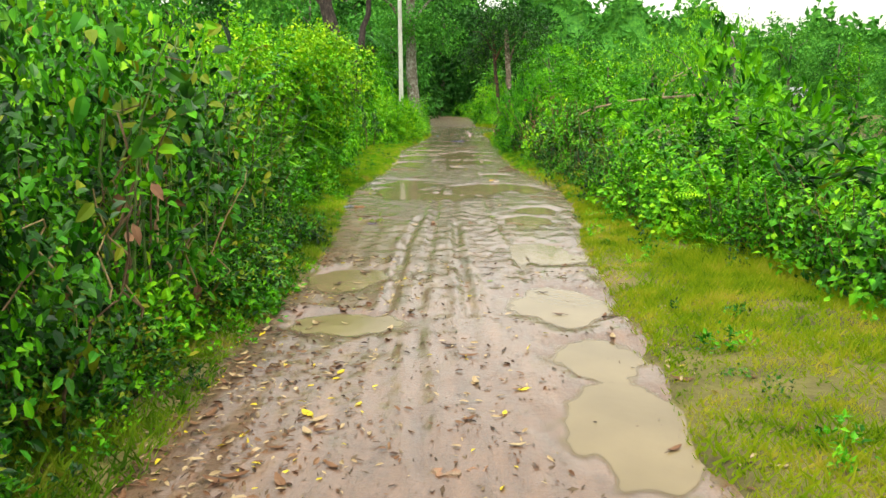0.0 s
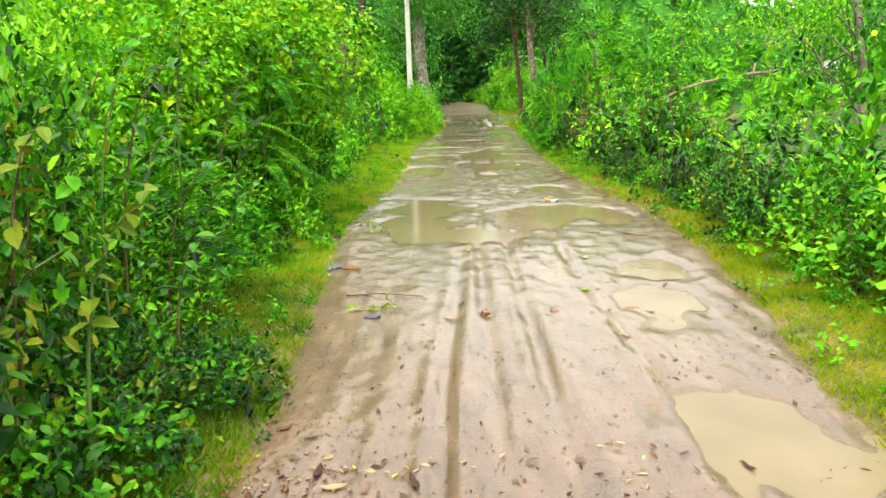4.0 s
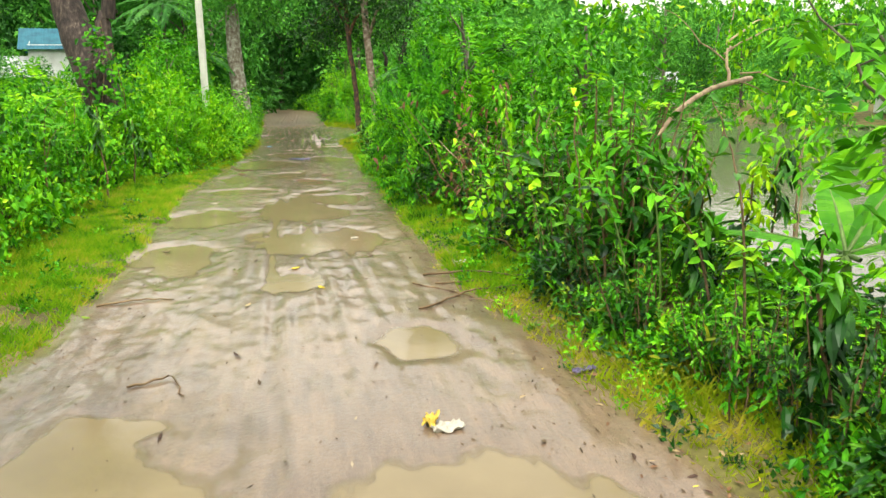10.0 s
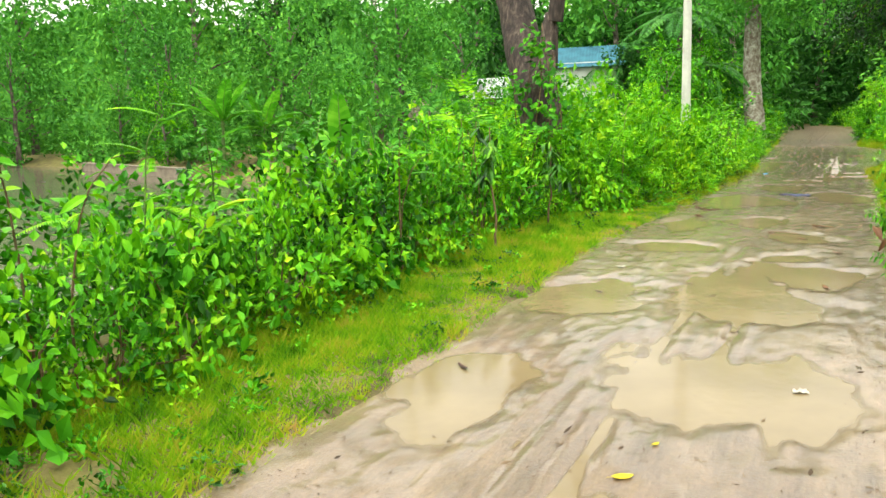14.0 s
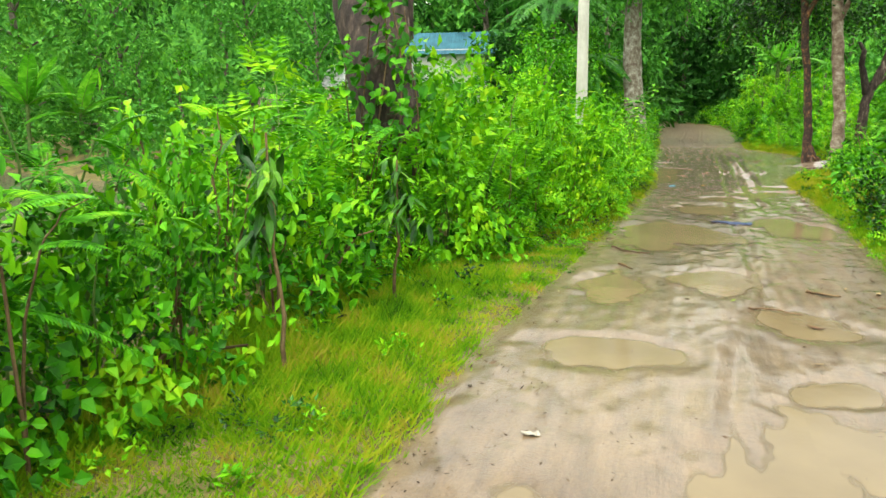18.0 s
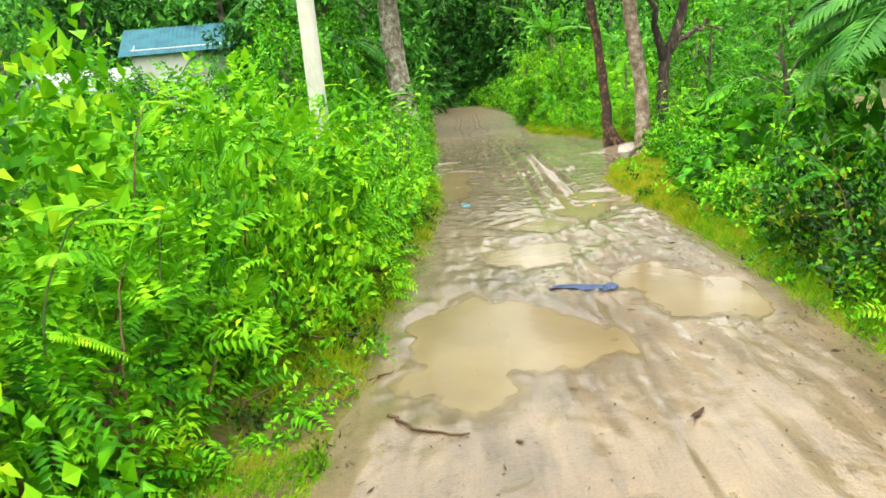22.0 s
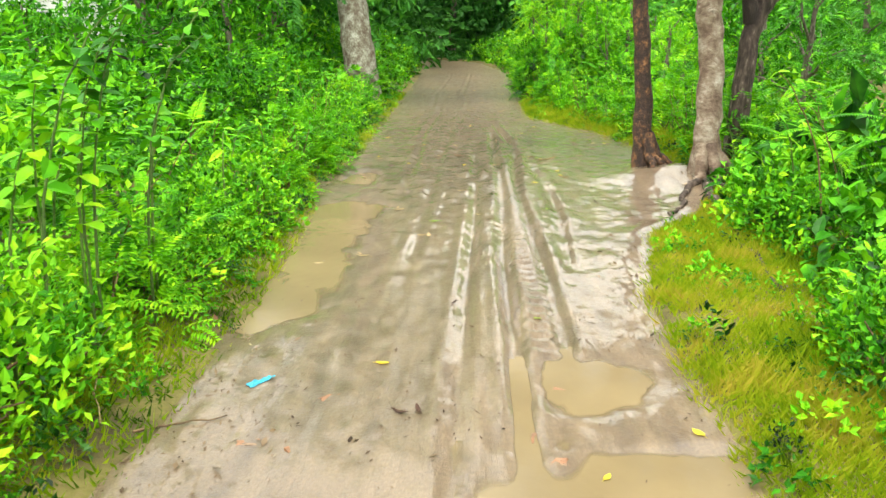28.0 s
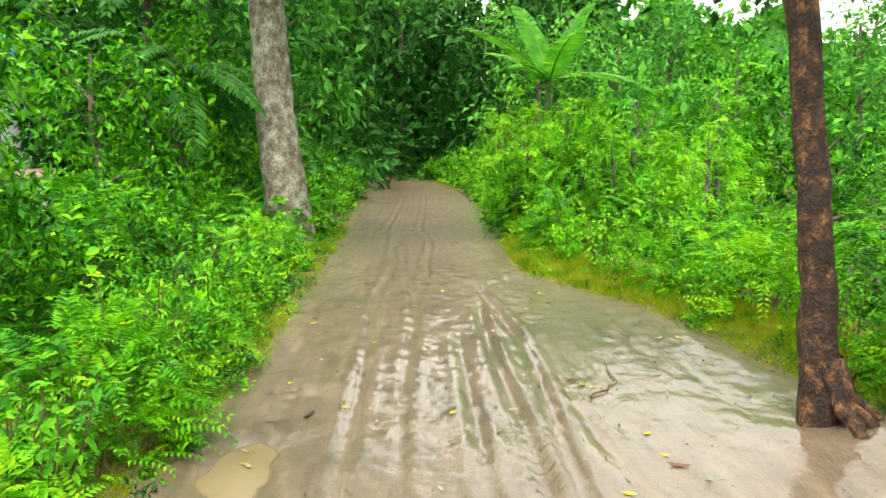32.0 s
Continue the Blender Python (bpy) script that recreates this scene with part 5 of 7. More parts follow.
# village side and beyond the pond
for x, y, k, s in [(-16, 50, "a", 0.8), (-21, 53, "b", 0.75), (-26, 50, "a", 0.9), (-31, 54, "b", 0.9), (-37, 52, "a", 0.9), (-43, 56, "b", 0.9), (-18, 60, "b", 1.0), (-28, 62, "b", 1.05), (-38, 64, "d", 1.0), (-23.5, 48, "a", 0.5), (-33.5, 50, "b", 0.5), (-40, 50, "a", 0.6),
                   (-50, 60, "b", 1.2), (-56, 54, "a", 1.1), (-20, 46, "c", 0.5), (-34, 48, "c", 0.6), (-48, 66, "b", 1.5), (-62, 60, "b", 1.4), (-66, 46, "a", 1.3), (-70, 34, "b", 1.3), (-72, 20, "a", 1.3), (-24, 70, "b", 1.5), (-68, 8, "b", 1.3), (-66, -6, "a", 1.3),
                   (-4.6, 45.2, "c", 0.5), (-13.5, 50.5, "a", 0.5), (-4.5, 47.3, "c", 0.48), (-7.8, 51.4, "d", 0.36), (-10.9, 49.6, "c", 0.38), (-13.2, 50.2, "c", 0.42), (-12.4, 56.5, "b", 0.7), (-9.0, 57.5, "d", 0.75), (-4.3, 40.4, "c", 0.45), (-4.6, 41.6, "c", 0.46), (-8.7, 45.4, "c", 0.36), (-7.5, 44.8, "c", 0.33), (-9.9, 45.8, "c", 0.36), (-9.6, 49.2, "c", 0.30), (-11.8, 50.6, "c", 0.34), (-15, 44, "e", 0.5), (-15.5, 55.5, "d", 0.7), (-6.0, 50.0, "d", 0.36), (-12.0, 46.0, "c", 0.4), (-11.5, 49, "c", 0.42), (-13.5, 47.5, "c", 0.42)]:
    set_tree(k, x, y, s, wr.uniform(0.9, 1.15), wr)
# far shore of the river
for k in range(30):
    y = -6 + k * 4.2 + wr.uniform(-1, 1)
    set_tree("abcab"[k % 5], 39 - 0.12 * y + wr.uniform(-1.5, 2.5), y, wr.uniform(0.60, 0.92), 1.0, wr)
for k in range(16):
    y = -4 + k * 8 + wr.uniform(-2, 2)
    set_tree("bd"[k % 2], 50 - 0.12 * y + wr.uniform(-2, 6), y, wr.uniform(0.5, 0.8), 1.0, wr)
# saplings on the near bank above the river
for x, y, k, s in [(4.6, 24.5, "e", 0.55), (3.9, 21.5, "c", 0.42), (5.0, 27.5, "c", 0.5), (6.5, 12.0, "e", 0.55), (7.0, 4.0, "e", 0.5), (5.5, 43, "e", 0.55), (6.5, 47, "c", 0.6), (3.9, 44.2, "f", 0.42), (5.0, 41.0, "e", 0.5), (3.5, 47.4, "e", 0.42), (4.6, 45.8, "f", 0.5), (3.0, 46.0, "f", 0.30), (3.1, 47.3, "f", 0.36), (2.0, 51.2, "f", 0.40), (3.3, 50.2, "e", 0.42)]:
    set_tree(k, x, y, s, 1.0, wr)
hedge(9.5, 14.8, 0.75, lambda y: hedge_right(y) + 1.0, 1.4, 2, [("feather", G_LIME, 3), ("broad", G_LIME, 2), ("small", G_MID, 2)], (0.95, 1.0), (1.35, 1.4), False, 1, 30, (True, True))
hedge(19.6, 24.6, 0.8, lambda y: hedge_right(y) - 0.25, 0.7, 2, [("feather", G_MID, 3), ("small", G_MID, 2), ("stalk", G_MID, 1), ("feather", G_LIME, 1)], (0.85, 1.0), (2.3, 1.45), True, 1, 31, (False, True))
# tall bushes over the bank before the bend
for x, y, k, s in [(3.6, 30.2, "c", 0.40), (3.2, 27.4, "e", 0.46), (2.9, 31.2, "e", 0.30), (3.9, 29.0, "c", 0.45), (3.1, 25.2, "c", 0.40), (2.75, 22.8, "e", 0.42)]:
    set_tree(k, x, y, s, 1.0, wr)
# behind the camera
for x, y, k in [(-6, -8, "a"), (5, -10, "b"), (-12, -4, "b"), (12, -6, "a"), (0, -16, "b"), (-4, -22, "d"), (6, -24, "d")]:
    set_tree(k, x, y, 0.9, 1.0, wr)

# low thicket under the woods' edge
def thicket(pts, mat, size, seed, label):
    rng = np.random.default_rng(seed)
    mass = []
    for x, y in pts:
        V, F, _, _c = geo(("broad", "small", "feather")[int(rng.integers(0, 3))], 2, True, int(rng.integers(0, 2)))
        V = V.reshape(-1, 4, 3); c = V.mean(1, keepdims=True)
        V = (c + (V - c) * 1.15).reshape(-1, 3)
        F = np.arange(len(V)).reshape(-1, 4)
        m = np.array(place(x, y, size * rng.uniform(0.8, 1.3), rng.uniform(0.8, 1.3), rng))
        mass.append((V @ m[:3, :3].T + m[:3, 3], F))
    V, F = merge(mass)
    tagged(part("undergrowth", quads("undergrowth", V, F, mat)), label, "undergrowth", kind="stuff")


thicket([(35 - 0.12 * y + wr.uniform(-1, 2), y) for y in np.arange(-6, 110, 2.6)], G_FAR, 1.7, 71, "dark thicket along the far river bank")
thicket([(x, 36.5 + 0.38 * np.clip(-x - 4, 0, 80) + wr.uniform(0, 3)) for x in np.arange(-62, -8, 2.2)], G_FAR, 1.6, 72, "thicket along the far pond bank")
thicket([(x, 47.5 + 0.1 * x + wr.uniform(-0.6, 0.8)) for x in np.arange(-16, -8.6, 1.3)], G_FAR, 1.25, 75, "thicket before the village huts")
thicket([(x, 74 + abs(x) * 0.2 + wr.uniform(0, 3)) for x in np.arange(-16, 18, 1.8)], G_WOODSHADE, 2.0, 73, "dark thicket closing the end of the lane")
thicket([(x, y) for x, y in zip(wr.uniform(-13, -4, 40), wr.uniform(50, 72, 40))] + [(x, y) for x, y in zip(wr.uniform(4.5, 13, 34), wr.uniform(54, 72, 34))], G_FAR, 1.6, 74, "thicket under the trees beside the lane")

# wooded skyline all round, far off
def skyline(seed=81):
    rng = np.random.default_rng(seed)
    a = np.linspace(0, 2 * np.pi, 241)[:-1]
    cx, cy = 0.0, 25.0
    rad = np.interp(np.degrees(a), [0, 60, 90, 120, 180, 270, 360], [78, 76, 74, 78, 84, 80, 78])
    top = np.interp(np.degrees(a), [0, 45, 70, 90, 110, 150, 200, 270, 360], [5.5, 6.5, 11, 16, 15, 12.5, 12, 10, 5.5]) + 1.8 * vnoise(a * 12, a * 0, 1.0, 60) + 2.0 * vnoise(a * 38, a * 0, 1.0, 61)
    rows = np.linspace(0, 1, 9)
    V = np.concatenate([np.stack([cx + np.cos(a) * (rad + 6 * r + 1.2 * vnoise(a * 25, a * 0 + r * 6, 1.0, 62)), cy + np.sin(a) * (rad + 6 * r + 1.2 * vnoise(a * 25, a * 0 + r * 6, 1.0, 63)), -2 + (top + 2) * r], 1) for r in rows])
    n = len(a)
    k = np.arange(n)
    F = np.concatenate([np.stack([r * n + k, r * n + (k + 1) % n, (r + 1) * n + (k + 1) % n, (r + 1) * n + k], 1) for r in range(len(rows) - 1)])
    m = 26000
    b, h = rng.uniform(0, 2 * np.pi, m), np.where(rng.random(m) < 0.3, 0.9 + 0.22 * rng.random(m) ** 1.6, rng.uniform(0.05, 1.05, m))
    R, T = np.interp(b, a, rad) + 6 * h - rng.uniform(0, 1.4, m), np.interp(b, a, top)
    P = np.stack([cx + np.cos(b) * R, cy + np.sin(b) * R, -2 + (T + 2) * h], 1)
    inward = np.stack([-np.cos(b), -np.sin(b), 0 * b], 1)
    lf = chips(P, rng.normal(size=(m, 3)) + inward * 0.3, inward + UP * 0.6 + rng.normal(size=(m, 3)) * 0.5, rng.uniform(0.6, 1.4, m), rng.uniform(0.4, 0.9, m))
    return merge([(V, F), lf])


V, F = skyline()
tagged(part("backdrop", quads("backdrop", V, F, G_FAR)), "hazy wooded skyline beyond the water and the village", "treeline", kind="structure")

# ---- utility pole ----
pole = new("utility_pole")
pole.location = (-2.03, 30.60, -0.1)
V, F = tube([(0, 0, 0), (0.01, 0, 3), (0.0, 0, 8.2)], [0.095, 0.08, 0.06], 14, 0.01)
part("shaft", quads("shaft", V, F, CONCRETE, True), pole)
tagged(pole, "slim pale grey concrete utility pole", "utility pole")

# ---- palms and bananas ----
palm("date_palm", 2.95, 28.9, -0.3, 2.05, 18, 1.0, "wild date palm with stiff grey-green fronds", 41, 0.12, 0.34, 0.8)
palm("date_palm", -4.4, 48.5, -0.3, 3.4, 16, 2.3, "date palm with long arching fronds beside the big tree", 42, 0.15, 0.42, 0.8)
palm("coconut_palm", -9.0, 53.5, -0.4, 4.6, 15, 3.4, "coconut palm with drooping fronds behind the hedge", 43, 0.16, 0.6, 0.6)
palm("coconut_palm", -6.4, 52.0, -0.4, 6.0, 13, 3.2, "coconut palm with drooping fronds behind the pole", 44, 0.11, 0.6, 0.5)
for x, y, q in [(1.75, 47.3, 1.0), (2.3, 47.0, 1.2), (2.9, 47.4, 1.3), (1.8, 48.4, 1.0)]:
    plant("feather", G_MID, x, y, q, 1.7, False)
for x, y, q in [(1.95, 47.9, 0.36), (2.7, 47.9, 0.40)]:
    set_tree("f", x, y, q, 1.0, wr)
banana(2.35, 48.6, -0.15, 3.0, 9, 1.8, "tall banana plant with broad bright leaves at the lane's bend", 45, 0.5, True, (15, 82))
banana(4.4, 54.5, -0.3, 1.7, 8, 2.0, "banana plant with torn drooping leaves", 46, 0.9, True, (5, 55))
banana(3.7, 34.2, -0.55, 1.75, 6, 1.3, "small banana plant with torn yellowing leaves on the bank", 47, 1.0, True, (-5, 40))
banana(-27.0, 45.0, -0.5, 2.2, 9, 2.4, "banana clump across the pond", 48, 0.4, True, (20, 75))
banana(-25.2, 46.0, -0.5, 1.8, 8, 2.2, "banana clump across the pond", 49, 0.4, True, (20, 75))

# ---- verge grass ----
def grass_strip(y0, y1, inner, outer, count, height, seed, name_label, mat=G_GRASS):
    rng = np.random.default_rng(seed)
    y = rng.uniform(y0, y1, count)
    u = rng.random(count) ** 0.9
    x = inner(y) * (1 - u) + outer(y) * u
    ok = vnoise(x, y, 1.4, 51) + 0.7 * vnoise(x, y, 4.0, 53) + rng.normal(size=count) * 0.3 > -0.75
    x, y, u = x[ok], y[ok], u[ok]
    z = ground_height(x, y) - 0.01
    n = len(x)
    P = np.stack([x, y, z], 1)
    a = rng.uniform(0, 2 * np.pi, n)
    lean = rng.uniform(0.15, 0.9, n)
    D = np.stack([np.cos(a) * lean, np.sin(a) * lean, np.ones(n)], 1)
    tall = height * rng.uniform(0.5, 1.6, n) * (0.7 + 0.5 * np.clip(vnoise(x, y, 1.1, 52), -0.6, 1)) * (0.55 + 0.7 * u)
    w = rng.uniform(0.003, 0.010, n)
    D = unit(D)
    S = unit(np.cross(D, np.stack([np.cos(a + 1.2), np.sin(a + 1.2), np.zeros(n)], 1)))
    V = np.stack([P - S * w[:, None], P + S * w[:, None], P + D * tall[:, None] + np.stack([np.cos(a), np.sin(a), -0.4 + 0 * a], 1) * (tall * 0.35 * lean)[:, None]], 1).reshape(-1, 3)
    F = np.arange(n)[:, None] * 3 + [0, 1, 2]
    ob = part("grass", quads("grass", V, F, mat))
    return tagged(ob, name_label, "grass", kind="stuff")


inL, outL = (lambda y: road_left(y) + 0.06), (lambda y: hedge_left(y) - 0.5)
inR, outR = (lambda y: road_right(y) - 0.06), (lambda y: hedge_right(y) + 0.5)
grass_strip(1, 10.6, inL, outL, 34000, 0.12, 61, "short dull wet grass on the lane's verge", G_DULL)
grass_strip(10.4, 14, inL, outL, 26000, 0.11, 70, "short wet grass on the lane's verge", G_LUSH)
grass_strip(14, 26, inL, outL, 90000, 0.11, 62, "short bright wet grass on the lane's verge", G_LUSH)
grass_strip(26, 50, inL, outL, 42000, 0.12, 63, "short wet grass on the lane's verge")
grass_strip(1, 12.5, inR, outR, 90000, 0.11, 64, "short yellowing wet grass on the lane's verge")
grass_strip(12.5, 16.2, inR, outR, 6000, 0.11, 69, "sparse wet grass among litter on the lane's verge")
grass_strip(16.2, 30, inR, outR, 48000, 0.13, 65, "short wet grass on the lane's verge", G_LUSH)
grass_strip(30, 37, inR, outR, 50000, 0.13, 66, "short yellowing wet grass on the lane's verge")
grass_strip(37, 52, inR, outR, 40000, 0.18, 67, "weedy wet grass on the lane's verge")

# small weeds and seedlings in the verges
wd = np.random.default_rng(68)
mass, idx, wmats = [], [], [G_MID, G_LIME, G_DEEP]
for _ in range(760):
    yy = wd.uniform(1.5, 50)
    left = wd.random() < 0.5
    u = wd.random() ** 0.6
    xx = float(inL(yy) * (1 - u) + (hedge_left(yy) - 0.1) * u) if left else float(inR(yy) * (1 - u) + (hedge_right(yy) + 0.1) * u)
    V, F, _s, _c = geo(("weed", "broad", "small")[int(wd.integers(0, 3))], 1, False, int(wd.integers(0, 2)))
    V = V.reshape(-1, 4, 3)[wd.permutation(len(V) // 4)[:60]]
    c = V.mean(1, keepdims=True)
    q = wd.uniform(0.16, 0.34)
    V = (c * 0.75 + (V - c) * 1.3).reshape(-1, 3)
    m = np.array(place(xx, yy, q, wd.uniform(0.6, 1.2), wd, 0.01))
    mass.append((V @ m[:3, :3].T + m[:3, 3], np.arange(len(V)).reshape(-1, 4)))
    idx.append(np.full(len(V) // 4, int(wd.integers(0, 3))))
V, F = merge(mass)
tagged(part("weeds", quads("weeds", V, F, wmats, False, np.concatenate(idx))), "small leafy weeds scattered in the wet verges", "weeds", kind="stuff")

# ---- litter on the lane ----
def litter_mesh(name, seed, L, W, curl, mat):
    """A fallen leaf: a thin curled blade with a stalk."""
    rng = np.random.default_rng(seed)
    n = 7
    t = np.linspace(0, 1, n)
    w = W * np.sin(np.pi * (0.04 + 0.93 * t)) ** 0.8
    V, F = [], []
    for i in range(n):
        z = curl * L * (t[i] - 0.5) ** 2 * 1.6
        for s, up in ((-1, 1), (0, 0), (1, 1)):
            V.append(((t[i] - 0.5) * L, s * w[i] * 0.5, 0.002 + z + up * curl * w[i] * rng.uniform(0.15, 0.55)))
    for i in range(n - 1):
        for k in (0, 1):
            a = i * 3 + k
            F.append((a, a + 1, a + 4, a + 3))
    V, F = np.array(V), np.array(F)
    top = V + [0, 0, 0.0015]
    m = len(V)
    F2 = F[:, ::-1] + m
    sv, sf = tube([(-L * 0.5, 0, 0.003), (-L * 0.62, W * 0.1, 0.004), (-L * 0.75, W * 0.05, 0.003)], [0.0015, 0.0012, 0.001], 4)
    V, F = merge([(np.concatenate([top, V]), np.concatenate([F, F2])), (sv, sf)])
    return quads(name, V, F, mat)


LITTER = {}
for key, mat, L, W, curl in (("yellow", L_YELLOW, 0.085, 0.042, 0.15), ("tan", L_TAN, 0.10, 0.034, 0.3), ("brown", L_BROWN, 0.115, 0.036, 0.3), ("dark", L_DARK, 0.11, 0.03, 0.35), ("green", L_GREEN, 0.09, 0.042, 0.2)):
    LITTER[key] = [litter_mesh("fallen_leaf", 300 + k, L * q, W * q, curl, mat) for k, q in enumerate((0.55, 0.75, 1.0))]
LEAF_WORDS = {"yellow": "yellow fallen leaf on wet mud", "tan": "pale tan fallen leaf on wet mud", "brown": "brown curled fallen leaf on wet mud", "dark": "blackened rotting leaf on wet mud", "green": "yellow-green fallen leaf on wet mud"}


def top_of(x, y):
    """The surface underfoot: road, water or verge."""
    x, y = np.asarray(float(x)), np.asarray(float(y))
    z = float(max(road_height(x, y), -0.009)) if road_left(y) < x < road_right(y) else -1
    return max(z, float(ground_height(x, y)))


def drop_leaf(key, x, y, k=None, rng=RNG):
    me = LITTER[key][int(rng.integers(0, 3)) if k is None else k]
    ob = new("fallen_leaf", me)
    ob.matrix_basis = pose(x, y, top_of(x, y) + 0.001, rng.uniform(-4, 4), rng.uniform(-4, 4), rng.uniform(0, 360))
    tagged(ob, LEAF_WORDS[key], "leaf", "fallen leaves on the lane")


lr = np.random.default_rng(88)
for key, spots in {'yellow': [(-0.76, 4.52), (-0.61, 4.05), (-0.83, 3.95), (0.06, 3.97), (0.17, 4.25), (0.15, 16.87), (0.02, 17.85), (-0.04, 17.52), (-0.15, 32.68), (1.14, 31.99), (-0.92, 39.09), (0.17, 38.37), (1.22, 37.93), (1.02, 41.31), (0.92, 37.18), (-0.49, 38.55), (1.27, 42.09), (-0.4, 40.15), (1.22, 37.61), (0.75, 31.72)], 'green': [(0.12, 6.59), (-0.92, 6.39), (-0.46, 11.42), (-1.63, 13.12), (-1.75, 13.06), (0.92, 35.93), (-0.04, 35.54), (1.05, 38.84), (-0.94, 37.74)], 'tan': [(-0.6, 9.49), (0.26, 22.99), (-0.06, 35.08), (-0.5, 34.55), (0.2, 36.79), (-0.38, 36.04), (-0.88, 38.91), (-0.53, 34.62), (-0.79, 34.4), (-0.12, 35.14), (0.15, 36.84), (-0.4, 36.12), (-0.91, 37.71), (-0.97, 37.92), (-0.28, 38.28), (-0.77, 39.68), (0.33, 35.84), (-0.05, 42.88), (1.53, 38.55), (0.61, 40.39)], 'brown': [(0.83, 5.61), (-1.33, 4.69), (-1.28, 7.89), (0.85, 6.51), (0.77, 7.1), (1.01, 38.94), (1.24, 37.48), (1.85, 39.55), (1.67, 40.07)], 'dark': [(-1.15, 7.79), (-0.42, 6.68), (-1.06, 6.55), (0.54, 24.71), (1.29, 41.55), (1.14, 41.72)]}.items():
    for x, y in spots:
        drop_leaf(key, x, y, None, lr)
for _ in range(120):
    y = 2.2 + 5.4 * lr.random() ** 1.3
    left = lr.random() < 0.62
    x = float(road_left(y)) + abs(lr.normal(0, 0.55)) if left else lr.uniform(float(road_left(y)), float(road_right(y)) + 0.5)
    drop_leaf(("brown", "tan", "dark", "brown", "tan", "tan", "brown", "dark")[int(lr.integers(0, 8))], x, y, None, lr)
for _ in range(70):
    y = lr.uniform(36, 52)
    drop_leaf(("tan", "tan", "yellow", "brown", "tan", "dark")[int(lr.integers(0, 6))], lr.uniform(float(road_left(y)), float(road_right(y))), y, None, lr)
for _ in range(40):
    y = lr.uniform(8, 34)
    drop_leaf(("tan", "brown", "dark", "green")[int(lr.integers(0, 4))], lr.uniform(float(road_left(y)) - 0.4, float(road_right(y)) + 0.3), y, None, lr)

# the carpet of small fallen leaves at the start of the lane
fr = np.random.default_rng(90)
n = 2600
y = 2.1 + 5.6 * fr.random(n) ** 1.4
u = np.where(fr.random(n) < 0.5, np.abs(fr.normal(0, 0.2, n)), fr.random(n) * 1.15)
x = road_left(y) * (1 - u) + road_right(y) * u - 0.05
xr, yr = fr.normal(1.52, 0.2, 420), fr.uniform(12, 17.5, 420)
x, y, n = np.append(x, xr), np.append(y, yr), n + 420
keep = (pool_depth(x, y) < 0.3) | (fr.random(n) < 0.02)
x, y = x[keep], y[keep]
n = len(x)
z = np.maximum(np.maximum(np.where(x < road_right(y), road_height(x, y), -1), -0.02), ground_height(x, y)) + 0.006
a = fr.uniform(0, 2 * np.pi, n)
L = fr.uniform(0.02, 0.055, n)
V, F = leaves(np.stack([x, y, z], 1), np.stack([np.cos(a), np.sin(a), fr.normal(0, 0.15, n)], 1), np.tile(UP, (n, 1)) + fr.normal(size=(n, 3)) * 0.35, L, L * fr.uniform(0.25, 0.5, n), 0.05, 0.5)
pick = np.repeat(fr.choice(4, n, p=[0.50, 0.30, 0.13, 0.07]), len(F) // n)
tagged(part("leaf_litter", quads("leaf_litter", V, F, [L_BROWN, L_TAN, L_DARK, L_YELLOW], False, pick)), "brown and tan fallen leaves strewn over the mud", "leaf litter", kind="stuff")

# crumbs and straw trodden into the mud; slender dark chips paint in shaded gouges
sr = np.random.default_rng(91)
n = 23000
y = np.concatenate([sr.uniform(2.2, 9, 6200), sr.uniform(9, 48, n - 7600), sr.uniform(24, 30, 1400)])
edge = sr.random(n) < 0.5
u = np.where(edge, np.where(sr.random(n) < 0.5, np.abs(sr.normal(0, 0.10, n)), 1 - np.abs(sr.normal(0, 0.10, n))), sr.random(n))
u[-1400:] = 1.05 - np.abs(sr.normal(0, 0.13, 1400))
x = road_left(y) * (1 - u) + road_right(y) * u
z = np.maximum(np.maximum(road_height(x, y), -0.0085), np.where((u < 0) | (u > 1), ground_height(x, y), -1)) + 0.003
keep = (pool_depth(x, y) < 0.25) | (sr.random(n) < 0.06)
x, y, z, u = x[keep], y[keep], z[keep], u[keep]
n = len(x)
a = np.where(sr.random(n) < 0.5, sr.normal(np.pi / 2, 0.35, n), sr.uniform(0, 2 * np.pi, n))
long = sr.uniform(0.008, 0.032, n) * np.where(sr.random(n) < 0.10, 2.0, 1)
V, F = chips(np.stack([x, y, z], 1), np.stack([np.cos(a), np.sin(a), sr.normal(0, 0.12, n)], 1), np.tile(UP, (n, 1)) + sr.normal(size=(n, 3)) * 0.3, long, long * sr.uniform(0.12, 0.45, n), -0.1)
SPECK = leaf_mat("trodden_specks", [(0.15, (0.030, 0.019, 0.012)), (0.40, (0.075, 0.049, 0.030)), (0.70, (0.21, 0.15, 0.09)), (0.90, (0.50, 0.42, 0.29))], 0.5, 0.0)
tagged(part("litter_specks", quads("litter_specks", V, F, SPECK)), "dark specks of leaf litter and straw trodden into mud, some standing for shaded gouges", "litter", kind="stuff")


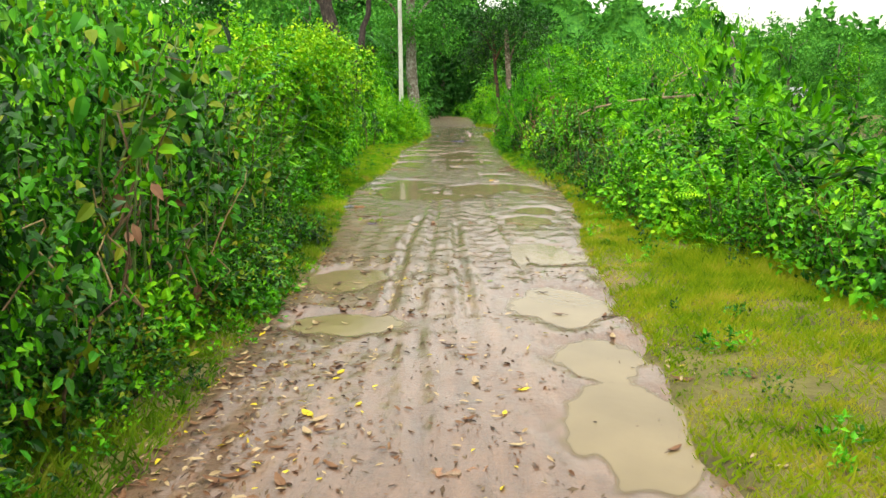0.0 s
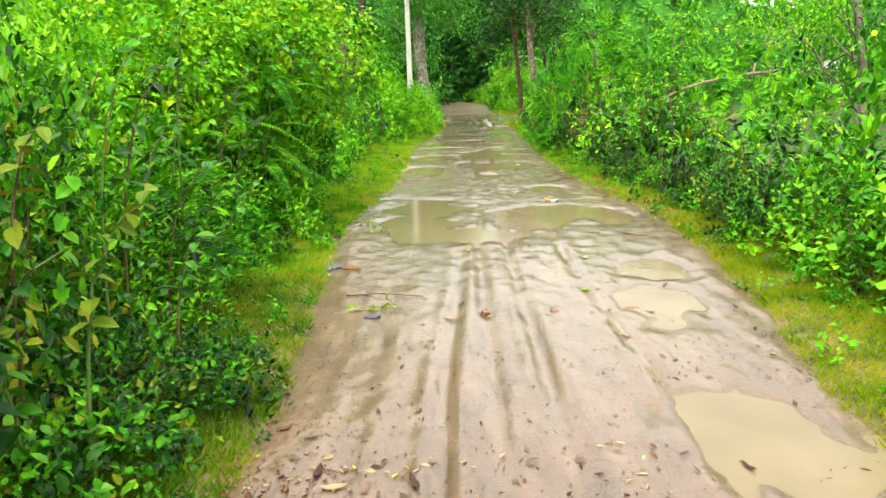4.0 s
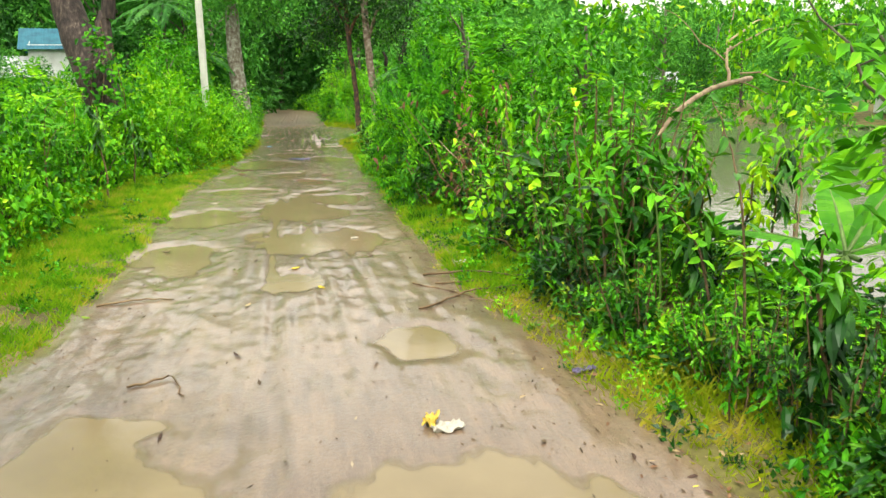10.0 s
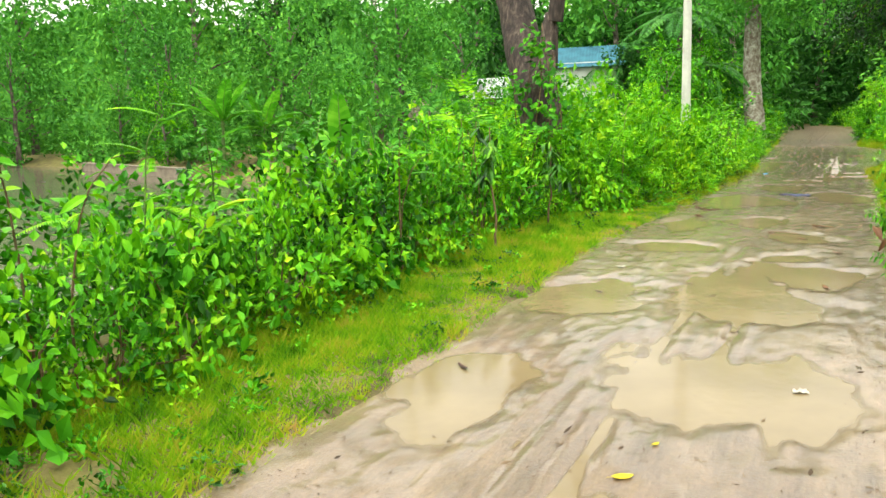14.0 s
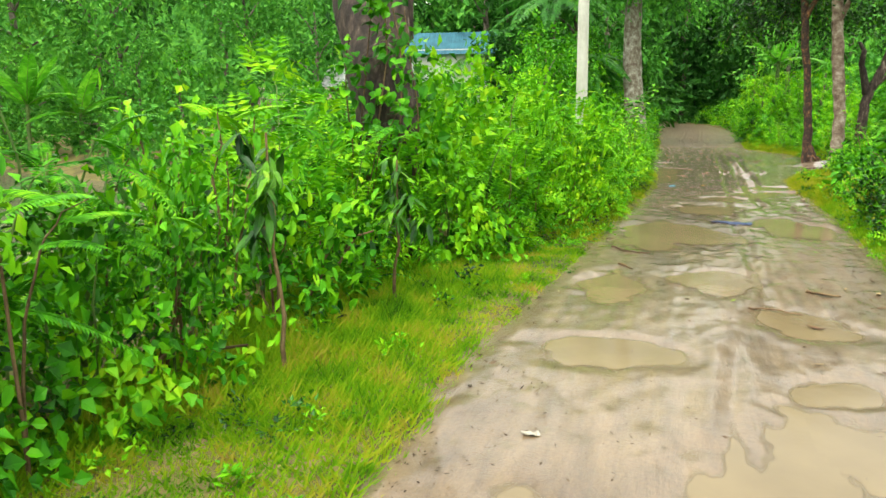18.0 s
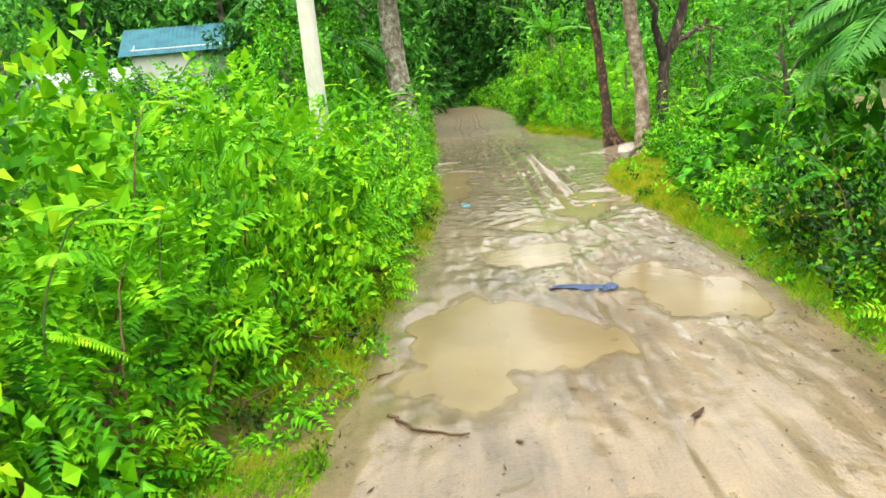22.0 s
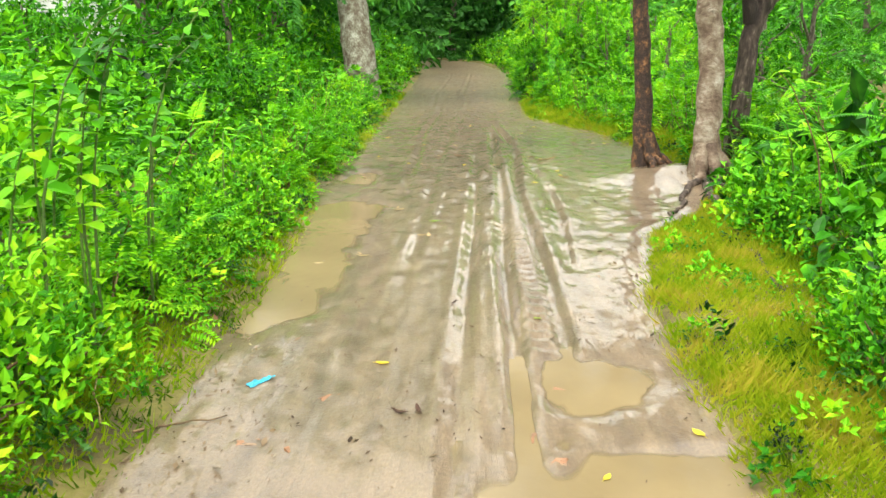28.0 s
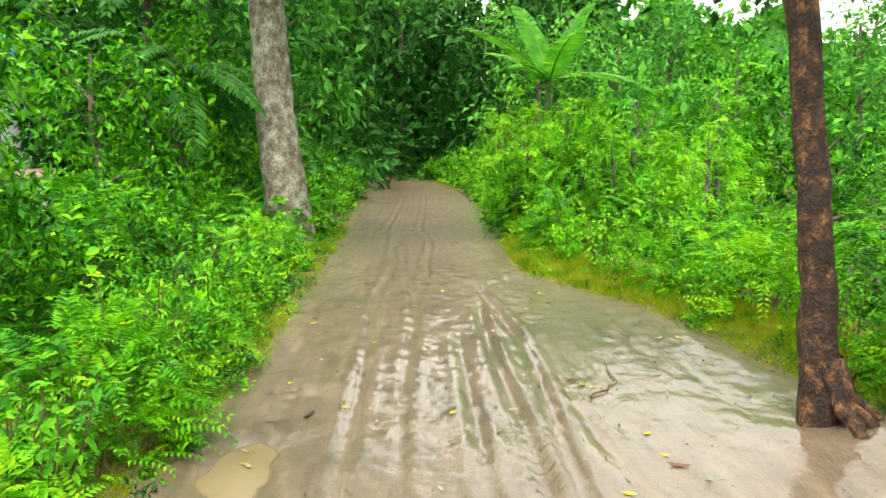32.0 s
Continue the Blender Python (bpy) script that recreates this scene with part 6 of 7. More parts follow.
def twig(pts, r, label="bent dark twig lying on the mud", mat=TWIG):
    p = np.array([(x, y, top_of(x, y) + r + dz) for x, y, dz in pts])
    t, tt = np.linspace(0, 1, len(p)), np.linspace(0, 1, 12)
    q = np.stack([np.interp(tt, t, p[:, k]) for k in range(3)], 1) + RNG.normal(size=(12, 3)) * [0.008, 0.008, 0.002]
    V, F = tube(q, np.linspace(r, r * 0.45, 12), 6, 0.08)
    tagged(part("twig", quads("twig", V, F, mat, True)), label, "twig")


for pts, r in [([(-1.31, 10.0, 0), (-1.09, 10.04, 0.01), (-0.79, 9.97, 0)], 0.006), ([(0.99, 12.04, 0), (1.21, 11.7, 0.01), (1.47, 11.61, 0)], 0.007), ([(-0.87, 15.01, 0), (-0.67, 15.13, 0.01), (-0.59, 14.86, 0)], 0.007), ([(0.77, 16.05, 0), (1.18, 16.32, 0.02), (1.64, 16.27, 0.03)], 0.009), ([(0.94, 16.94, 0), (1.29, 16.78, 0.03), (1.69, 16.36, 0.05)], 0.01), ([(0.98, 16.65, 0), (1.44, 16.5, 0.02)], 0.006), ([(-1.4, 16.64, 0), (-1.14, 16.74, 0.01), (-0.89, 16.78, 0)], 0.008), ([(0.83, 16.75, 0), (1.08, 16.37, 0), (1.34, 15.9, 0)], 0.007), ([(-0.01, 24.2, 0), (0.13, 24.17, 0.01), (0.33, 24.11, 0)], 0.008), ([(-1.16, 26.33, 0), (-1.01, 26.18, 0), (-0.77, 26.06, 0)], 0.01), ([(-1.02, 25.55, 0), (-0.89, 25.35, 0)], 0.009), ([(1.31, 28.14, 0), (1.51, 28.33, 0.01), (1.84, 28.54, 0.04)], 0.011), ([(-1.29, 26.85, 0), (-1.18, 26.97, 0)], 0.007), ([(0.43, 24.77, 0), (0.64, 24.66, 0.0)], 0.012), ([(1.03, 38.54, 0), (1.28, 38.84, 0), (1.32, 39.33, 0)], 0.009), ([(-1.05, 31.98, 0), (-0.73, 32.13, 0)], 0.006)]:
    twig(pts, r)
twig([(-1.75, 32.2, 0.1), (-1.45, 32.55, 0.10), (-1.2, 32.0, 0.02)], 0.006, "dry straw stalk bent over the verge", DRYSTEM)

# ---- scraps and rubbish ----
def plain_mat(name, col, rough=0.4):
    return solid_mat(name, [(0.3, tuple(0.75 * c for c in col)), (0.7, col)], 8, rough, 0.2, 60)


M_BLUE, M_CYAN, M_TEAL = plain_mat("blue_cloth", (0.045, 0.075, 0.165), 0.75), plain_mat("cyan_plastic", (0.05, 0.42, 0.62)), plain_mat("teal_foil", (0.09, 0.26, 0.20), 0.3)
M_WHITE, M_ORANGE, M_PURPLE, M_GREYFOIL = plain_mat("white_plastic", (0.52, 0.48, 0.40)), plain_mat("orange_wrapper", (0.34, 0.13, 0.04)), plain_mat("purple_scrap", (0.11, 0.09, 0.17)), plain_mat("grey_foil", (0.16, 0.18, 0.20), 0.3)
M_YELLOWWRAP = plain_mat("yellow_wrapper", (0.70, 0.50, 0.08)); M_BRICK = solid_mat("wet_brick", [(0.3, (0.17, 0.11, 0.07)), (0.5, (0.30, 0.15, 0.08)), (0.7, (0.26, 0.18, 0.12))], 12, 0.6, 0.6, 60)


def crumpled(name, x, y, L, W, H, mat, label, cat, seed, turn=0):
    """A creased sheet that lies in folds, with its underside."""
    rng = np.random.default_rng(seed)
    n, m = 14, 9
    s, t = np.meshgrid(np.linspace(-0.5, 0.5, n), np.linspace(-0.5, 0.5, m), indexing="ij")
    r = rng.uniform(0, 50)
    z = H * (0.5 + 0.5 * vnoise(s, t, 5, r)) * (0.4 + 0.6 * rng.random(s.shape)) + 0.004
    px = s * L * (1 + 0.12 * vnoise(s, t, 4, r + 3)); py = t * W * (0.65 + 0.5 * np.abs(vnoise(s, t * 0, 4, r + 5))) + 0.12 * W * vnoise(s, t * 0, 3, r + 8)
    V = np.stack([px, py, z], -1).reshape(-1, 3)
    i = np.arange(n - 1)[:, None] * m + np.arange(m - 1)[None]
    F = np.stack([i, i + m, i + m + 1, i + 1], -1).reshape(-1, 4)
    V2 = V - [0, 0, 0.002]
    ob = part(name, quads(name, np.concatenate([V, V2]), np.concatenate([F, F[:, ::-1] + len(V)]), mat))
    ob.matrix_basis = pose(x, y, top_of(x, y) - 0.001, 0, 0, turn)
    return tagged(ob, label, cat)


crumpled("cloth_rag", 0.08, 28.29, 0.46, 0.13, 0.035, M_BLUE, "muddy blue cloth rag twisted on the wet lane", "rag", 1, -12)
crumpled("cloth_rag", 0.23, 28.17, 0.14, 0.11, 0.03, M_BLUE, "muddy blue cloth rag end on the wet lane", "rag", 2, 40)
crumpled("plastic_strip", -0.68, 32.48, 0.13, 0.04, 0.02, M_CYAN, "bright cyan plastic strip on the mud", "plastic scrap", 3, 50)
crumpled("wrapper", 0.60, 14.21, 0.14, 0.09, 0.035, M_WHITE, "crumpled white wrapper on the mud", "wrapper", 4, 10)
crumpled("wrapper", 0.54, 14.28, 0.11, 0.07, 0.05, M_YELLOWWRAP, "crumpled yellow wrapper on the mud", "wrapper", 5, 70)
crumpled("foil_scrap", -1.53, 10.87, 0.13, 0.09, 0.05, M_GREYFOIL, "crumpled grey foil packet at the lane's edge", "packet", 6, 20)
crumpled("wrapper", -1.38, 10.81, 0.14, 0.06, 0.03, M_ORANGE, "torn orange wrapper at the lane's edge", "wrapper", 7, -10)
crumpled("plastic_scrap", -1.09, 9.53, 0.10, 0.06, 0.02, M_PURPLE, "small purple plastic scrap on the mud", "plastic scrap", 10, 0)
crumpled("plastic_scrap", 1.40, 14.67, 0.14, 0.05, 0.02, M_PURPLE, "purple and white plastic scrap by the verge", "plastic scrap", 11, 20)
crumpled("wrapper", 1.31, 17.21, 0.17, 0.11, 0.05, M_WHITE, "white plastic wrapper at the lane's edge", "wrapper", 12, 15)
crumpled("plastic_scrap", -0.46, 13.47, 0.09, 0.04, 0.01, M_TEAL, "green plastic scrap in the puddle's edge", "plastic scrap", 13, 15)
crumpled("wrapper", 0.54, 18.80, 0.07, 0.05, 0.02, M_WHITE, "small white paper scrap on the mud", "wrapper", 14, 15)
crumpled("wrapper", -1.08, 21.67, 0.08, 0.05, 0.02, M_WHITE, "small white paper scrap on the mud", "wrapper", 15, 15)


def brick_bit(x, y, size, turn, seed):
    """A broken brick end, worn round, half sunk in the mud."""
    rng = np.random.default_rng(seed)
    bm = bmesh.new()
    bmesh.ops.create_cube(bm, size=1)
    bmesh.ops.scale(bm, vec=size, verts=bm.verts)
    bmesh.ops.bevel(bm, geom=bm.edges[:] + bm.verts[:], offset=min(size) * 0.35, segments=2, affect="EDGES")
    bmesh.ops.subdivide_edges(bm, edges=[e for e in bm.edges if e.calc_length() > 0.03], cuts=1, use_grid_fill=True)
    for v in bm.verts:
        v.co += Vector(rng.normal(size=3)) * min(size) * 0.22
    me = bpy.data.meshes.new("brick_fragment")
    bm.to_mesh(me); bm.free()
    me.materials.append(M_BRICK)
    ob = part("brick_fragment", me)
    ob.matrix_basis = pose(x, y, top_of(x, y) - size[2] * 0.5 + (0.014 if size[2] > 0.04 else -0.001), rng.uniform(-2, 2), rng.uniform(-2, 2), turn)
    tagged(ob, "broken worn red brick fragment sunk in mud", "brick", "brick fragments in the mud")


for k, (x, y, s, turn) in enumerate([(-0.38, 9.59, (0.08, 0.1, 0.05), 10), (0.04, 9.58, (0.05, 0.08, 0.05), 5), (0.53, 9.61, (0.13, 0.06, 0.02), 8), (0.52, 32.02, (0.08, 0.11, 0.025), 20), (0.59, 31.81, (0.07, 0.05, 0.02), 0), (0.68, 32.42, (0.12, 0.05, 0.02), -10), (-0.4, 31.9, (0.08, 0.07, 0.02), 40), (-0.59, 31.94, (0.09, 0.05, 0.015), 10), (-0.34, 32.34, (0.1, 0.05, 0.015), 30), (-0.2, 3.39, (0.1, 0.08, 0.02), 15), (-0.08, 3.42, (0.07, 0.06, 0.02), 45), (0.9, 38.91, (0.05, 0.04, 0.03), 0)]):
    brick_bit(x, y, s, turn, 400 + k)

# ---- broken branch hanging over the river bank ----
branch = new("broken_branch")
bp_ = [(2.3, 15.8, 1.12), (2.66, 16.3, 1.24), (3.3, 17.2, 1.33), (4.0, 18.2, 1.39), (4.77, 19.2, 1.44), (6.4, 21.4, 1.50)]
q = np.stack([np.interp(np.linspace(0, 5, 24), range(6), np.array(bp_)[:, k]) for k in range(3)], 1)
V, F = tube(q, np.concatenate([[0.004], np.linspace(0.014, 0.034, 23)]), 9, 0.05)
part("bough", quads("bough", V, F, PEELED, True), branch)
for a_, b_, r in [((4.77, 19.2, 1.44), (5.3, 20.2, 1.95), 0.028), ((5.3, 20.2, 1.93), (6.5, 21.0, 2.3), 0.02), ((5.0, 19.7, 1.70), (4.4, 20.4, 2.4), 0.014), ((4.9, 19.4, 1.44), (5.6, 19.4, 1.15), 0.013), ((5.1, 19.9, 1.78), (6.6, 20.3, 2.2), 0.016), ((5.2, 19.7, 1.55), (6.6, 19.4, 1.1), 0.015), ((5.3, 20.2, 1.94), (5.9, 21.0, 2.7), 0.014)]:
    V, F = tube(bend(a_, b_, 8, 0.08, 0.02), np.linspace(r * 0.75, r * 0.22, 8), 6, 0.04)
    part("side_branch", quads("side_branch", V, F, PEELED, True), branch)
br = np.random.default_rng(95)
c = np.concatenate([br.normal((5.6, 19.6, 2.35), (0.8, 0.5, 0.35), (46, 3)), br.normal((5.6, 19.2, 1.35), (0.7, 0.4, 0.25), (22, 3)), br.normal((3.4, 19.0, 2.3), (0.35, 0.2, 0.2), (10, 3))])
V, F = bush_leaves(br, "", c, unit(br.normal(size=c.shape)), 14, 0.08, 0.45, 0.10, True, -0.2, 0.5)
part("foliage", quads("foliage", V, F, G_LIME), branch)
tagged(branch, "broken pale bough with green leaves hanging over the river", "branch")

# dead brush caught in the hedge
db = new("dead_brush")
db.location = (2.15, 19.6, 0.0)
for k in range(22):
    a = np.array([br.normal(0, 0.25), br.normal(0, 0.5), -0.05])
    d = np.array([br.normal(0, 0.5) - 0.2, br.normal(0, 0.6), br.uniform(0.5, 1.3)])
    V, F = tube(bend(a, a + d, 7, 0.05, 0.03, br), np.linspace(0.011, 0.003, 7), 5, 0.05, br)
    part("twig", quads("twig", V, F, TWIG if k % 3 else PEELED, True), db)
c = br.normal((-0.1, 0, 0.75), (0.3, 0.5, 0.28), (34, 3))
V, F = bush_leaves(br, "", c, unit(br.normal(size=c.shape)), 7, 0.09, 0.4, 0.07, True, -0.5, 0.6)
part("foliage", quads("foliage", V, F, L_BROWN), db)
tagged(db, "heap of dead brown twigs and withered leaves in the hedge", "brushwood")

# thin saplings on the river bank
for k, (x, y, h, lx) in enumerate([(4.5, 17.5, 1.9, 0.15), (4.9, 18.2, 2.0, 0.2), (5.3, 16.8, 1.8, -0.25), (4.2, 13.5, 1.5, 0.2), (3.9, 12.3, 1.3, -0.1)]):
    sp = new("sapling")
    z = float(ground_height(np.array(x), np.array(y)))
    sp.location = (x, y, z - 0.05)
    V, F = tube(bend((0, 0, 0), (lx, 0.1, h + 0.6), 9, 0, 0.02), np.linspace(0.02, 0.007, 9), 6, 0.03)
    part("trunk", quads("trunk", V, F, PEELED if k < 3 else TWIG, True), sp)
    c = np.array([lx, 0.1, h + 0.5]) + br.normal(size=(16, 3)) * [0.25, 0.25, 0.3]
    V, F = bush_leaves(br, "", c, unit(br.normal(size=c.shape)), 10, 0.12, 0.5, 0.08, True, -0.1, 0.5)
    part("foliage", quads("foliage", V, F, G_LIME), sp)
    tagged(sp, "thin leaning sapling on the river bank", "sapling")
# tree that hangs its leafy twigs over the river
wt = new("overhanging_tree")
wt.location = (6.4, 17.6, float(ground_height(np.array(6.4), np.array(17.6))) - 0.1)
V, F = tube(bend((0, 0, 0), (-0.5, 0.3, 4.6), 10, 0, 0.03, br), np.linspace(0.09, 0.04, 10), 9, 0.04, br)
part("trunk", quads("trunk", V, F, BARK_GREY, True), wt)
for k in range(9):
    end = np.array([br.uniform(-2.3, -0.6), br.uniform(-1.0, 1.4), br.uniform(3.3, 5.2)])
    V, F = tube(bend((-0.4, 0.25, br.uniform(2.8, 4.4)), end, 7, 0.2, 0.03, br), np.linspace(0.025, 0.006, 7), 5, 0.03, br)
    part("limb", quads("limb", V, F, BARK_GREY, True), wt)
    c = end + br.normal(size=(22, 3)) * [0.42, 0.42, 0.38] - [0, 0, 0.25]
    V, F = bush_leaves(br, "", c, unit(br.normal(size=c.shape)), 14, 0.078, 0.42, 0.09, True, -0.5, 0.6)
    part("foliage", quads("foliage", V, F, [G_LIME, G_MID, G_MID], False, np.repeat(tone_slots(br.random(22)), len(F) // 22)), wt)
tagged(wt, "slender tree with drooping light green leaves over the river", "tree")

# young banana plant on the bank
bl = new("banana_plant")
bl.location = (3.0, 14.85, float(ground_height(np.array(3.0), np.array(14.85))))
V, F = tube([(0, 0, -0.1), (0, 0, 0.25), (0.0, 0.02, 0.52)], [0.05, 0.042, 0.02], 8, 0.03)
part("stem", quads("stem", V, F, GREENSTEM, True), bl)
for az, el, ln in ((102, 8, 0.95), (25, 42, 0.85), (62, 30, 0.8), (-30, 25, 0.6)):
    V, F = banana_leaf(br, ln, 0.10, 0.1)
    V[:, 2] -= 0.16 * V[:, 0] ** 2 / ln
    ob = part("leaf", quads("leaf", V, F, G_BANANA), bl)
    rt = np.linspace(-0.1, 1, 9) * ln
    mv, mf = tube(np.stack([rt, 0 * rt, -0.16 * rt ** 2 / ln - 0.004], 1), np.linspace(0.016, 0.004, 9), 5)
    part("midrib", quads("midrib", mv, mf, GREENSTEM, True), ob)
    ob.matrix_basis = pose(0, 0.02, 0.5, 0, -el, az)
tagged(bl, "young banana plant with smooth pale leaves on the bank", "banana plant")

# banana sucker with one tall leaf in the hedge
bs = new("banana_plant")
bs.location = (-3.7, 21.1, float(ground_height(np.array(-3.7), np.array(21.1))))
zt = 1.05 - bs.location.z
V, F = tube([(0, 0, -0.1), (0.01, 0, zt * 0.5), (0.0, 0.02, zt + 0.05)], [0.05, 0.04, 0.018], 8, 0.03)
part("stem", quads("stem", V, F, GREENSTEM, True), bs)
for az, el, ln, wd in ((-60, 78, 0.60, 0.115), (150, 35, 0.5, 0.09)):
    V, F = banana_leaf(br, ln, wd, 0.05)
    ob = part("leaf", quads("leaf", V, F, G_BANANA), bs)
    mv, mf = tube([(-0.05, 0, 0), (ln * 0.5, 0, -0.004), (ln, 0, -0.004)], [0.012, 0.008, 0.003], 5)
    part("midrib", quads("midrib", mv, mf, GREENSTEM, True), ob)
    ob.matrix_basis = pose(0, 0.02, zt, 0, -el, az)
tagged(bs, "banana sucker with one broad upright pale leaf", "banana plant")

# saplings with tufts of long dark drooping leaves
def drooping_sapling(x, y, h, k, mat, slim, size, words):
    sp = new("sapling")
    z = float(ground_height(np.array(x), np.array(y)))
    sp.location = (x, y, z - 0.05)
    dg = np.random.default_rng(600 + k)
    lean = dg.normal(0, 0.06, 2)
    V, F = tube(bend((0, 0, 0), (lean[0], lean[1], h - z), 8, 0, 0.012, dg), np.linspace(0.014, 0.006, 8), 6, 0.03, dg)
    part("trunk", quads("trunk", V, F, TWIG, True), sp)
    for q in range(6):
        n = 13
        top = np.array([lean[0], lean[1], h - z - 0.09 * q]) + np.append(dg.normal(0, 0.05, 2), 0)
        P = top + dg.normal(0, 0.03, (n, 3))
        a = dg.uniform(0, 2 * np.pi, n)
        L = dg.uniform(0.65, 1.1, n) * size
        V, F = oval_leaves(P, np.stack([np.cos(a), np.sin(a), dg.uniform(-1.5, -0.2, n)], 1), np.stack([np.cos(a), np.sin(a), np.ones(n)], 1) + dg.normal(0, 0.2, (n, 3)), L, L * slim, 0.3, 0.3)
        part("foliage", quads("foliage", V, F, mat), sp)
    tagged(sp, words, "sapling")


DARK_TUFT, PALE_TUFT = "sapling with a tuft of long dark drooping leaves", "sapling with pale lime drooping leaves at its tip"
for k, (x, y, h) in enumerate([(-2.45, 22.0, 1.32), (-2.4, 23.5, 1.12), (2.3, 16.0, 1.05), (2.35, 15.2, 0.85), (2.0, 13.6, 0.75), (3.6, 16.6, 0.95)]):
    drooping_sapling(x, y, h, k, G_DEEP, 0.28, 0.16, DARK_TUFT)
for k, (x, y, h) in enumerate([(2.0, 17.4, 1.3), (1.95, 16.1, 1.12), (2.9, 16.5, 1.0), (3.25, 17.1, 1.15), (2.6, 14.5, 0.75), (2.1, 18.6, 1.45), (3.1, 16.1, 0.92), (2.25, 12.8, 0.8)]):
    drooping_sapling(x, y, h, 20 + k, G_YELLOW if k == 6 else G_LIME if k % 2 else G_MID, 0.42, 0.105, PALE_TUFT)

# ---- village: tin-roofed huts behind the hedge ----
TIN = solid_mat("weathered_tin", [(0.3, (0.36, 0.37, 0.38)), (0.6, (0.58, 0.60, 0.62)), (0.8, (0.72, 0.73, 0.74))], 2, 0.4, 0.2, 20, metal=0.4)
BLUE_TIN = solid_mat("blue_painted_tin", [(0.3, (0.010, 0.055, 0.090)), (0.7, (0.028, 0.135, 0.185))], 2, 0.8, 0.2, 20)
RUST_TIN = solid_mat("rusted_tin", [(0.3, (0.16, 0.11, 0.08)), (0.7, (0.32, 0.25, 0.20))], 3, 0.7, 0.3, 20)
WHITEWASH = solid_mat("stained_whitewash", [(0.25, (0.40, 0.41, 0.38)), (0.5, (0.66, 0.67, 0.65)), (0.8, (0.80, 0.80, 0.78))], 1.5, 0.85, 0.2, 30)
DARKWOOD = solid_mat("dark_door_wood", [(0.3, (0.03, 0.022, 0.016)), (0.7, (0.09, 0.06, 0.04))], 5, 0.7, 0.3, 40, (1, 1, 0.3))
MUDWALL = solid_mat("brown_mud_wall", [(0.3, (0.12, 0.10, 0.075)), (0.7, (0.24, 0.20, 0.15))], 2, 0.9, 0.3, 30)


def box_mesh(name, size, mat, bev=0.01):
    bm = bmesh.new()
    bmesh.ops.create_cube(bm, size=1)
    bmesh.ops.scale(bm, vec=size, verts=bm.verts)
    if bev:
        bmesh.ops.bevel(bm, geom=bm.edges[:], offset=bev, segments=1, affect="EDGES")
    me = bpy.data.meshes.new(name)
    bm.to_mesh(me); bm.free()
    me.materials.append(mat)
    return me


def slab(name, parent, size, at, mat, turn=(0, 0, 0), label="", bev=0.01):
    ob = part(name, box_mesh(name, size, mat, bev), parent, label)
    ob.matrix_basis = pose(*at, *turn)
    return ob


def tin_sheet(name, parent, w, l, at, turn, mat):
    """A corrugated roof pitch with a real wave and underside."""
    n = int(w / 0.038)
    xs = np.linspace(-w / 2, w / 2, n)
    z = 0.014 * np.sin(xs * 2 * np.pi / 0.152)
    V = np.concatenate([np.stack([xs, np.full(n, s * l / 2), z + o], 1) for s, o in ((-1, 0), (1, 0), (-1, -0.006), (1, -0.006))])
    i = np.arange(n - 1)
    F = np.concatenate([np.stack([i, i + 1, i + 1 + n, i + n], 1), np.stack([i + 2 * n, i + 3 * n, i + 1 + 3 * n, i + 1 + 2 * n], 1)])
    ob = part(name, quads(name, V, F, mat, True), parent)
    ob.matrix_basis = pose(*at, *turn)
    return ob


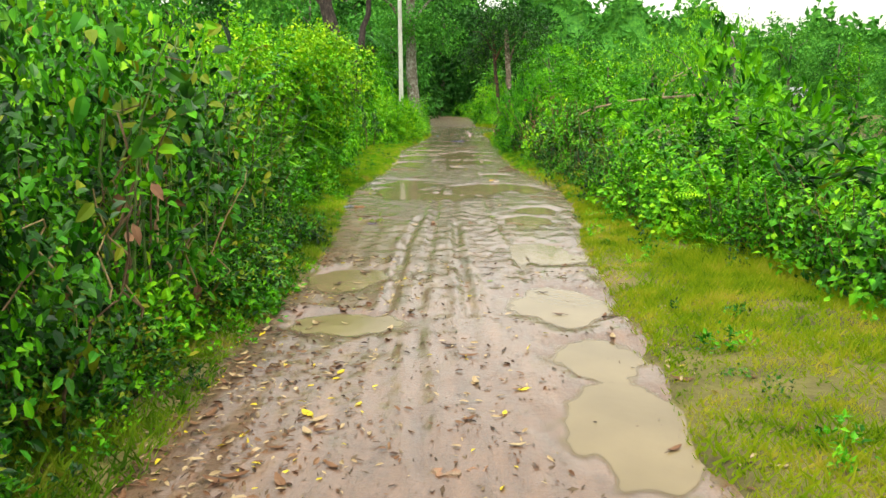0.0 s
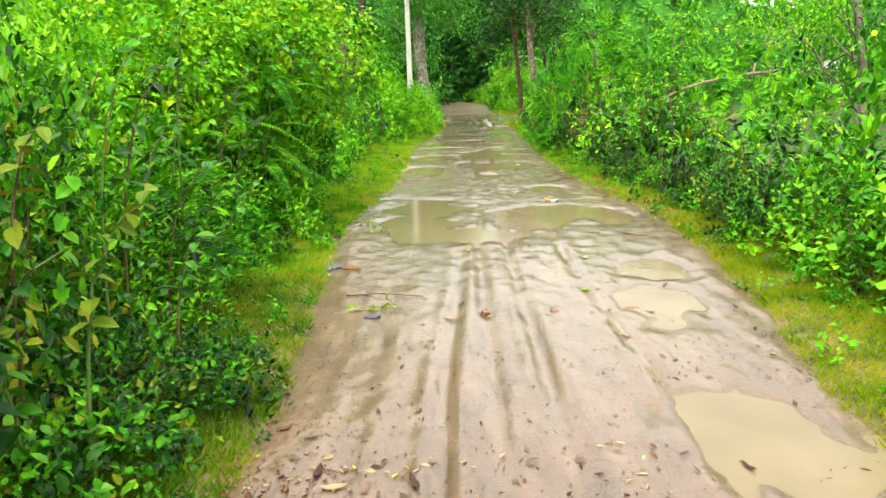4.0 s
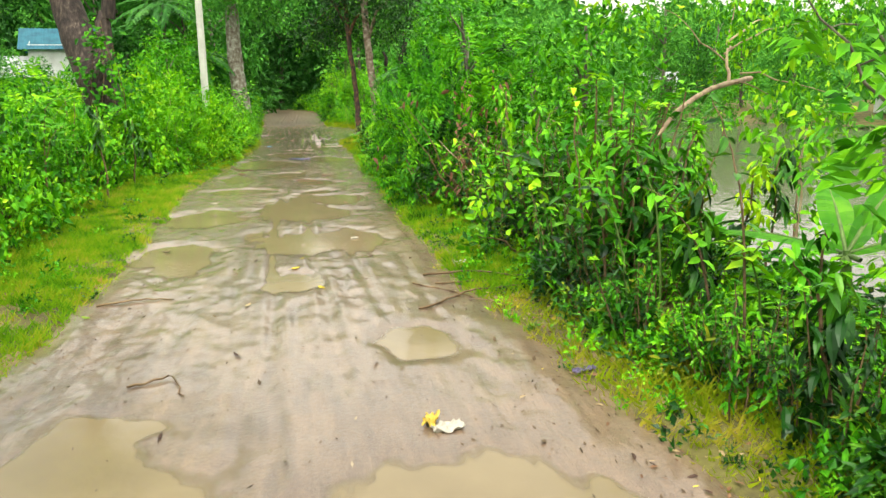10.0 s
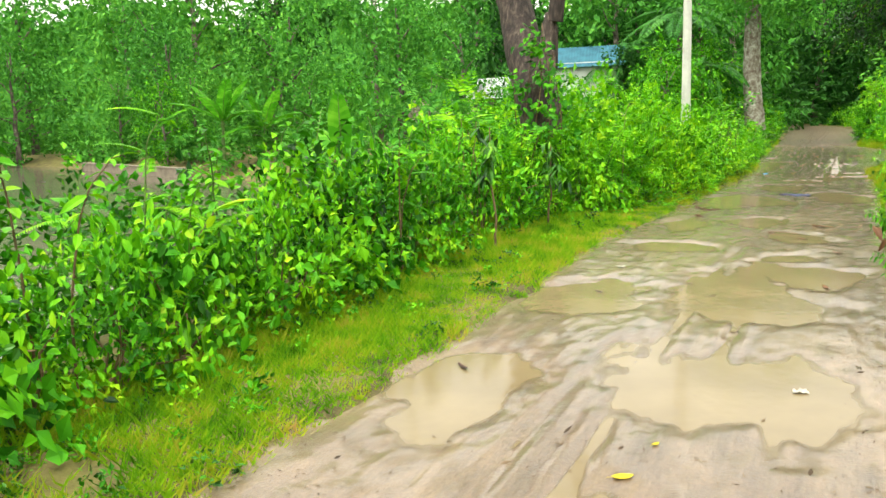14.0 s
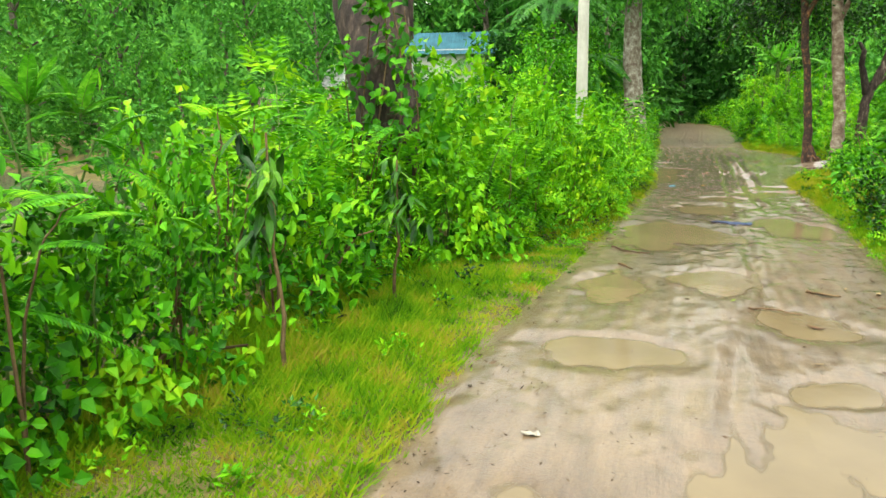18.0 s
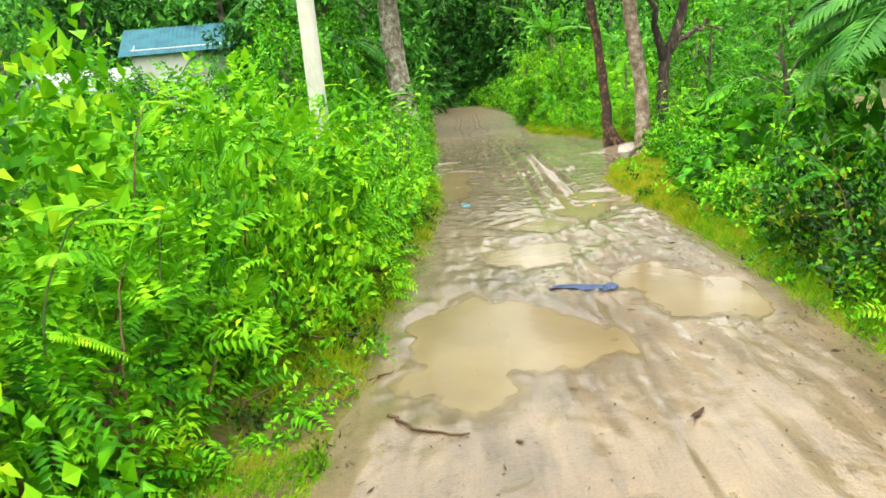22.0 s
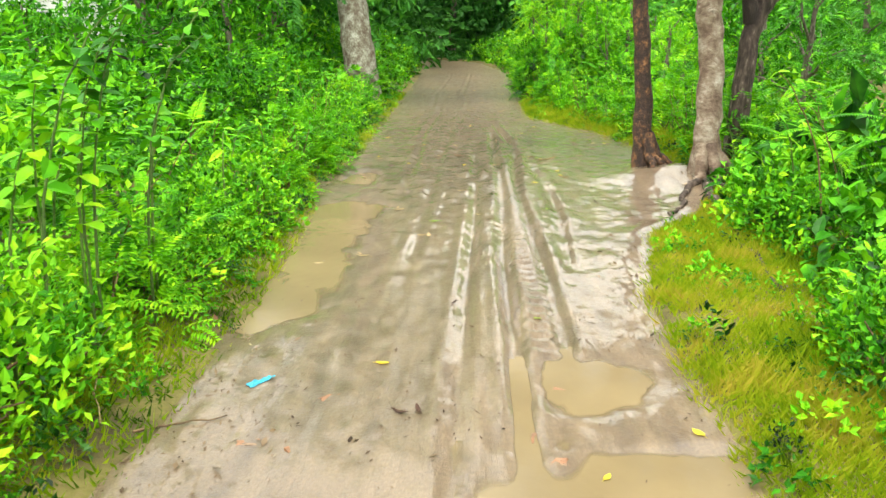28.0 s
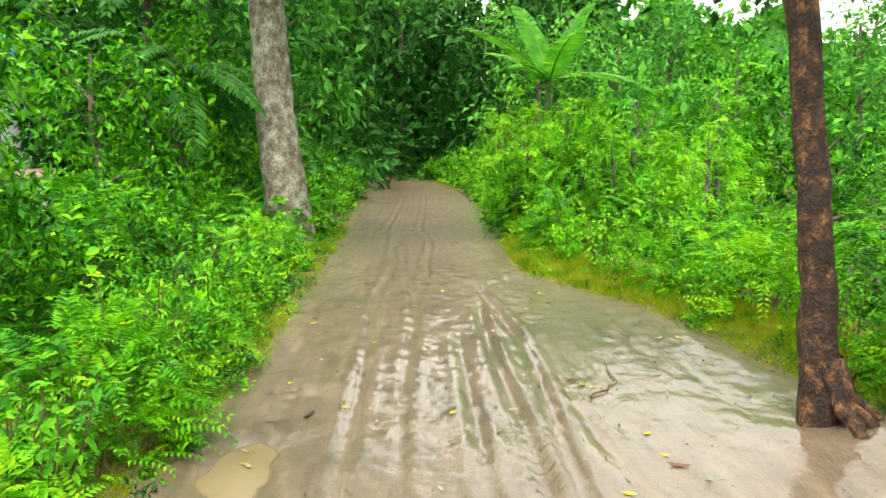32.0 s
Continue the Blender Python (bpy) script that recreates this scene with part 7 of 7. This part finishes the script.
def hut(x, y, z, w, d, h, roof, wall, turn, label, windows=1):
    """Walls with a door and windows set in, and a gabled tin roof."""
    root = new("hut")
    root.matrix_basis = pose(x, y, z, 0, 0, turn)
    t = 0.14
    # front wall is built round its door and window openings
    dw, dh, ww, wh, wz = 0.85, 1.95, 0.8, 0.8, 1.0
    dx, wx = -w * 0.2, w * 0.25
    segs = [(-w / 2, dx - dw / 2, 0, h), (dx - dw / 2, dx + dw / 2, dh, h), (dx + dw / 2, wx - ww / 2, 0, h), (wx - ww / 2, wx + ww / 2, 0, wz), (wx - ww / 2, wx + ww / 2, wz + wh, h), (wx + ww / 2, w / 2, 0, h)]
    for a, b, lo, hi in segs:
        slab("wall", root, (b - a, t, hi - lo), ((a + b) / 2, -d / 2, (lo + hi) / 2), wall, bev=0)
    slab("wall", root, (w, t, h), (0, d / 2, h / 2), wall, bev=0)
    for s in (-1, 1):
        slab("wall", root, (t, d - t, h), (s * (w / 2 - t / 2), 0, h / 2), wall, bev=0)
    slab("floor", root, (w - 0.02, d - 0.02, 0.1), (0, 0, -0.02), MUDWALL)
    door = slab("door", root, (dw - 0.06, 0.05, dh - 0.04), (dx, -d / 2 + 0.02, dh / 2), DARKWOOD)
    for s in (-1, 1):
        slab("frame", root, (0.05, t + 0.03, dh), (dx + s * (dw / 2 - 0.02), -d / 2 - 0.005, dh / 2), DARKWOOD)
    win = slab("window", root, (ww - 0.04, 0.04, wh - 0.04), (wx, -d / 2 + 0.03, wz + wh / 2), DARKWOOD)
    for k in range(4):
        slab("bar", win, (0.02, 0.02, wh - 0.04), (-ww * 0.3 + k * ww * 0.2, -0.05, 0), TIN)
    rise, over = d * 0.28, 0.4
    l = np.hypot(d / 2 + over, rise * (d / 2 + over) / (d / 2))
    ang = math.degrees(math.atan2(rise, d / 2))
    for s in (-1, 1):
        tin_sheet("roof", root, w + 2 * over, l, (0, s * (d / 2 + over) / 2, h + rise - rise * (d / 2 + over) / d), (-s * ang, 0, 0), roof)
    for s in (-1, 1):
        bm = bmesh.new()
        vs = [bm.verts.new(c) for c in ((s * (w / 2 - 0.10), -d / 2, h), (s * (w / 2 - 0.10), d / 2, h), (s * (w / 2 - 0.10), 0, h + rise - 0.05), (s * (w / 2 - 0.03), -d / 2, h), (s * (w / 2 - 0.03), d / 2, h), (s * (w / 2 - 0.03), 0, h + rise - 0.05))]
        for f in ((0, 1, 2), (5, 4, 3), (0, 3, 4, 1), (1, 4, 5, 2), (2, 5, 3, 0)):
            bm.faces.new([vs[i] for i in f])
        bmesh.ops.recalc_face_normals(bm, faces=bm.faces)
        me = bpy.data.meshes.new("gable")
        bm.to_mesh(me); bm.free()
        me.materials.append(wall)
        part("gable", me, root)
    return tagged(root, label, "hut")


hut(-10.75, 53.3, -0.35, 3.3, 3.0, 4.15, BLUE_TIN, WHITEWASH, 12, "whitewashed village hut with a blue tin roof")
hut(-14.2, 52.5, -0.5, 3.6, 3.0, 3.0, TIN, MUDWALL, 15, "brown mud-walled hut with a pale tin roof")
hut(-20.0, 57.0, -0.5, 4.4, 3.2, 2.1, RUST_TIN, WHITEWASH, 30, "stained white hut with a rusted tin roof")
hut(33.5, 80.0, -0.4, 2.6, 2.6, 2.2, TIN, WHITEWASH, -20, "white tin-roofed hut on the far river bank")
hut(37.0, 52.0, -0.5, 4.4, 3.4, 2.2, TIN, WHITEWASH, -70, "white tin-roofed hut on the far river bank")

lat = new("latrine_booth")
lat.matrix_basis = pose(-8.0, 49.8, -0.45, 0, 0, 20)
slab("panel", lat, (1.1, 0.05, 1.7), (0, -0.5, 0.85), WHITEWASH)
for s in (-1, 1):
    slab("panel", lat, (0.05, 0.95, 1.7), (s * 0.52, 0, 0.85), WHITEWASH)
slab("panel", lat, (1.1, 0.05, 1.7), (0, 0.5, 0.85), WHITEWASH)
slab("door", lat, (0.55, 0.03, 1.4), (-0.1, -0.545, 0.75), TIN)
slab("roof", lat, (1.4, 1.35, 0.05), (0, 0, 1.75), RUST_TIN, (6, 0, 0))
tagged(lat, "small white-panelled latrine booth among the weeds", "booth")

# brick edging wall of the pond's far side
pw = new("retaining_wall")
slab("wall", pw, (16, 0.25, 0.9), (0, 0, -0.6), MUDWALL)
slab("coping", pw, (16, 0.32, 0.07), (0, 0, -0.11), MUDWALL)
pw.matrix_basis = pose(-36, 47.0, -0.55, 0, 0, -21)
tagged(pw, "low brown wall at the pond's far edge", "wall")

# broad-leaved creeper hanging out of the first hedge, with bare and dead stems below it
vr = np.random.default_rng(77)
vine = new("creeper")
vine_root = np.array([float(hedge_left(4.8)) - 0.5, 4.8, 0.0])
vine_root[2] = float(ground_height(np.array(vine_root[0]), np.array(vine_root[1]))) - 0.05
vine.location = vine_root
for k in range(7):
    y = 4.4 + 0.34 * k + vr.uniform(-0.1, 0.1)
    e = np.array([float(hedge_left(y)) - np.interp(y, [3, 5, 6.5, 9], [0.08, 0.28, 0.55, 0.68]) + vr.uniform(-0.02, 0.14), y, vr.uniform(1.25, 2.0)]) - vine_root
    p = bend(np.zeros(3), e, 12, 0.35, 0.04, vr)
    V, F = tube(p, np.linspace(0.012, 0.004, 12), 5, 0, vr)
    part("vine", quads("vine", V, F, TWIG if k % 2 else GREENSTEM, True), vine)
    c = p[7:][vr.integers(0, 5, 7)] + vr.normal(size=(7, 3)) * [0.08, 0.2, 0.2]
    V, F = bush_leaves(vr, "", c, np.tile([0.7, -0.7, -0.1], (7, 1)), 2, 0.125, 0.62, 0.12, True, -0.4, 0.6)
    part("leaves", quads("leaves", V, F, (G_MID, G_DEEP, G_OLIVE, G_DEEP)[k % 4]), vine)
tagged(vine, "broad-leaved climbing creeper drooping out of the hedge", "creeper")
for k in range(9):
    y = 3.7 + 0.23 * k
    x = float(hedge_left(y)) - np.interp(y, [3, 5, 6.5, 9], [0.04, 0.2, 0.4, 0.5])
    z = float(ground_height(np.array(x), np.array(y)))
    stem = new("dry_weed")
    stem.location = (x, y, z)
    tip = np.array([vr.uniform(-0.2, 0.25), vr.uniform(-0.5, 0.5), vr.uniform(0.55, 1.15)])
    p = bend((0, 0, -0.05), tip, 9, vr.uniform(0.05, 0.3), 0.03, vr)
    V, F = tube(p, np.linspace(0.009, 0.003, 9), 5, 0, vr)
    part("stalk", quads("stalk", V, F, DRYSTEM if k % 3 else TWIG, True), stem)
    for q in vr.integers(3, 9, 4):
        V, F = bush_leaves(vr, "", p[q][None] + vr.normal(size=(1, 3)) * 0.03, np.array([[0.6, -0.6, -0.5]]), 1, 0.11, 0.5, 0.04, True, -0.6, 0.4)
        part("withered_leaf", quads("withered_leaf", V, F, L_BROWN if k % 2 else G_OLIVE), stem)
    tagged(stem, "bare dry weed stalk with withered brown leaves beside the hedge", "weed", "dry stalks in the hedge")


# young shoots and trailing vines that stand out of the hedges
def shoot(x, y, z, lean, reach, mat, leaf, aspect, pairs, label, seed, stem=GREENSTEM, feather=False):
    """A stem that rises and bends over, with leaves in turn along it."""
    rng = np.random.default_rng(seed)
    root = new("shoot")
    foot = float(ground_height(np.array(x), np.array(y)))
    root.location = (x, y, foot)
    z0 = z - foot
    tip = np.array([np.cos(lean) * reach * 0.7, np.sin(lean) * reach * 0.7, z0 + reach * rng.uniform(0.35, 0.9)])
    t = np.linspace(0, 1, 14)[:, None]
    p = np.array([0, 0, z0 * 1.15]) * 2 * t * (1 - t) + tip * t * t + rng.normal(size=(14, 3)) * 0.008 * t
    p[0] = (0, 0, -0.05)
    V, F = tube(p, np.linspace(0.009, 0.0025, 14), 5, 0, rng)
    part("stem", quads("stem", V, F, stem, True), root)
    s_ = np.linspace(0.42, 1.0, pairs)
    at = np.stack([np.interp(s_, t[:, 0], p[:, c]) for c in range(3)], 1)
    if feather:
        o = unit(np.stack([np.cos(lean + np.arange(pairs) * 2.2), np.sin(lean + np.arange(pairs) * 2.2), 0.2 + 0 * s_], 1))
        bits = [fern_frond(rng, a, b, leaf, 24, leaf * 0.22, 0.3) for a, b in zip(at, o)]
        V, F = merge(bits)
    else:
        k = np.repeat(np.arange(pairs), 2)
        a = lean + k * 1.3 + np.tile([0, np.pi], pairs) + rng.normal(0, 0.35, 2 * pairs)
        L = leaf * (1.15 - 0.55 * s_[k]) * rng.uniform(0.8, 1.2, 2 * pairs)
        D = np.stack([np.cos(a), np.sin(a), rng.uniform(-0.55, 0.35, 2 * pairs)], 1)
        V, F = oval_leaves(at[k], D, np.tile(UP, (2 * pairs, 1)) + rng.normal(size=(2 * pairs, 3)) * 0.3, L, L * aspect, 0.25, 0.3)
    part("foliage", quads("foliage", V, F, mat), root)
    return tagged(root, label, "shoot", "shoots along the hedges")


SHOOTS = {"round": (0.10, 0.80, 9, "young shoot with round pale green leaves"), "lance": (0.15, 0.36, 8, "leafy shoot with drooping narrow leaves"), "broad": (0.13, 0.62, 7, "shoot with broad soft leaves"), "fern": (0.34, 0, 6, "shoot with feathery compound leaves")}
sg = np.random.default_rng(707)
for y0, y1, n, line, side, kinds, mats, top in [
        (3.0, 8.6, 26, hedge_left, -1, ("broad", "round", "broad"), (G_DEEP, G_MID, G_OLIVE), (0.5, 1.6)),
        (8.8, 12.6, 26, hedge_left, -1, ("lance", "fern", "broad", "broad"), (G_DEEP, G_MID, G_DEEP), (0.5, 1.6)),
        (16.5, 25.0, 40, hedge_left, -1, ("fern", "broad", "round", "round", "lance"), (G_MID, G_LIME, G_MID), (0.55, 1.25)),
        (25.2, 31.5, 36, hedge_left, -1, ("fern", "round", "fern", "broad"), (G_LIME, G_MID), (0.5, 1.25)),
        (31.5, 45.0, 36, hedge_left, -1, ("fern", "round", "lance"), (G_LIME, G_MID), (0.35, 0.8)),
        (6.0, 12.0, 18, hedge_right, 1, ("lance", "broad", "round"), (G_MID, G_DEEP), (0.4, 0.9)),
        (12.0, 20.0, 26, hedge_right, 1, ("lance", "round", "broad"), (G_MID, G_DEEP, G_LIME), (0.4, 1.05)),
        (20.0, 30.0, 20, hedge_right, 1, ("fern", "lance", "broad"), (G_MID, G_LIME), (0.4, 1.1)),
        (30.0, 46.0, 26, hedge_right, 1, ("fern", "lance", "round"), (G_MID, G_LIME), (0.3, 0.8))]:
    for k in range(n):
        y = sg.uniform(y0, y1)
        kind = kinds[int(sg.integers(0, len(kinds)))]
        leaf, aspect, pairs, words = SHOOTS[kind]
        mat = mats[int(sg.integers(0, len(mats)))]
        away = np.pi if side > 0 else 0.0
        shoot(float(line(y)) + side * sg.uniform(0.15, 0.75), y, sg.uniform(*top), away + sg.normal(0, 0.9), sg.uniform(0.25, 0.6), mat, leaf * sg.uniform(0.75, 1.2), aspect, pairs, words, 7000 + int(sg.integers(0, 90000)), GREENSTEM if k % 3 else TWIG, kind == "fern")
# tall shoots at the corner of the hedge beside the pole
for k in range(12):
    y = sg.uniform(31.0, 33.4)
    shoot(float(hedge_left(y)) - sg.uniform(0.0, 0.5), y, sg.uniform(0.9, 1.35), sg.normal(0, 0.5), sg.uniform(0.4, 0.75), G_LIME if k % 2 else G_MID, 0.11, 0.8, 10, "tall young shoot with round pale leaves at the hedge's end", 9100 + k)

# leafy branches that hang from the roadside trees over the lane
hb = np.random.default_rng(717)
for x, y, z, dx, dy in [(1.2, 39.6, 3.05, -0.9, -0.3), (1.75, 39.2, 3.1, -0.5, 0.5), (0.6, 40.4, 3.2, -0.6, -0.6), (2.5, 39.6, 3.0, 0.6, -0.4), (1.6, 40.6, 3.1, 0.2, -0.7)]:
    bough = new("hanging_branch")
    bough.location = (1.83, 37.95, 4.3)
    a = np.zeros(3)
    e = np.array([x + dx * 0.4, y + dy * 0.4, z - 0.25]) - np.array(bough.location)
    p = bend(a, e, 10, 0.30, 0.03, hb)
    V, F = tube(p, np.linspace(0.028, 0.006, 10), 6, 0.03, hb)
    part("limb", quads("limb", V, F, BARK_RED, True), bough)
    c = p[4:][hb.integers(0, 6, 26)] + hb.normal(size=(26, 3)) * [0.24, 0.24, 0.16]
    V, F = bush_leaves(hb, "", c, unit(hb.normal(size=c.shape)), 9, 0.11, 0.45, 0.07, True, -0.4, 0.5)
    part("foliage", quads("foliage", V, F, [G_DEEP, G_MID, G_DEEP], False, np.repeat(tone_slots(hb.random(26)), len(F) // 26)), bough)
    tagged(bough, "drooping leafy branch of the red-barked roadside tree", "branch")

# green sprigs torn off and dropped at the lane's edge
for k, (x, y) in enumerate([(-1.55, 12.75), (-1.42, 12.6), (-1.20, 9.63), (-1.08, 9.72)]):
    sprig = new("fallen_sprig")
    sprig.location = (x, y, top_of(x, y) + 0.006)
    p = bend((-0.14, -0.04, 0.0), (0.14, 0.05, 0.012), 8, 0.0, 0.012, hb)
    V, F = tube(p, np.linspace(0.005, 0.002, 8), 5, 0, hb)
    part("stem", quads("stem", V, F, DRYSTEM, True), sprig)
    V, F = bush_leaves(hb, "", np.repeat(p[3:], 3, 0), np.tile([0.4, 0.1, 0.05], (15, 1)), 1, 0.055, 0.45, 0.012, True, 0.0, 0.1)
    part("leaves", quads("leaves", V, F, L_GREEN), sprig)
    tagged(sprig, "torn green sprig lying at the lane's edge", "sprig")
